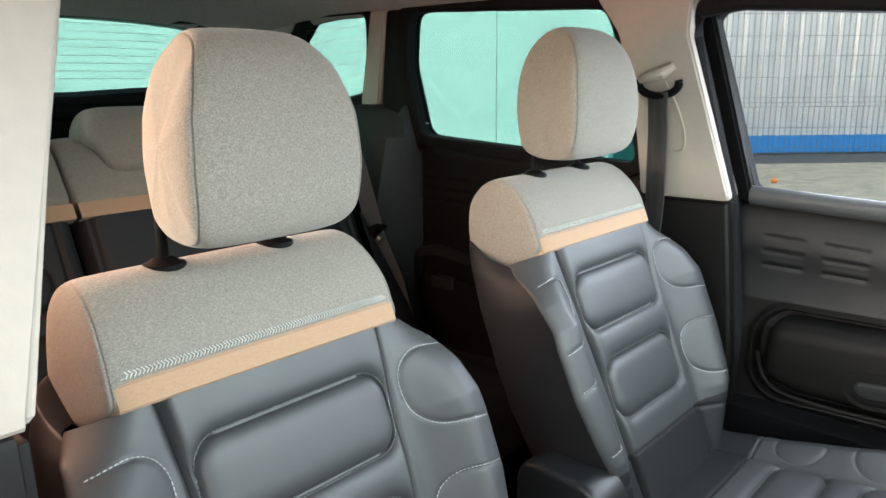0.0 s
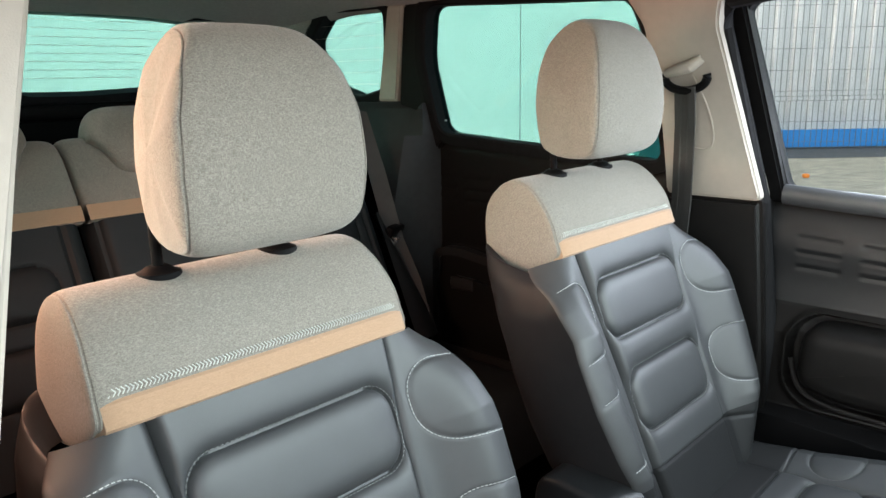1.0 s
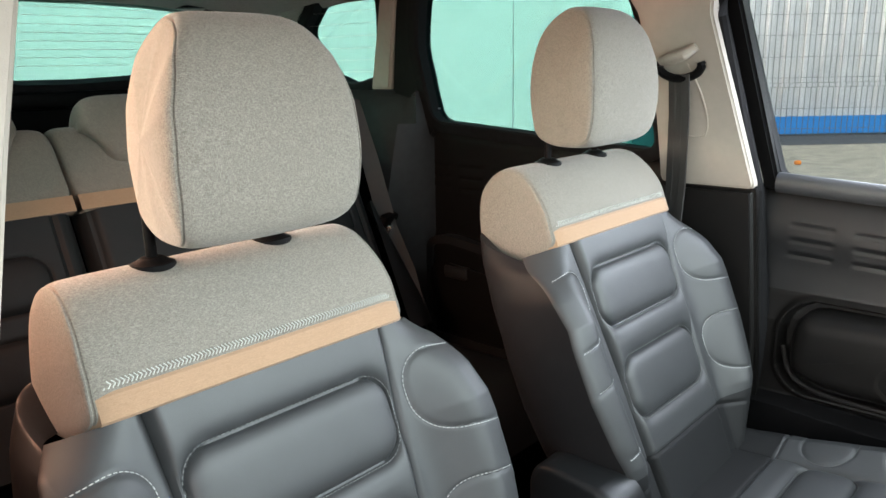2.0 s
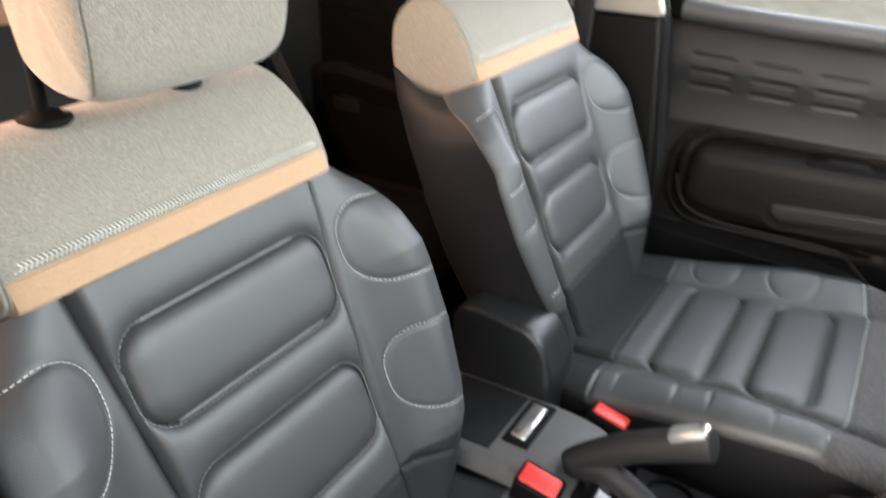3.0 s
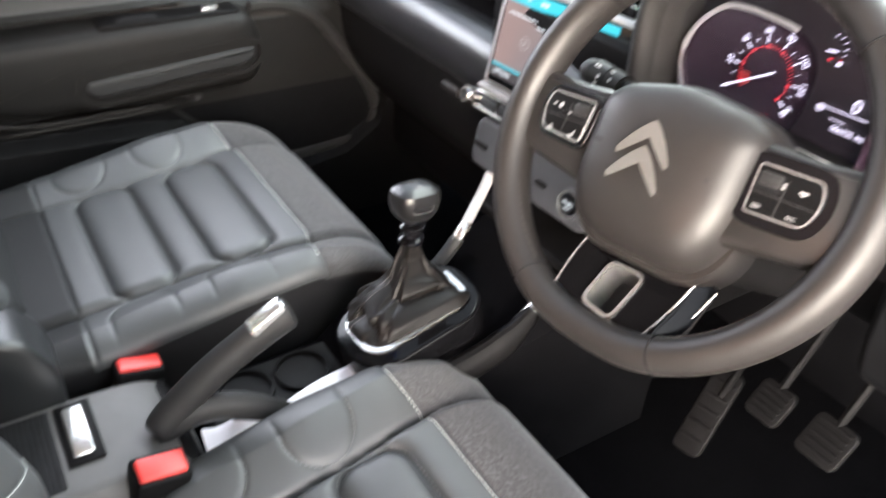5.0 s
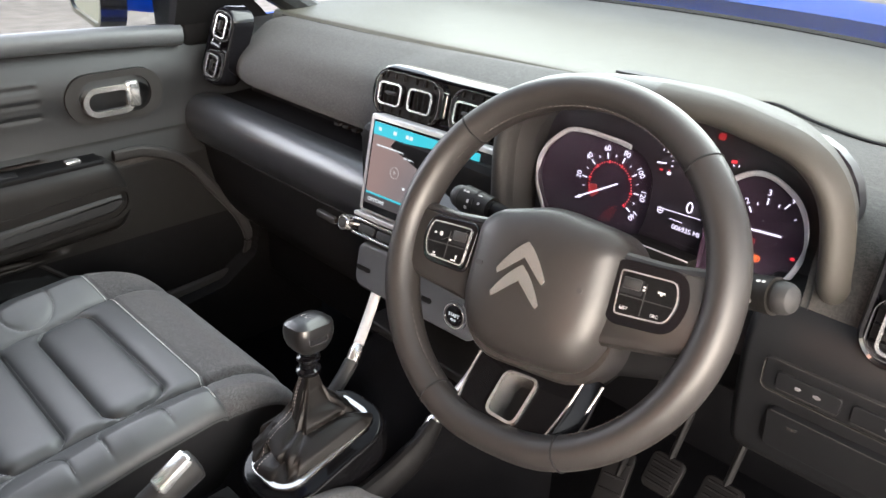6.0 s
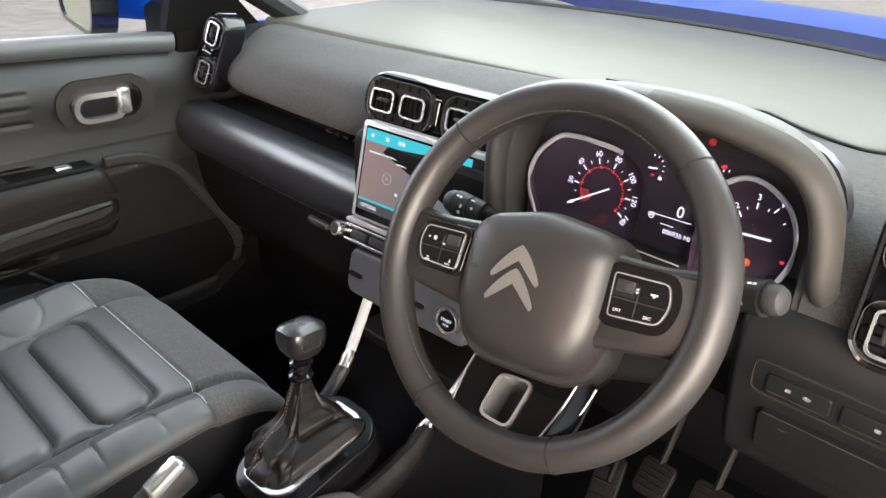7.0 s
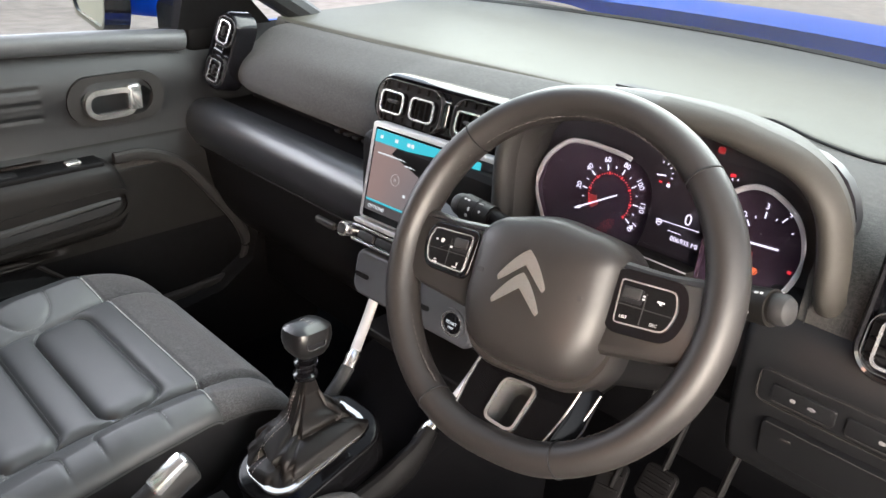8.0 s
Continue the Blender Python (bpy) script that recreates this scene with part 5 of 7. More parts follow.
for f in np.linspace(0.08, 1, 22):
    # leaves the band along its own slope and settles onto the foot
    ease = (1 - f) ** 2
    lift = np.stack([nrm_[:, 0] * 0.010, np.full(120, 0.05), nrm_[:, 1] * 0.010], 1)
    rows.append(last * (1 - f) + foot * f + lift * (f * ease * 2.2) * np.clip((foot[:, 1] - 0.60) / 0.1, 0.05, 1)[:, None])
HOOD = material("hood_shaded_plastic", (0.012, 0.0112, 0.0108), 0.5, var=0.1, bump=0.3, bump_scale=900)
inside = [np.stack([HC[0] + opening[:, 0] * k, np.full(120, y), HC[1] + opening[:, 1] * k], 1) for k, y in ((0.95, 0.614), (0.965, 0.590), (0.992, 0.570), (1.0, 0.566))]
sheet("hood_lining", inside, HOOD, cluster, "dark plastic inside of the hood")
rows = np.array(rows)
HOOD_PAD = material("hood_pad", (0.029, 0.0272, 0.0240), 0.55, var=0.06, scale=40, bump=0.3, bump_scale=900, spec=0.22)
# daylight and shade on the hood put into two tones, split at column 50
sheet("hood", rows[:, 50:], HOOD_PAD, cluster, "grey padded hood, right part toned paler as if daylit")
sheet("hood_flank", rows[:, :51], HOOD, cluster, "left part of the hood, its shade put in a darker tone")
part("back_panel", plate(outline(0.368, 0.245, 0.07), facing(0.366, 0.607, 1.060, 8), 0.02), material("dial_black", (0.010, 0.008, 0.011), 0.35, var=0.1), cluster, "black dial panel")
CM = facing(0.366, 0.602, 1.058, 8)
# violet stands for light reflected on the cover, put into the dial colour
DIAL = material("dial_face", (0.022, 0.014, 0.022), 0.22, var=0.25, scale=12)


def dial_well(line, name):
    """A dished dial with a silver rim along its lip."""
    lip = smooth_path(line, 70)
    mid_ = lip.mean(0)
    sheet(name, [[CM @ Vector((*(mid_ + (p - mid_) * k), z)) for p in lip] for k, z in ((1.0, 0.009), (0.99, 0.008), (0.965, 0.0015), (0.5, 0.0005), (0.02, 0.0005))], DIAL, cluster, "dark dished dial, violet reflection put into its colour", close=True)
    return lip


L1 = [(-0.148, -0.062), (-0.161, -0.035), (-0.175, -0.010), (-0.177, 0.014), (-0.1675, 0.040), (-0.1428, 0.0639), (-0.118, 0.0690), (-0.0951, 0.0690), (-0.0559, 0.0654), (-0.030, 0.050), (-0.020, 0.020), (-0.026, -0.030), (-0.060, -0.062)]
L2 = [(0.050, -0.045), (0.048, 0.020), (0.056, 0.052), (0.0719, 0.0690), (0.090, 0.0775), (0.1119, 0.0743), (0.1364, 0.0582), (0.1494, 0.0329), (0.1505, 0.0028), (0.137, -0.0277), (0.110, -0.046)]
l1, l2 = dial_well(L1, "dial_well"), dial_well(L2, "dial_well")
for lip, lo, hi in ((l1, 0, 47), (l2, 18, 68)):
    part("dial_rim", tube([CM @ Vector((x, y, 0.0095)) for x, y in lip[lo:hi]], 0.0015, 0.0030, 8), SILVER, cluster, "silver dial rim")

WHITE_LIT = glowing("lit_white", (0.88, 0.80, 1.0), 0.24)
RED_LIT = glowing("lit_red", (1.0, 0.03, 0.05), 0.16)
AMBER_LIT = glowing("lit_amber", (1.0, 0.16, 0.04), 0.22)
DIM_RED = glowing("lit_dim_red", (1.0, 0.03, 0.04), 0.045)


def lettering(text, size, m, mat_, parent, name="lettering", align='CENTER'):
    cu = bpy.data.curves.new("tmp", 'FONT')
    cu.body, cu.size, cu.align_x, cu.align_y, cu.extrude = text, size, align, 'CENTER', 0.0002
    ob = bpy.data.objects.new("tmp", cu)
    me = bpy.data.meshes.new_from_object(ob)
    bpy.data.objects.remove(ob)
    bpy.data.curves.remove(cu)
    bm = bmesh.new()
    bm.from_mesh(me)
    bpy.data.meshes.remove(me)
    bm.transform(m)
    return part(name, bm, mat_, parent, smooth=False)


def lit(w, h, x, y, deg=0.0, mat_=WHITE_LIT, name="tick", label=""):
    """A small lit bar on the instrument panel."""
    b = boxed((-w / 2, -h / 2, -0.0004), (w / 2, h / 2, 0.0004), 0)
    b.transform(CM @ Matrix.Translation((x, y, 0.0030)) @ Matrix.Rotation(radians(deg), 4, 'Z'))
    return part(name, b, mat_, cluster, label)


# speed dial
SX, SY = -0.0764, 0.0130
for k, text in enumerate(["0", "20", "40", "60", "80", "100", "120", "140"]):
    deg = 212 - 35 * k
    c_, s_ = math.cos(radians(deg)), math.sin(radians(deg))
    lit(0.0068, 0.0012, SX + c_ * 0.0355, SY + s_ * 0.0355, deg)
    if k < 7:
        a_ = radians(deg - 17.5)
        lit(0.0030, 0.0009, SX + math.cos(a_) * 0.0365, SY + math.sin(a_) * 0.0365, deg - 17.5)
    lettering(text, 0.0090, CM @ Matrix.Translation((SX + c_ * 0.0440, SY + s_ * 0.0440, 0.003)) @ Matrix.Rotation(radians(deg - 90), 4, 'Z'), WHITE_LIT, cluster, "figure")
for k in range(36):
    a_ = radians(208 - 244 * k / 35)
    lit(0.0034 if k % 5 == 0 else 0.0016, 0.0022 if k % 5 == 0 else 0.0011, SX + math.cos(a_) * 0.0285, SY + math.sin(a_) * 0.0285, math.degrees(a_), RED_LIT, "red_mark")
part("red_wedge", plate([(0.030 * math.cos(a) * k + SX, 0.030 * math.sin(a) * k + SY) for k, a in [(1.0, radians(q)) for q in (190, 200, 210, 222)] + [(0.62, radians(q)) for q in (222, 206, 190)]], CM @ Matrix.Translation((0, 0, 0.0022)), 0.001), DIM_RED, cluster, "dim red lit wedge")
lit(0.062, 0.0018, SX - 0.020 * math.cos(radians(31.7)), SY - 0.020 * math.sin(radians(31.7)), 31.7, name="needle", label="lit white needle")
# engine speed dial
for text, x, y, deg in (("2", 0.083, 0.0455, 33), ("3", 0.1025, 0.0600, 2), ("4", 0.1270, 0.0595, -32)):
    lettering(text, 0.0088, CM @ Matrix.Translation((x, y, 0.003)) @ Matrix.Rotation(radians(deg), 4, 'Z'), WHITE_LIT, cluster, "figure")
    lit(0.0066, 0.0012, x + 0.0090 * math.sin(radians(deg)), y - 0.0090 * math.cos(radians(deg)), deg + 90)
for x, y, deg in ((0.0935, 0.0460, 105), (0.1145, 0.0500, 75), (0.1330, 0.0415, 35)):
    lit(0.0026, 0.0010, x, y, deg)
lit(0.052, 0.0020, 0.0990, 0.0190, 4, name="needle", label="lit white needle")
# trip display between the dials
lit(0.052, 0.0007, 0.0140, 0.0094, 2.0, name="display_line")
for k in range(4):
    lit(0.0030, 0.0008, 0.0065 + 0.0042 * k, 0.0004, 2, name="dash")
lettering("006935 MI", 0.0078, CM @ Matrix.Translation((0.0265, -0.0072, 0.003)), WHITE_LIT, cluster)
lettering("0", 0.0180, CM @ Matrix.Translation((0.0250, 0.0185, 0.003)), WHITE_LIT, cluster)
o = outline(0.0072, 0.0072, 0.0035, 6)
part("limit_sign", hoop(o, grow(o, -0.0007), CM @ Matrix.Translation((-0.0080, 0.0062, 0.003)), 0.0006), WHITE_LIT, cluster, "lit round sign")
lit(0.0042, 0.0010, -0.0080, 0.0062)
# fuel and temperature scales
for cx, cy, sg in ((-0.0190, 0.0590, 1), (0.0640, 0.0640, -1)):
    for k in range(6):
        a_ = radians(95 - 26 * k) if sg > 0 else radians(85 + 26 * k)
        lit(0.0022, 0.0009, cx + 0.013 * math.cos(a_), cy + 0.013 * math.sin(a_), math.degrees(a_), WHITE_LIT if k < 5 else RED_LIT)
lit(0.011, 0.0016, -0.0190, 0.0575, 8, name="needle", label="lit white needle")
lit(0.004, 0.0035, -0.0080, 0.0485, 0, WHITE_LIT, "fuel_symbol")
lit(0.004, 0.0020, -0.0180, 0.0500, 0, RED_LIT, "red_mark")
lit(0.006, 0.0034, 0.0590, 0.0800, 10, RED_LIT, "warning_light", "lit red warning light")
for x, y, w, h, mat_, lab in ((0.0955, 0.0070, 0.012, 0.006, DIM_RED, "dim red warning light"), (0.1061, -0.0091, 0.0050, 0.0036, AMBER_LIT, "lit amber warning light"), (0.1413, 0.0027, 0.004, 0.003, RED_LIT, "lit red warning light"), (0.040, 0.1015, 0.008, 0.007, DIM_RED, "dim red warning light")):
    part("warning_light", plate(outline(w, h, min(w, h) * 0.35), CM @ Matrix.Translation((x, y, 0.003)), 0.001), mat_, cluster, lab)
o = outline(0.0100, 0.0072, 0.0034, 6)
part("warning_ring", hoop(o, grow(o, -0.0009), CM @ Matrix.Translation((0.1061, -0.0091, 0.003)), 0.0006), AMBER_LIT, cluster)
# lower lip of the panel
part("lower_lip", rings([[CM @ Vector((x, y, z)) for y, z in ((-0.030, 0.0), (-0.030, 0.030), (-0.070, 0.036), (-0.070, 0.0))] for x in (-0.030, 0.050)]), DOOR_PLASTIC, cluster, "black lower lip")
part("lip_trim", tube([CM @ Vector((x, -0.0300, 0.030)) for x in (-0.030, 0.0, 0.050)], 0.0009, n=6), SILVER, cluster, "thin silver line")
c = part("cover", plate(outline(0.345, 0.200, 0.07), facing(0.364, 0.580, 1.062, -4), 0.002), GLASS_COVER, cluster, "clear plastic cover")
c.visible_shadow = False

# ---- centre: vents, screen, switch bar, lower panel ----
def vent(name, w, h, m, per_unit, label):
    """Two air vent units in one gloss capsule, pinched between them."""
    v = thing(name, m.translation, label, "air vent", "air vents")
    body = outline(w, h, h * 0.46, 10)
    waist = [(x, y * (1 - 0.10 * math.exp(-(x / 0.010) ** 2))) for x, y in dense(body, 3)]
    part("housing", rings([[m @ Vector((x, y, z)) for x, y in (grow(waist, d) if d else waist)] for d, z in ((0.004, -0.050), (0.002, -0.012), (0.0, -0.004), (-0.003, 0.0), (-0.006, -0.001), (-0.0075, -0.006), (-0.0085, -0.012))]), GLOSS, v, "gloss black housing")
    unit = w / 2 - 0.006
    for sg in (-1, 1):
        cx = sg * (w / 4 + 0.001)
        um = m @ Matrix.Translation((cx, 0, 0))
        o = outline(unit - 0.018, h - 0.020, h * 0.26, 8)
        part("field", plate(o, um @ Matrix.Translation((0, 0, -0.006)), 0.004), RUBBER, v, "matt black grille field")
        part("unit_frame", hoop(grow(o, 0.0022), grow(o, 0.0012), um @ Matrix.Translation((0, 0, 0.0010)), 0.010), UNIT_TRIM, v, "dark silver unit frame")
        step = (unit - 0.020) / per_unit
        for k in range(per_unit):
            x = -(unit - 0.020) / 2 + step * (k + 0.5)
            dm = um @ Matrix.Translation((x, -0.001, 0.004))
            dw, dh = min(0.0455, step * 0.88), min(0.033, h * 0.46)
            d = outline(dw, dh, 0.0085, 7)
            part("duct_sleeve", hoop(d, grow(d, -0.0022), dm, 0.013), GLOSS, v)
            part("duct_frame", hoop(grow(d, 0.0004), grow(d, -0.0026), dm @ Matrix.Translation((0, 0, 0.0012)), 0.0026), DUCT, v, "silver duct frame")
            part("duct_back", plate(grow(d, -0.0020), dm @ Matrix.Translation((0, 0, -0.0105)), 0.002), RUBBER, v)
            for j in range(4):
                b = boxed((-0.0007, -dh / 2 + 0.002, -0.010), (0.0007, dh / 2 - 0.002, -0.003), 0)
                b.transform(dm @ Matrix.Translation((dw * (j - 1.5) * 0.21, 0, 0)))
                part("vane", b, BLACK, v)
            if k == 0:
                part("tab", boxed((-0.010, -0.0025, -0.004), (0.010, 0.0025, 0.003), 0.002, 2, m=dm @ Matrix.Translation((0.002, 0.002, 0))), GREY_PLASTIC, v, "grey direction tab")
            for j in range(3):
                for sy in (-1, 1):
                    b = boxed((-0.0016, -0.0045, -0.004), (0.0016, 0.0045, 0.002), 0.0007, 1)
                    b.transform(um @ Matrix.Translation((x + (j - 1) * step * 0.30, sy * (h / 2 - 0.0155), -0.003)))
                    part("nub", b, BLACK, v)
    wm = m @ Matrix.Translation((0, 0.001, -0.001))
    part("thumbwheel", rod(wm @ Vector((0, -h * 0.20, 0)), wm @ Vector((0, h * 0.20, 0)), 0.0065, n=24, r=0.001), GLOSS, v, "gloss ribbed thumbwheel")
    for j in range(7):
        y = (j - 3) * h * 0.055
        part("wheel_rib", boxed((-0.0050, -0.0008, 0.0052), (0.0050, 0.0008, 0.0074), 0, m=wm @ Matrix.Translation((0, y, 0))), DUCT if j in (0, 6) else GLOSS, v)
    return v


def dense(pts, n=12):
    q = np.array(list(pts) + [pts[0]], float)
    return [tuple(a + (b - a) * i / n) for a, b in zip(q, q[1:]) for i in range(n)]


UNIT_TRIM = material("dark_unit_trim", (0.10, 0.10, 0.105), 0.25, metal=0.6, var=0.05)
vent("centre_vent", 0.290, 0.080, facing(0.003, 0.612, 1.097, 14, 4), 2, "gloss black double air vent with silver duct frames")
vent("side_vent", 0.158, 0.062, facing(-0.664, 0.638, 1.066, 10, 15) @ Matrix.Rotation(radians(74), 4, 'Z'), 1, "upright gloss black side air vent")
vent("side_vent", 0.158, 0.066, facing(0.624, 0.556, 1.092, 8) @ Matrix.Rotation(radians(90), 4, 'Z'), 1, "upright gloss black side air vent")

SM = facing(0.010, 0.565, 1.0005, 12, 4)
screen = thing("touchscreen", SM.translation, "silver framed touchscreen showing a cyan menu", "screen")
part("frame", plate(outline(0.232, 0.148, 0.006), SM, 0.022, 0.003), SILVER, screen, "silver screen frame")
part("bezel", plate(outline(0.219, 0.136, 0.004), SM @ Matrix.Translation((0.003, -0.001, 0.002)), 0.004), GLOSS, screen, "gloss black bezel")
part("foot_trim", plate(outline(0.240, 0.007, 0.003), SM @ Matrix.Translation((-0.001, -0.0800, 0.004)), 0.02, 0.001), SILVER, screen, "silver strip under the screen")
LCD = lit_display()
CYAN = glowing("lit_cyan", (0.03, 0.50, 0.62), 0.15)
LINE = glowing("lit_line", (0.8, 0.85, 0.9), 0.14)
DIM_LINE = glowing("lit_dim_line", (0.8, 0.75, 0.75), 0.075)
DISP = SM @ Matrix.Translation((-0.005, 0.003, 0.0026)) @ Matrix.Diagonal((0.93, 0.95, 1, 1))
part("display", plate(outline(0.212, 0.128, 0.002), DISP, 0.001), LCD, screen, "lit brownish grey display")
part("menu_bar", plate([(-0.106, 0.045), (0.106, 0.045), (0.106, 0.064), (-0.106, 0.064)], DISP @ Matrix.Translation((0, 0, 0.0008)), 0.0006), CYAN, screen, "lit cyan bar")
part("status_bar", plate([(-0.106, -0.0485), (0.106, -0.0485), (0.106, -0.0455), (-0.106, -0.0455)], DISP @ Matrix.Translation((0, 0, 0.0008)), 0.0006), CYAN, screen, "lit cyan line")
part("foot_bar", plate([(-0.106, -0.064), (0.106, -0.064), (0.106, -0.0485), (-0.106, -0.0485)], DISP @ Matrix.Translation((0, 0, 0.0008)), 0.0006), glowing("lit_foot", (0.25, 0.22, 0.24), 0.035), screen, "dim grey foot bar")
for x, y, w, h in ((-0.052, 0.0285, 0.085, 0.0022), (0.040, 0.0285, 0.055, 0.0022), (-0.020, 0.0215, 0.030, 0.0022), (0.070, 0.0080, 0.042, 0.0026), (-0.092, 0.0520, 0.006, 0.0050), (-0.060, 0.0520, 0.007, 0.0055), (-0.034, 0.0520, 0.006, 0.0055), (-0.026, 0.0520, 0.006, 0.0055), (-0.026, -0.0250, 0.005, 0.0040)):
    for j in range(max(1, int(w / 0.009))):      # words too small to read
        ww = min(w, 0.0074)
        xx = x - w / 2 + 0.009 * j
        part("text_bar", plate([(xx, y), (xx + ww, y), (xx + ww, y + h), (xx, y + h)], DISP @ Matrix.Translation((0, 0, 0.0012)), 0.0005), LINE, screen)
lettering("OPTIONS", 0.0085, DISP @ Matrix.Translation((-0.080, -0.0565, 0.0016)), LINE, screen)
o = outline(0.018, 0.018, 0.0089, 8)
part("play_ring", hoop(o, grow(o, -0.0007), DISP @ Matrix.Translation((-0.050, -0.004, 0.001)), 0.0006), DIM_LINE, screen)
part("play_mark", plate([(-0.002, -0.003), (0.003, 0.0), (-0.002, 0.003)], DISP @ Matrix.Translation((-0.050, -0.004, 0.001)), 0.0004), DIM_LINE, screen)

stack = thing("radio_console", (0.0, 0.56, 0.86), "grey centre console face with silver switch bar and start button", "control unit")
part("body", join(boxed((-0.135, 0.565, 0.78), (0.165, 0.70, 1.055), 0.02)), BLACK, stack)
BM = facing(0.004, 0.553, 0.8955, 20, 4)
part("switch_bar", plate(outline(0.276, 0.026, 0.011), BM, 0.03, 0.005), GLOSS, stack, "gloss black switch bar")
for y_ in (0.0115, -0.0115):
    part("bar_trim", plate(outline(0.262, 0.0036, 0.0016), BM @ Matrix.Translation((0.006, y_, 0.0022)), 0.008, 0.0008), CHROME, stack, "silver trim strip")
for k in range(6):
    part("switch", plate(outline(0.034, 0.013, 0.003), BM @ Matrix.Translation((-0.094 + 0.039 * k, 0.0, 0.0035)), 0.006, 0.0015), DOOR_UPPER, stack, "black switch key")
kn = BM @ Matrix.Translation((-0.138, -0.001, 0))
part("volume_knob", rod(kn @ Vector((0, 0, -0.006)), kn @ Vector((0, 0, 0.013)), 0.0125, 0.0118, 28, 0.002), CHROME, stack, "silver volume knob")
part("knob_cap", rod(kn @ Vector((0, 0, 0.012)), kn @ Vector((0, 0, 0.0138)), 0.0085, n=24), GREY_PLASTIC, stack, "grey knob cap")
LM = facing(0.010, 0.548, 0.832, 10, 3)
part("lower_panel", plate(outline(0.252, 0.078, 0.020), LM, 0.06, 0.008), PANEL_GREY, stack, "blue grey lower panel")
part("button_row", plate(outline(0.10, 0.012, 0.003), LM @ Matrix.Translation((0.06, 0.046, 0.004)), 0.01), GLOSS, stack, "gloss black button row")
for x_, w_ in ((0.028, 0.034), (0.066, 0.030), (0.098, 0.026)):
    part("panel_key", plate(outline(w_, 0.009, 0.002), LM @ Matrix.Translation((x_, 0.0465, 0.0055)), 0.006, 0.001), DOOR_UPPER, stack, "black panel key")
part("key_line", plate(outline(0.060, 0.0030, 0.001), LM @ Matrix.Translation((0.045, 0.0545, 0.0045)), 0.004), CHROME, stack, "silver line over the keys")
lettering("MEN", 0.0045, LM @ Matrix.Translation((0.098, 0.0465, 0.0060)), KEY_PRINT, stack)
part("start_ring", hoop(outline(0.046, 0.046, 0.0229, 10), outline(0.038, 0.038, 0.0189, 10), LM @ Matrix.Translation((0.088, -0.006, 0.0035)), 0.008), PANEL_GREY, stack, "blue grey collar round the button")
sb = LM @ Matrix.Translation((0.088, -0.006, 0.001))
part("start_rim", hoop(outline(0.038, 0.038, 0.0189, 8), outline(0.0345, 0.0345, 0.0171, 8), sb @ Matrix.Translation((0, 0, 0.003)), 0.008), DUCT, stack, "silver button rim")
part("start_button", rod(sb @ Vector((0, 0, -0.006)), sb @ Vector((0, 0, 0.002)), 0.016, 0.0155, 28, 0.001), GLOSS, stack, "black start button")
lettering("START", 0.0068, sb @ Matrix.Translation((0, 0.001, 0.0026)), LINE, stack)
lettering("STOP", 0.0045, sb @ Matrix.Translation((0, -0.0065, 0.0026)), LINE, stack)
part("lower_slot", plate(outline(0.030, 0.008, 0.0035), LM @ Matrix.Translation((-0.105, -0.004, 0.0015)), 0.004), BLACK, stack)
part("lower_slot", plate(outline(0.022, 0.008, 0.0035), LM @ Matrix.Translation((0.030, -0.004, 0.0015)), 0.004), BLACK, stack)
part("tray", join(boxed((-0.12, 0.56, 0.70), (0.16, 0.75, 0.72), 0.006), boxed((-0.12, 0.73, 0.70), (0.16, 0.75, 0.80), 0.004)), BLACK, stack, "black storage tray")
# silver struts from the panel to the console
for sg, x0, x1 in ((-1, -0.094, -0.060), (1, 0.150, 0.128)):
    cut_ = 26 if sg < 0 else 30
    p = smooth_path([(x0, 0.575, 0.795), (x0 * 0.6 + x1 * 0.4, 0.535, 0.742), (x1, 0.482, 0.692), (x1 + 0.006, 0.435, 0.652)], 40)
    part("strut", tube(p[:cut_ - 5], 0.0090, 0.0065, 12), SILVER, stack, "silver strut")
    part("strut_neck", tube(p[cut_ - 6:cut_], 0.0100, 0.0080, 14, scale=[0.75, 0.95, 1.08, 1.05, 1.02, 1.0]), CHROME, stack, "silver strut neck")
    part("strut_foot", tube(p[cut_ - 1:], 0.0115, 0.0105, 14), GREY_PLASTIC if sg < 0 else DOOR_PLASTIC, stack, "dark strut foot")
rail = smooth_path([(0.130, 0.487, 0.690), (0.132, 0.455, 0.664), (0.128, 0.415, 0.640), (0.122, 0.36, 0.622), (0.118, 0.28, 0.612), (0.116, 0.18, 0.606)], 40)
part("side_rail", tube(rail, 0.016, 0.022, 16, scale=np.interp(np.linspace(0, 1, 40), [0, 0.12, 0.3, 1.0], [0.62, 0.8, 1.1, 1.15])), BLACK, stack, "black side rail of the console")

# ---- steering wheel ----
WM = facing(0.3555, 0.3970, 1.0640, 29, 2) @ Matrix.Rotation(radians(6.5), 4, "Z")   # turned a little to the left
wheel = thing("steering_wheel", WM.translation, "dark leather steering wheel with flattened foot and silver badge", "steering wheel")


def rim_line(n=180):
    P = []
    for k in range(n):
        a = 2 * math.pi * k / n
        x, y = 0.1705 * math.cos(a), 0.1705 * math.sin(a)
        y = -0.1690 + 0.003 * math.log(1 + math.exp((y + 0.1690) / 0.003)) if y < 0 else y
        P.append(Vector((x, y, 0)))
    return P


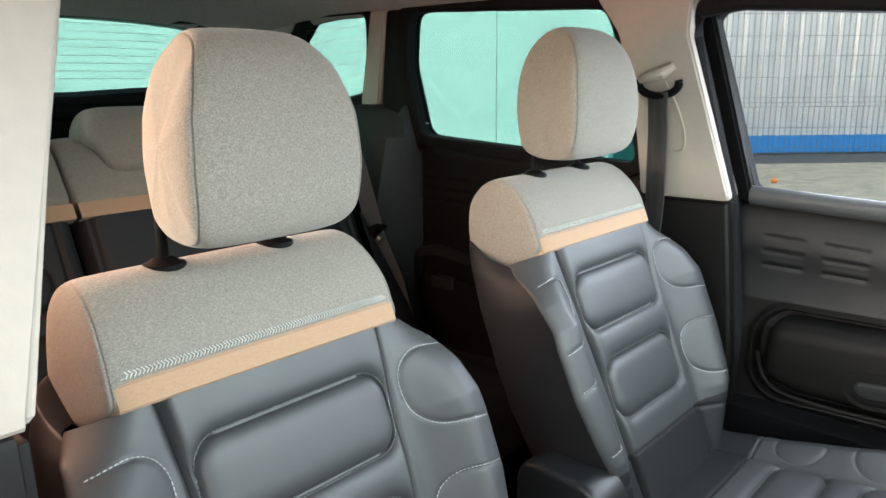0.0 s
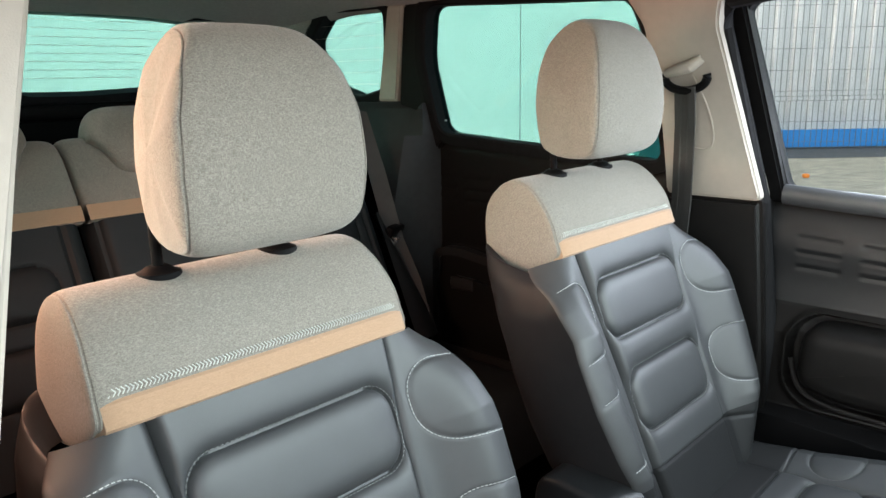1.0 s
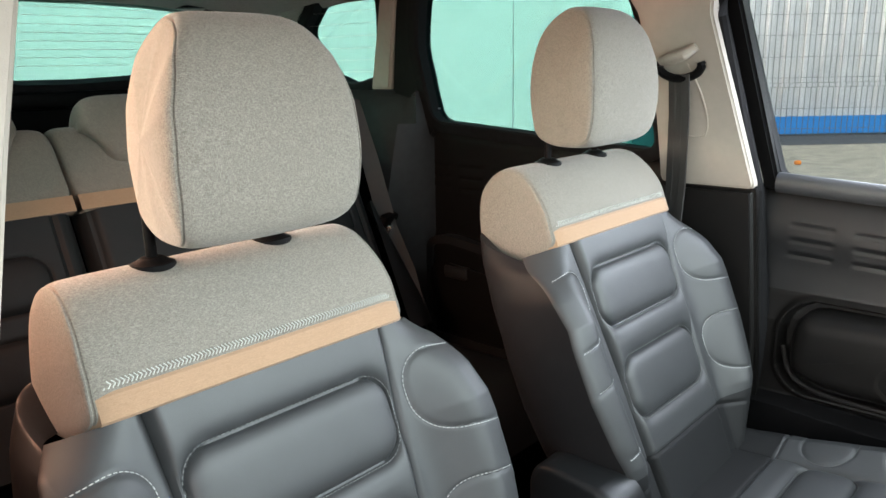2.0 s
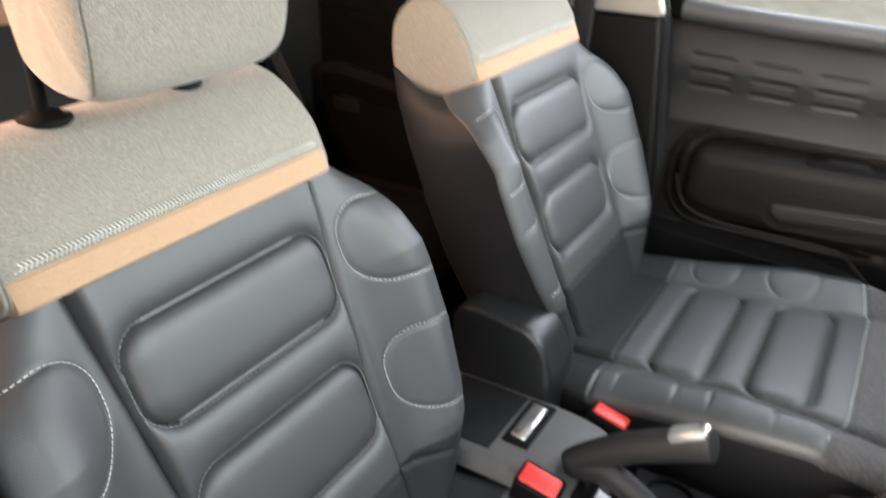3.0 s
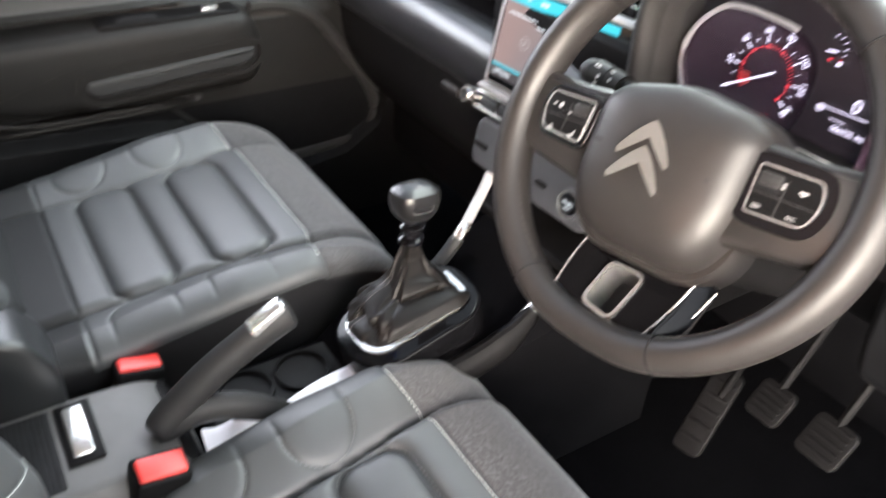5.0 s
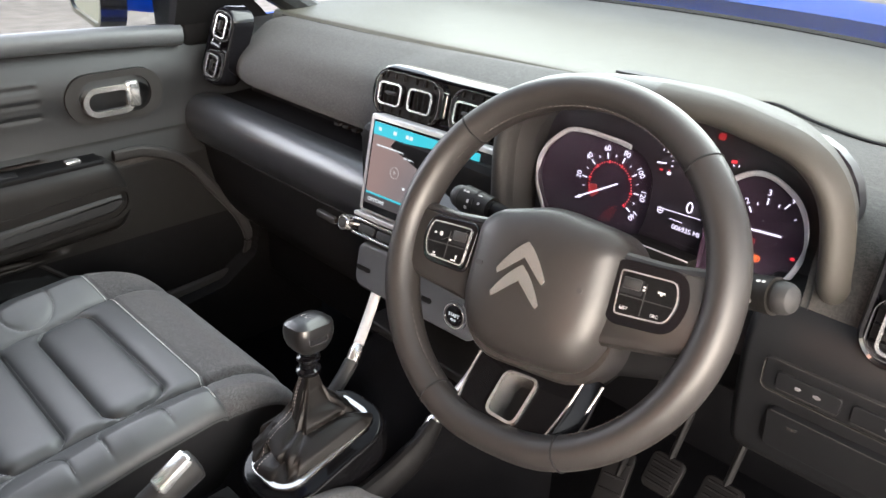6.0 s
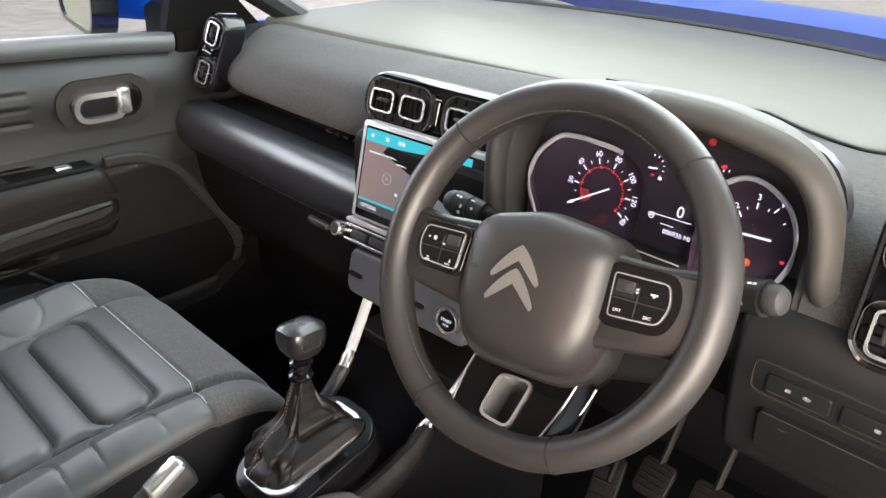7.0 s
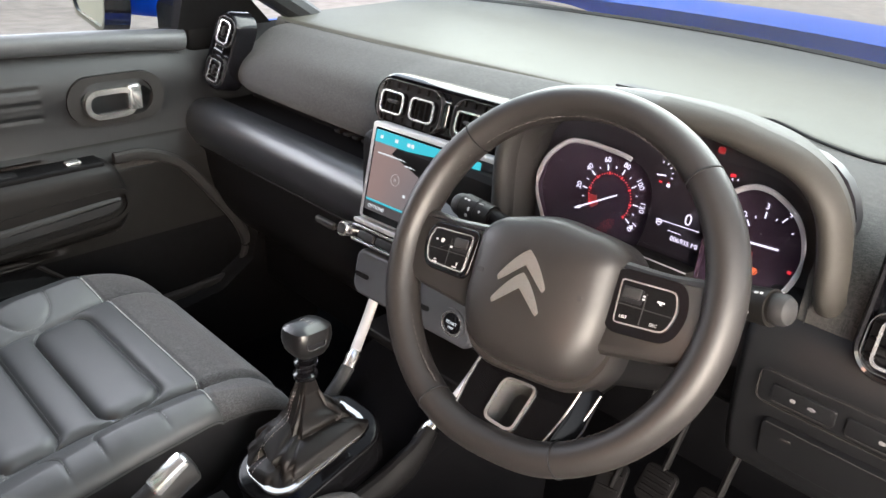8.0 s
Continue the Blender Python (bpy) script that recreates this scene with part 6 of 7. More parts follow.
R = []
line = rim_line()
for k, p in enumerate(line):
    d = (line[(k + 1) % len(line)] - line[k - 1]).normalized()
    out = Vector((d.y, -d.x, 0))
    swell = 1.0 + 0.10 * math.exp(-((abs(math.degrees(math.atan2(p.y, abs(p.x)))) - 18) / 22) ** 2)       # fuller where the thumbs rest
    R.append([WM @ (p + out * (0.0162 * swell * math.cos(a)) + Vector((0, 0, 0.0205 * math.sin(a)))) for a in np.linspace(0, 2 * math.pi, 40, endpoint=False)])
part("rim", rings(R, closed=True), WHEEL_LEATHER, wheel, "dark leather rim")
for deg in (137.5, 45, 243.5, 294):
    k = int(deg / 360 * len(line))
    p, d = line[k], (line[(k + 1) % len(line)] - line[k - 1]).normalized()
    out = Vector((d.y, -d.x, 0))
    loop = [WM @ (p + out * (0.0166 * math.cos(a)) + Vector((0, 0, 0.0209 * math.sin(a)))) for a in np.linspace(0, 2 * math.pi, 32, endpoint=False)]
    part("rim_seam", tube(loop, 0.0009, n=5, closed=True), RUBBER, wheel)
inner = np.array([WM @ (p * (1 - 0.0156 / p.length) + Vector((0, 0, 0.0075))) for p in line])
for lo, hi in ((48, 136), (139, 160), (200, 242), (296, 345)):
    k0, k1 = int(lo / 360 * len(line)), int(hi / 360 * len(line))
    part("rim_stitching", dashes([inner[k0:k1]], lambda L: L, 0.0042, 0.0068, 0.0007), WHEEL_THREAD, wheel, "dark grey stitching inside the rim")
# airbag pad
o = rounded_poly([(-0.074, 0.028), (-0.058, 0.043), (0.0, 0.056), (0.060, 0.047), (0.078, 0.032), (0.0785, -0.030), (0.074, -0.056), (0.060, -0.079), (0.036, -0.088), (-0.030, -0.089), (-0.058, -0.077), (-0.072, -0.046)], 0.018, 7)
lay = []
for s_, z in ((1.06, -0.045), (1.06, -0.012), (1.05, -0.002), (1.02, 0.006), (0.975, 0.014), (0.90, 0.021), (0.77, 0.026), (0.58, 0.0295), (0.36, 0.0315), (0.14, 0.0323), (0.02, 0.0325)):
    lay.append([WM @ Vector((x * s_, y * s_ - 0.006 * (1 - s_), z)) for x, y in o])
part("airbag_pad", rings(lay), WHEEL_LEATHER, wheel, "smooth grey airbag pad")
# seam where the pad's lower flank is joined to the hub
part("hub_cover", rings([[WM @ Vector((x * k, y * k + dy, z)) for x, y in outline(0.170, 0.150, 0.05, 8)] for k, dy, z in ((0.80, -0.03, -0.075), (1.0, -0.028, -0.050), (1.0, -0.026, -0.018), (0.97, -0.025, -0.012))]), WHEEL_LEATHER, wheel, "dark hub cover behind the pad")
# badge: two chevrons
def chevron(dy, rise, half, thick):
    """An arched chevron: its crest at dy, its feet thinned out."""
    top, bot = [], []
    for q in np.linspace(-1, 1, 25):
        drop = rise * (0.62 * abs(q) + 0.38 * abs(q) ** 2.2)
        top.append((half * q, dy - drop))
        bot.append((half * q * 0.985, dy - drop - thick * (1 - 0.85 * abs(q) ** 2.5)))
    return top + bot[::-1]


for dy, rise, half, thick in ((0.0165, 0.0300, 0.0250, 0.0112), (-0.0055, 0.0300, 0.0250, 0.0112)):
    o2 = chevron(dy, rise, half, thick)
    part("badge", plate(o2, WM @ Matrix.Translation((-0.002, 0, 0.0345)), 0.006, 0.0018), CHROME, wheel, "silver chevron badge")
for sg in (-1, 1):
    part("horn_mark", plate(outline(0.009, 0.0045, 0.002), WM @ Matrix.Translation((sg * 0.054, -0.012, 0.0275)) @ Matrix.Rotation(radians(sg * 10), 4, 'Y'), 0.001), GREY_PLASTIC, wheel, "grey horn symbol")
lettering("AIRBAG", 0.010, WM @ Matrix.Translation((-0.004, -0.056, 0.0285)) @ Matrix.Rotation(radians(6), 4, 'X'), GREY_PLASTIC, wheel)
# side spokes with key fields
for sg in (-1, 1):
    lay = []
    sp = rounded_poly([(sg * 0.050, 0.034), (sg * 0.120, 0.031), (sg * 0.164, 0.036), (sg * 0.166, -0.030), (sg * 0.146, -0.044), (sg * 0.060, -0.056)], 0.012, 6)
    for d, z in ((0.0, -0.024), (0.0, 0.000), (-0.003, 0.005), (-0.008, 0.0075)):
        lay.append([WM @ Vector((x, y, z)) for x, y in (grow(sp, d) if d else sp)])
    part("spoke", rings(lay), WHEEL_LEATHER, wheel, "dark grey leather spoke")
    kf = rounded_poly([(sg * 0.0755, 0.0235), (sg * 0.138, 0.0235), (sg * 0.145, -0.001), (sg * 0.136, -0.026), (sg * 0.0785, -0.029)], 0.012, 7)
    part("key_frame", plate(kf, WM @ Matrix.Translation((0, 0, 0.0105)), 0.008, 0.0025), GLOSS, wheel, "gloss black key frame")
    part("key_rim", hoop(grow(kf, -0.0062), grow(kf, -0.0076), WM @ Matrix.Translation((0, 0, 0.0122)), 0.004), DUCT, wheel, "silver key rim")
    part("keys", plate(grow(kf, -0.0078), WM @ Matrix.Translation((0, 0, 0.0118)), 0.003, 0.001), BLACK, wheel, "black rubber keys")
    cx = sg * 0.108
    part("key_gap", boxed((-0.026, -0.0005, 0), (0.026, 0.0005, 0.0006), 0, m=WM @ Matrix.Translation((cx, -0.005, 0.0118))), GREY_PLASTIC, wheel)
    part("key_gap", boxed((-0.0005, -0.014, 0), (0.0005, 0.014, 0.0006), 0, m=WM @ Matrix.Translation((cx, -0.005, 0.0118))), GREY_PLASTIC, wheel)
    rx_ = cx + (0.013 if sg < 0 else -0.013)
    part("roller_well", plate(outline(0.021, 0.014, 0.002), WM @ Matrix.Translation((rx_, 0.0045, 0.0122)), 0.002), RUBBER, wheel)
    part("roller", boxed((-0.0085, -0.0050, 0), (0.0085, 0.0050, 0.0045), 0.0015, 2, m=WM @ Matrix.Translation((rx_, 0.0045, 0.0105))), GREY_PLASTIC, wheel, "ribbed roller key")
for x, y, w, h in ((0.122, 0.0050, 0.0065, 0.0016), (0.122, 0.0036, 0.002, 0.002), (0.1065, 0.0062, 0.0022, 0.0016), (0.1065, 0.0036, 0.0022, 0.0016), (-0.119, 0.0048, 0.0036, 0.0044), (-0.1265, 0.0048, 0.0024, 0.002),
                   (-0.122, -0.0185, 0.0060, 0.0014), (-0.122, -0.0160, 0.0030, 0.0014), (-0.096, -0.0185, 0.0060, 0.0014), (-0.0935, -0.0150, 0.0012, 0.0034), (-0.106, 0.0005, 0.003, 0.002)):
    part("key_symbol", plate(outline(w, h, min(w, h) * 0.3), WM @ Matrix.Translation((x, y, 0.0126)), 0.0006), KEY_PRINT, wheel, "white key symbol")
lettering("LIST", 0.0042, WM @ Matrix.Translation((0.093, -0.0155, 0.0126)), KEY_PRINT, wheel)
lettering("SRC", 0.0042, WM @ Matrix.Translation((0.121, -0.0155, 0.0126)), KEY_PRINT, wheel)
# lower spoke: gloss field with a framed opening
def radial(pts, c, n=72):
    """An outline sampled by angle about c."""
    p = np.array(pts, float) - c
    ang = np.arctan2(p[:, 1], p[:, 0])
    o = np.argsort(ang)
    ang, r = ang[o], np.hypot(p[:, 0], p[:, 1])[o]
    t = np.linspace(-math.pi, math.pi, n, endpoint=False)
    q = np.interp(t, np.r_[ang - 2 * math.pi, ang, ang + 2 * math.pi], np.r_[r, r, r])
    return [(c[0] + k * math.cos(a), c[1] + k * math.sin(a)) for k, a in zip(q, t)]


LS = WM @ Matrix.Translation((0, -0.152, 0.002)) @ Matrix.Rotation(radians(-25), 4, 'X')       # leans back towards the hub
MID = np.array([-0.002, 0.027])
low = radial(dense(rounded_poly([(-0.056, 0.072), (-0.056, -0.004), (-0.040, -0.010), (0.040, -0.010), (0.052, -0.004), (0.062, 0.072)], 0.008, 4)), MID)
hole = radial(dense(rounded_poly([(-0.018, 0.050), (-0.0195, 0.004), (0.0165, 0.000), (0.0205, 0.051)], 0.010, 6)), MID)
SPOKE_BLACK = material("spoke_black", (0.003, 0.003, 0.0035), 0.10, var=0.1, spec=0.13)
part("lower_spoke", hoop(low, hole, LS, 0.016), SPOKE_BLACK, wheel, "gloss black lower spoke")
part("spoke_ring", hoop(grow(hole, 0.0006), grow(hole, -0.0024), LS @ Matrix.Translation((0, 0, 0.0030)), 0.034), CHROME, wheel, "satin chrome ring")
part("ring_floor", plate(hole, LS @ Matrix.Translation((0, 0, -0.032)), 0.004), BLACK, wheel)
for line_ in ([(0.060, 0.072), (0.056, 0.035), (0.047, -0.004)], [(-0.055, 0.072), (-0.056, 0.035), (-0.052, -0.002)]):
    part("spoke_trim", tube([LS @ Vector((x, y, 0.0006)) for x, y in smooth_path(line_, 16)], 0.0012, n=6), CHROME, wheel, "thin chrome edge")
part("spoke_edge", tube([LS @ Vector((x, y, -0.010)) for x, y in smooth_path([(0.074, 0.070), (0.069, 0.035), (0.059, -0.004)], 16)], 0.0011, n=6), CHROME, wheel, "thin chrome edge")
part("spoke_flank", rings([[LS @ Vector((x + dx, y, z)) for x, y in ((0.0, 0.074), (0.0, 0.035), (-0.008, -0.006))] for dx, z in ((0.0605, -0.001), (0.073, -0.011), (0.073, -0.016), (0.0605, -0.016))], closed=True, caps=False), SPOKE_BLACK, wheel, "gloss black flank")

column = thing("steering_column", (0.348, 0.55, 0.99), "black steering column cover with two stalks", "steering column")
part("cowl", rings([[(WM @ Matrix.Translation((0, -0.040, -z))) @ Vector((x, y, 0)) for x, y in outline(w, h, min(w, h) * 0.3, 6)] for z, w, h in ((0.035, 0.10, 0.11), (0.07, 0.12, 0.10), (0.16, 0.13, 0.10), (0.24, 0.14, 0.10))]), BLACK, column, "black column cowl")
for sg, tip_at in ((1, (0.564, 0.468, 1.090)), (-1, (0.132, 0.500, 1.041))):
    st = thing("stalk", (0.354 + sg * 0.06, 0.485, 1.05), "black column stalk with grey tip and white symbols", "stalk", "column stalks")
    a, b = Vector((0.354 + sg * 0.055, 0.500, 1.046 if sg > 0 else 1.038)), Vector(tip_at)
    d = (b - a).normalized()
    up_ = Vector((0, -0.55, 0.83)).cross(d).cross(d).normalized() * -1
    part("stem", rod(a, b - d * 0.052, 0.0085, 0.0120, 20), BLACK, st)
    part("barrel", rod(b - d * 0.070, b - d * 0.020, 0.0150, 0.0168, 28, 0.003), DOOR_PLASTIC, st, "black barrel")
    part("collar", rod(b - d * 0.047, b - d * 0.0455, 0.0165, n=28), RUBBER, st)
    tipm = Matrix.Translation(b - d * 0.020) @ d.to_track_quat("Z", "Y").to_matrix().to_4x4()
    part("tip", rings([[tipm @ Vector((r * math.cos(q), r * math.sin(q), z)) for q in np.linspace(0, 2 * math.pi, 28, endpoint=False)] for z, r in ((0, 0.0140), (0.002, 0.0145), (0.008, 0.0138), (0.012, 0.0115), (0.0145, 0.0070), (0.0152, 0.001))]), GREY_PLASTIC, st, "grey stalk tip")
    side = d.cross(up_)
    for along, q, w, h in ((0.034, 5, 0.004, 0.0024), (0.029, 5, 0.003, 0.0024), (0.040, -32, 0.0028, 0.0045), (0.038, -62, 0.004, 0.004), (0.052, 12, 0.006, 0.0012), (0.056, -25, 0.003, 0.003)):
        n_ = (up_ * math.cos(radians(q)) - side * math.sin(radians(q))) if sg > 0 else (up_ * math.cos(radians(q)) + side * math.sin(radians(q)))
        r_ = float(np.interp(along, (0.020, 0.070), (0.0168, 0.0150)))
        m_ = Matrix.Translation(b - d * along + n_ * r_) @ Matrix((d, n_.cross(d), n_)).transposed().to_4x4()
        part("mark", plate(outline(w, h, min(w, h) * 0.35), m_ @ Matrix.Translation((0, 0, 0.0004)), 0.0008), KEY_PRINT, st)
DIM_MARK = material("printed_mark", (0.13, 0.13, 0.135), 0.6)
keys = thing("switch_panel", (0.60, 0.58, 0.96), "black switch panel with two small keys", "switch panel")
KM = facing(0.612, 0.5475, 0.962, -4)
o = outline(0.176, 0.038, 0.008, 6)
part("panel_edge", hoop(grow(o, 0.0009), grow(o, -0.0004), KM @ Matrix.Translation((0, 0, 0.0016)), 0.006), TRIM_GREY, keys, "thin edge of the panel")
part("panel", plate(o, KM, 0.03, 0.002), LOW_PANEL, keys)
for x, w in ((-0.043, 0.062), (0.035, 0.076)):
    kk = outline(w, 0.020, 0.004, 5)
    part("key", plate(kk, KM @ Matrix.Translation((x, -0.002, 0.0026)), 0.006, 0.0012), LOW_PANEL, keys)
    part("key_edge", tube([KM @ Vector((x + q * w * 0.46, -0.0122, 0.0024)) for q in (-1, 0, 1)], 0.0006, n=5), TRIM_GREY, keys)
for x, w, h in ((-0.052, 0.0055, 0.0042), (-0.034, 0.0075, 0.0028), (-0.034, 0.004, 0.0045), (0.030, 0.006, 0.004)):
    part("symbol", plate(outline(w, h, min(w, h) * 0.4), KM @ Matrix.Translation((x, -0.002, 0.0030)), 0.0005), DIM_MARK, keys)
lid = thing("fuse_lid", (0.60, 0.57, 0.90), "black lid below the switch panel", "panel")
FL = facing(0.612, 0.5535, 0.900, -12)
o = outline(0.150, 0.052, 0.007, 6)
part("lid", plate(o, FL @ Matrix.Translation((0, 0, 0.003)), 0.02, 0.002), LOW_PANEL, lid)
part("lid_edge", tube([FL @ Vector((q * 0.070, 0.0262, 0.0032)) for q in (-1, 0, 1)], 0.0006, n=5), TRIM_GREY, lid)
part("mark", plate(outline(0.010, 0.004, 0.001), FL @ Matrix.Translation((-0.048, 0.012, 0.0036)), 0.0005), TRIM_GREY, lid)

# windscreen and bonnet
screen_w = thing("windscreen", (0, 1.0, 1.1), "clear windscreen", "window", kind="structure")
Vv, U = np.meshgrid(np.linspace(0, 1, 12), np.linspace(-1, 1, 30), indexing="ij")
ws = sheet("pane", np.stack([U * (0.70 - 0.08 * Vv), 1.47 - 1.30 * Vv - 0.20 * U ** 2 * (1 - 0.4 * Vv), 1.125 + 0.385 * Vv], -1), GLASS_CLEAR, screen_w)
ws.visible_shadow = False
part("header_rail", tube([(x, 0.185 - 0.10 * (x / 0.62) ** 2, 1.515) for x in np.linspace(-0.62, 0.62, 12)], 0.035, 0.03, 8), LINING, screen_w)
part("dark_band", tube([(x, 1.475 - 0.20 * (x / 0.70) ** 2, 1.122) for x in np.linspace(-0.70, 0.70, 24)], 0.025, 0.012, 8), RUBBER, screen_w, "black glass edge")
bonnet = thing("bonnet", (0, 2.0, 0.9), "blue painted car bonnet", "bonnet")
Vv, U = np.meshgrid(np.linspace(0, 1, 30), np.linspace(-1, 1, 50), indexing="ij")
sheet("panel", np.stack([U * (0.74 - 0.06 * Vv), 1.54 + 0.85 * Vv - 0.18 * U ** 2, 1.152 + 0.008 * Vv - 0.19 * Vv ** 3 - 0.05 * np.abs(U) ** 5 + 0.012 * np.exp(-((np.abs(U) - 0.62) / 0.08) ** 2)], -1), BLUE_PAINT, bonnet)
part("nose", boxed((-0.80, 1.5, 0.30), (0.80, 2.36, 0.93), 0.1, 4), BLUE_PAINT, bonnet)


# ---- centre console ----
console = thing("centre_console", (0.02, 0.1, 0.36), "black plastic centre console with storage box", "console", kind="structure")
part("tunnel", rings([[Vector((0.022 + sx * w, y, z)) for sx, z in ((-1, 0.36), (-1, zt - 0.02), (-0.85, zt), (0.85, zt), (1, zt - 0.02), (1, 0.36))]
                      for y, w, zt in ((-0.22, 0.10, 0.50), (0.02, 0.10, 0.50), (0.05, 0.09, 0.595), (0.24, 0.09, 0.600), (0.30, 0.10, 0.640), (0.46, 0.115, 0.655), (0.56, 0.135, 0.70), (0.75, 0.14, 0.70))]), CARPET, console)
part("storage_box", boxed((-0.055, -0.24, 0.40), (0.115, 0.03, 0.640), 0.022, 4), BLACK, console, "black storage box")
LID = material("lid_plastic", (0.070, 0.069, 0.068), 0.5, bump=0.3, bump_scale=900, spec=0.4)
lidp = smooth_path([(-0.240, 0.652), (-0.10, 0.655), (-0.02, 0.650), (0.015, 0.636), (0.034, 0.605), (0.040, 0.560)], 40)
sheet("box_lid", [[(x + (0.0 if abs(q) < 0.9 else 0), y, z - 0.020 * max(0.0, abs(q) - 0.80) ** 2 / 0.04) for y, z in lidp] for q, x in ((v, 0.030 + 0.088 * v) for v in np.linspace(-1, 1, 30))], LID, console, "grey rounded box lid")
part("lid_side", boxed((-0.056, -0.236, 0.560), (0.116, 0.026, 0.6325), 0.006), BLACK, console)
part("lid_insert", boxed((-0.040, -0.225, 0.648), (0.092, -0.110, 0.6558), 0.004, 2), RUBBER, console, "dark ribbed lid insert")
for k in range(18):
    part("insert_rib", boxed((-0.036, -0.221 + 0.006 * k, 0.6552), (0.088, -0.2185 + 0.006 * k, 0.6566), 0.0005, 1), RUBBER, console)
part("button_frame", boxed((-0.036, -0.106, 0.6535), (0.064, -0.066, 0.6585), 0.005, 3), BLACK, console)
part("lid_button", boxed((-0.026, -0.099, 0.6560), (0.054, -0.075, 0.6625), 0.005, 4), CHROME, console, "chrome lid button")
FM = pose(0.037, 0.338, 0.683, 13, 0, 2)
fr = outline(0.088, 0.160, 0.030, 16)
part("gear_surround", plate(grow(fr, 0.022), FM @ Matrix.Translation((0.004, 0, 0)), 0.07, 0.006), SPOKE_BLACK, console, "gloss black gear surround")
part("gear_frame", hoop(grow(fr, 0.0035), grow(fr, -0.0035), FM @ Matrix.Translation((0, 0, 0.005)), 0.010), CHROME, console, "chrome frame round the gaiter")
part("cup_well", boxed((-0.045, 0.06, 0.596), (0.045, 0.255, 0.604), 0.004), RUBBER, console)
o = outline(0.075, 0.075, 0.037, 8)
for y in (0.115, 0.195):
    part("cup_ring", hoop(o, grow(o, -0.004), pose(0.0, y, 0.612), 0.012), BLACK, console, "black cup holder ring")

lever = thing("gear_lever", (0.03, 0.34, 0.68), "black gear lever with creased leather gaiter", "gear lever")
noise.seed_set(4)
R = []
N = 144
base = smooth_path(outline(0.083, 0.152, 0.029, 6), N, closed=True)
NECK = Vector((0.004, 0.362, 0.772))          # foot of the lever's collar
for i in range(64):
    t = i / 63
    s_ = float(np.interp(t, [0, 0.06, 0.16, 0.28, 0.40, 0.52, 0.66, 0.82, 1.0], [1.0, 1.07, 1.10, 1.02, 0.84, 0.60, 0.40, 0.28, 0.20]))
    slump = math.sin(math.pi * min(1, t * 1.15)) ** 0.8
    axis = FM @ Vector((0, 0, 0.003))
    axis = axis.lerp(NECK, min(1.0, t * 1.25) ** 1.1)
    axis.z = (FM @ Vector((0, 0, 0.003))).z * (1 - t ** 1.25) + NECK.z * t ** 1.25
    ring = []
    for j, (x, y) in enumerate(base):
        a = 2 * math.pi * j / N
        d = Vector((math.cos(a) * 1.5, math.sin(a) * 1.5, t * 3.0))
        # sagging folds that run round the boot, deeper low down
        fold = 1.6 * abs(math.sin(7.0 * t + 1.2 * math.sin(a + 0.5) + 1.6 * noise.noise(d * 0.8))) - 1.0
        f = 0.17 * fold * (1 - 0.5 * t) + 0.26 * noise.noise(d * 1.3) + 0.11 * (0.12 - abs(noise.noise(Vector((math.cos(a) * 2.1, math.sin(a) * 2.1, t * 1.4 + 5))))) * 3
        crease = abs(noise.noise(Vector((math.cos(a) * 1.3 + 3, math.sin(a) * 1.3, t * 6.5 + 0.6 * math.sin(a)))))
        f = f + 0.34 * (0.20 - min(crease, 0.34)) * (1 - 0.6 * t)
        k = s_ * (1 + f * slump)
        wide = 1 + 0.22 * t
        slope = Vector((0, 0, math.tan(radians(13)) * y * k * (1 - t)))
        sag = -0.010 * slump * (0.5 + 0.8 * noise.noise(d * 1.4)) + 0.004 * fold * slump
        ring.append(axis + Vector((x * k * wide, y * k * (1 - 0.40 * t), sag)) + slope)
    R.append(ring)
part("gaiter", rings(R), material("gaiter_leather", (0.0048, 0.0040, 0.0037), 0.42, var=0.2, scale=60, bump=0.35, bump_scale=600, spec=0.22), lever, "creased brown black leather gaiter")
for col in (int(N * 0.70), int(N * 0.725)):
    line = np.array([R[i][col] + (R[i][col] - Vector((0.02, 0.35, R[i][col].z))).normalized() * 0.0007 for i in range(2, 62)])
    part("gaiter_stitching", dashes([line], lambda L: L, 0.0026, 0.0050, 0.0004), material("gaiter_thread", (0.22, 0.20, 0.19), 0.8), lever, "pale gaiter seam thread")
K = pose(0.012, 0.360, 0.840, -4, -3, 4)
part("stem", rod((0.004, 0.362, 0.765), (0.009, 0.360, 0.83), 0.0095, n=18), BLACK, lever)
for z, r in ((0.776, 0.0175), (0.786, 0.0125), (0.797, 0.0165), (0.808, 0.0120)):
    cx_ = float(np.interp(z, (0.765, 0.83), (0.004, 0.009)))
    ringp = [[Vector((cx_ + q_ * math.cos(a), 0.361 + q_ * math.sin(a), z + dz)) for a in np.linspace(0, 2 * math.pi, 28, endpoint=False)] for dz, q_ in ((-0.0055, r * 0.72), (-0.003, r * 0.96), (0, r), (0.003, r * 0.96), (0.0055, r * 0.72))]
    part("collar_ring", rings(ringp), GLOSS, lever, "black collar ring")
R = []
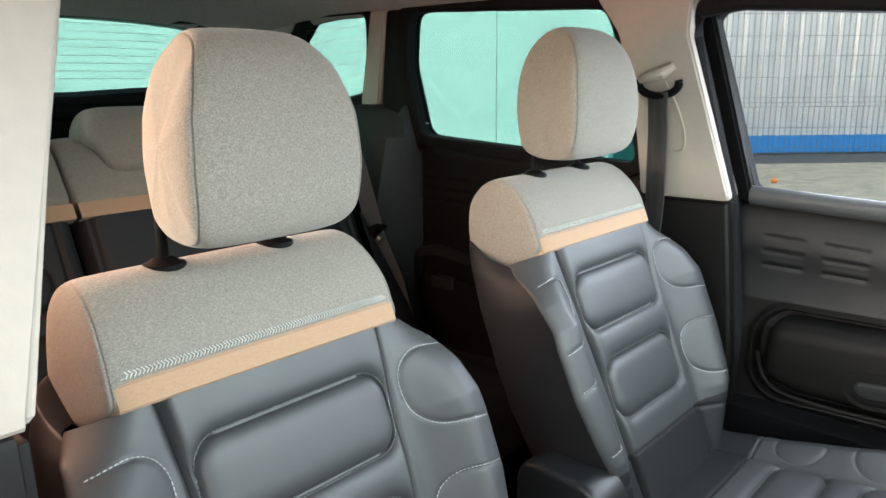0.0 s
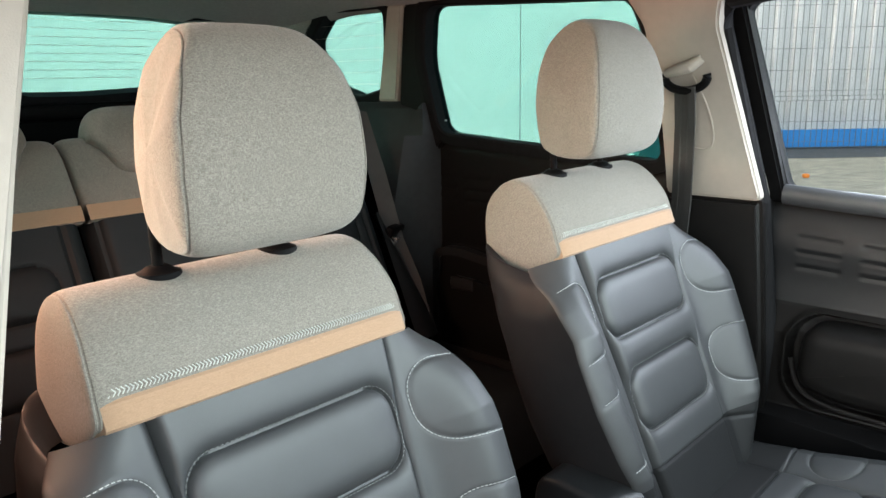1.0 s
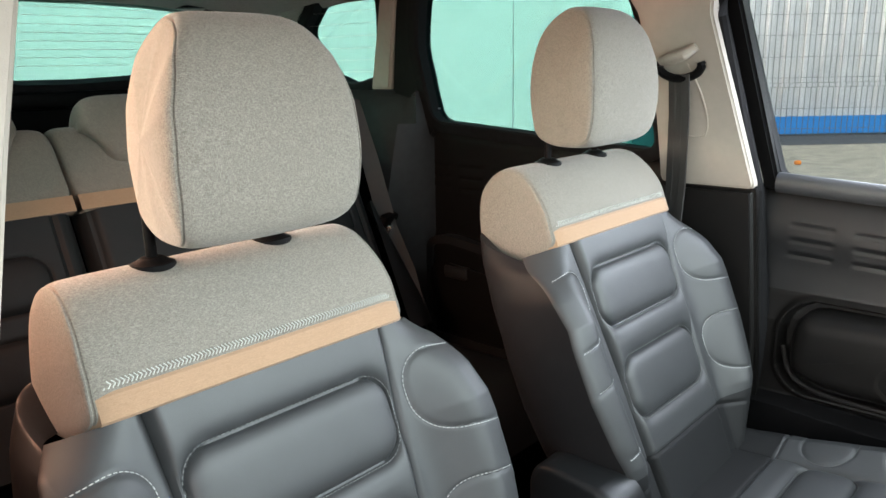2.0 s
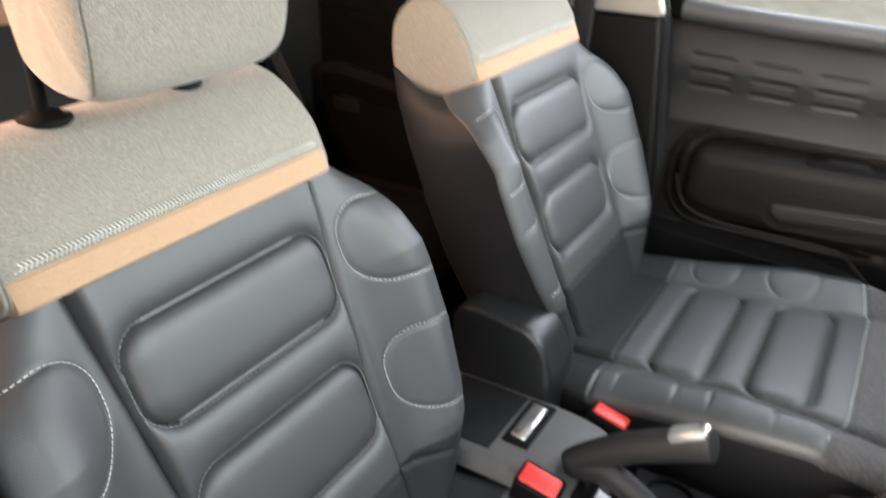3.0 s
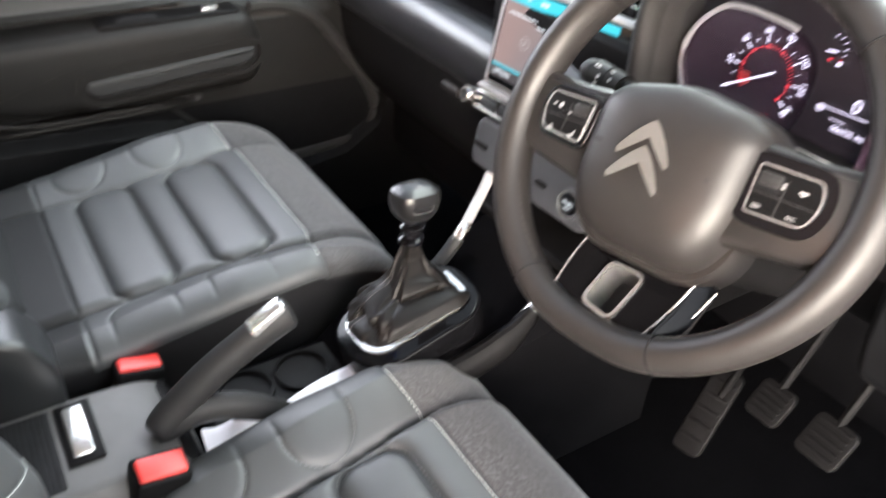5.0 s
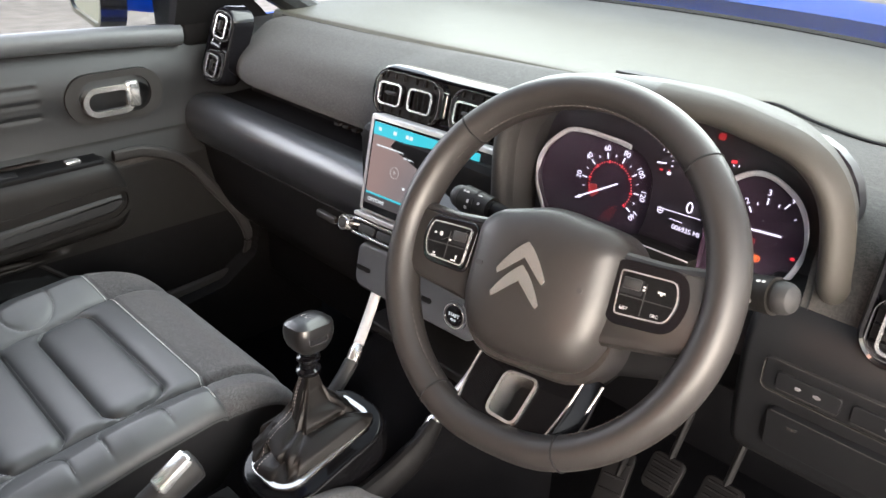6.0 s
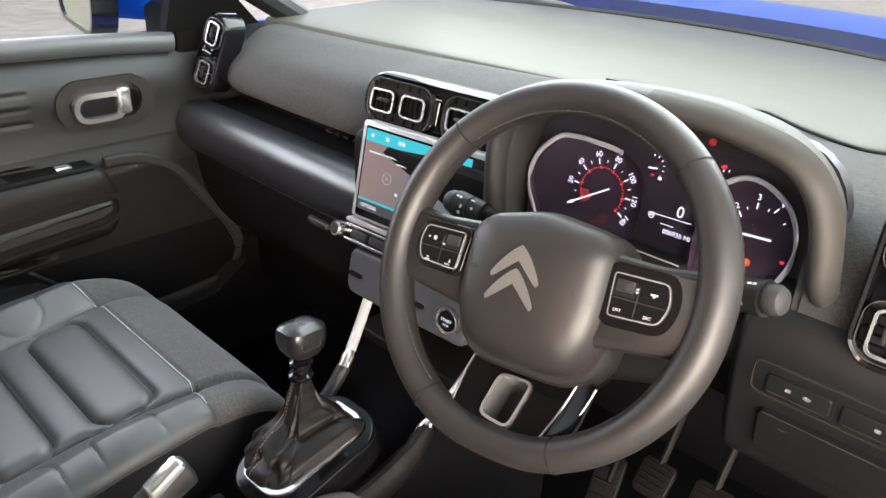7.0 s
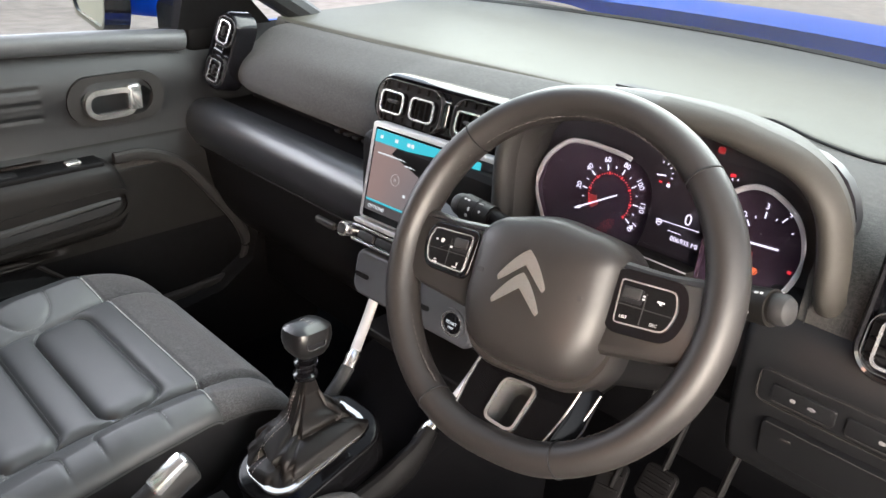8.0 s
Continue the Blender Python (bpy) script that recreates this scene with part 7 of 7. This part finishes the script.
for z, w, d, dy in ((-0.026, 0.013, 0.015, 0.001), (-0.0225, 0.0185, 0.021, 0.001), (-0.013, 0.0235, 0.0275, 0.0), (-0.004, 0.0250, 0.0305, 0), (0.004, 0.0256, 0.0318, 0), (0.011, 0.0250, 0.0314, 0), (0.0165, 0.0235, 0.0300, 0), (0.0205, 0.0185, 0.0240, 0), (0.0228, 0.011, 0.0145, 0), (0.0234, 0.003, 0.004, 0)):
    R.append([K @ Vector((x, y + dy, z)) for x, y in outline(2 * w, 2 * d, min(w, d) * 0.70, 6)])
part("knob", rings(R), material("knob_leather", (0.009, 0.009, 0.0095), 0.30, var=0.15, scale=80, bump=0.12, bump_scale=900, spec=0.5), lever, "black gear knob")
part("knob_badge", plate(outline(0.030, 0.017, 0.004), K @ pose(0.0252, -0.004, 0.0035, 82, 0, 90), 0.006, 0.0015), GLOSS, lever, "gloss black inlay")
part("badge_rim", hoop(outline(0.032, 0.019, 0.005), outline(0.030, 0.017, 0.004), K @ pose(0.0255, -0.004, 0.0035, 82, 0, 90), 0.006), UNIT_TRIM, lever, "thin silver inlay rim")
for dx, dy, w, h in ((-0.008, 0, 0.0008, 0.010), (0.0, 0, 0.0008, 0.010), (0.008, 0, 0.0008, 0.010), (0, 0, 0.0165, 0.0008)):
    part("shift_mark", boxed((-w / 2, -h / 2, 0), (w / 2, h / 2, 0.0006), 0, m=K @ Matrix.Translation((dx, dy, 0.0232))), DIM_MARK, lever, "grey gate lines")

brake = thing("handbrake", (0.055, 0.02, 0.60), "grey handbrake lever with silver button", "handbrake")
p = smooth_path([(0.054, -0.006, 0.652), (0.053, 0.012, 0.672), (0.055, 0.06, 0.712), (0.058, 0.11, 0.744), (0.061, 0.150, 0.766), (0.062, 0.164, 0.772)], 30)
part("grip", tube(p, 0.0185, 0.021, 18, scale=[0.75, 0.95] + [1.0] * 24 + [0.98, 0.91, 0.74, 0.34]), GREY_PLASTIC, brake, "dark grey grip")
p = smooth_path([(0.054, -0.008, 0.650), (0.060, 0.04, 0.668), (0.066, 0.09, 0.655), (0.070, 0.14, 0.615), (0.070, 0.17, 0.575)], 26)
part("arm", tube(p, 0.015, 0.019, 14), GREY_PLASTIC, brake, "grey lever arm")
part("release_button", boxed((0.048, 0.108, 0.764), (0.074, 0.158, 0.782), 0.006, 3, pose(0, 0, 0, 28, 0, 0)), CHROME, brake, "silver release button")

for name, x, y, z, ry in (("driver", 0.120, -0.022, 0.665, 8), ("passenger", -0.075, 0.002, 0.642, -8)):
    bk = thing("belt_buckle", (x, y, 0.50), "black belt buckle with a red release button", "belt buckle", "belt buckles")
    m = pose(x, y, z, -12, ry, 0)
    b = boxed((-0.021, -0.030, -0.075), (0.021, 0.030, 0.006), 0.006, 3)
    b.transform(m)
    part("body", b, BLACK, bk)
    b = boxed((-0.014, -0.026, 0.0), (0.016, 0.026, 0.010), 0.004, 3)
    b.transform(m)
    part("button", b, RED, bk, "red release button")
    part("stay", rod(m @ Vector((0, 0, -0.07)), m @ Vector((0, 0, -0.16)), 0.012, n=12), BLACK, bk)

papers = thing("papers", (0.09, 0.12, 0.585), "loose white paper sheets beside the handbrake", "paper")
for k, (x0, x1, y0, y1, dz, rz) in enumerate(((0.062, 0.122, 0.035, 0.105, 0.040, -6), (0.050, 0.098, 0.09, 0.275, 0.030, 10))):
    m = pose((x0 + x1) / 2, (y0 + y1) / 2, 0.588 + dz, 4, 12, rz)
    Vv, U = np.meshgrid(np.linspace(-1, 1, 14), np.linspace(-1, 1, 8), indexing="ij")
    P = np.array([[list(m @ Vector((u * (x1 - x0) / 2, v * (y1 - y0) / 2, 0.006 * math.sin(3 * v + k) + 0.004 * u * v))) for u in U[0]] for v in Vv[:, 0]])
    s = sheet("paper_sheet", P, PAPER, papers)
    mo = s.modifiers.new("thick", 'SOLIDIFY')
    mo.thickness = 0.0006

pedals = thing("pedals", (0.35, 0.85, 0.45), "black ribbed foot pedals", "pedals")
for x, y, z, w, h, turn in ((0.270, 0.76, 0.474, 0.048, 0.150, 12), (0.354, 0.76, 0.572, 0.055, 0.060, 0), (0.443, 0.76, 0.578, 0.062, 0.066, 0)):
    m = facing(x, y, z, 42, turn)
    pd = part("pedal", plate(outline(w, h, 0.012), m, 0.01, 0.003), BLACK, pedals, "black rubber pedal")
    for k in range(5):
        part("tread_rib", boxed((-w * 0.38, -0.002, 0), (w * 0.38, 0.002, 0.004), 0.001, 1, m @ Matrix.Translation((0, (k - 2) * h / 6, 0))), BLACK, pd)
    part("pedal_arm", rod((x, y + 0.012, z), (x, y + 0.13, z + 0.2), 0.006, n=8), BLACK, pedals)
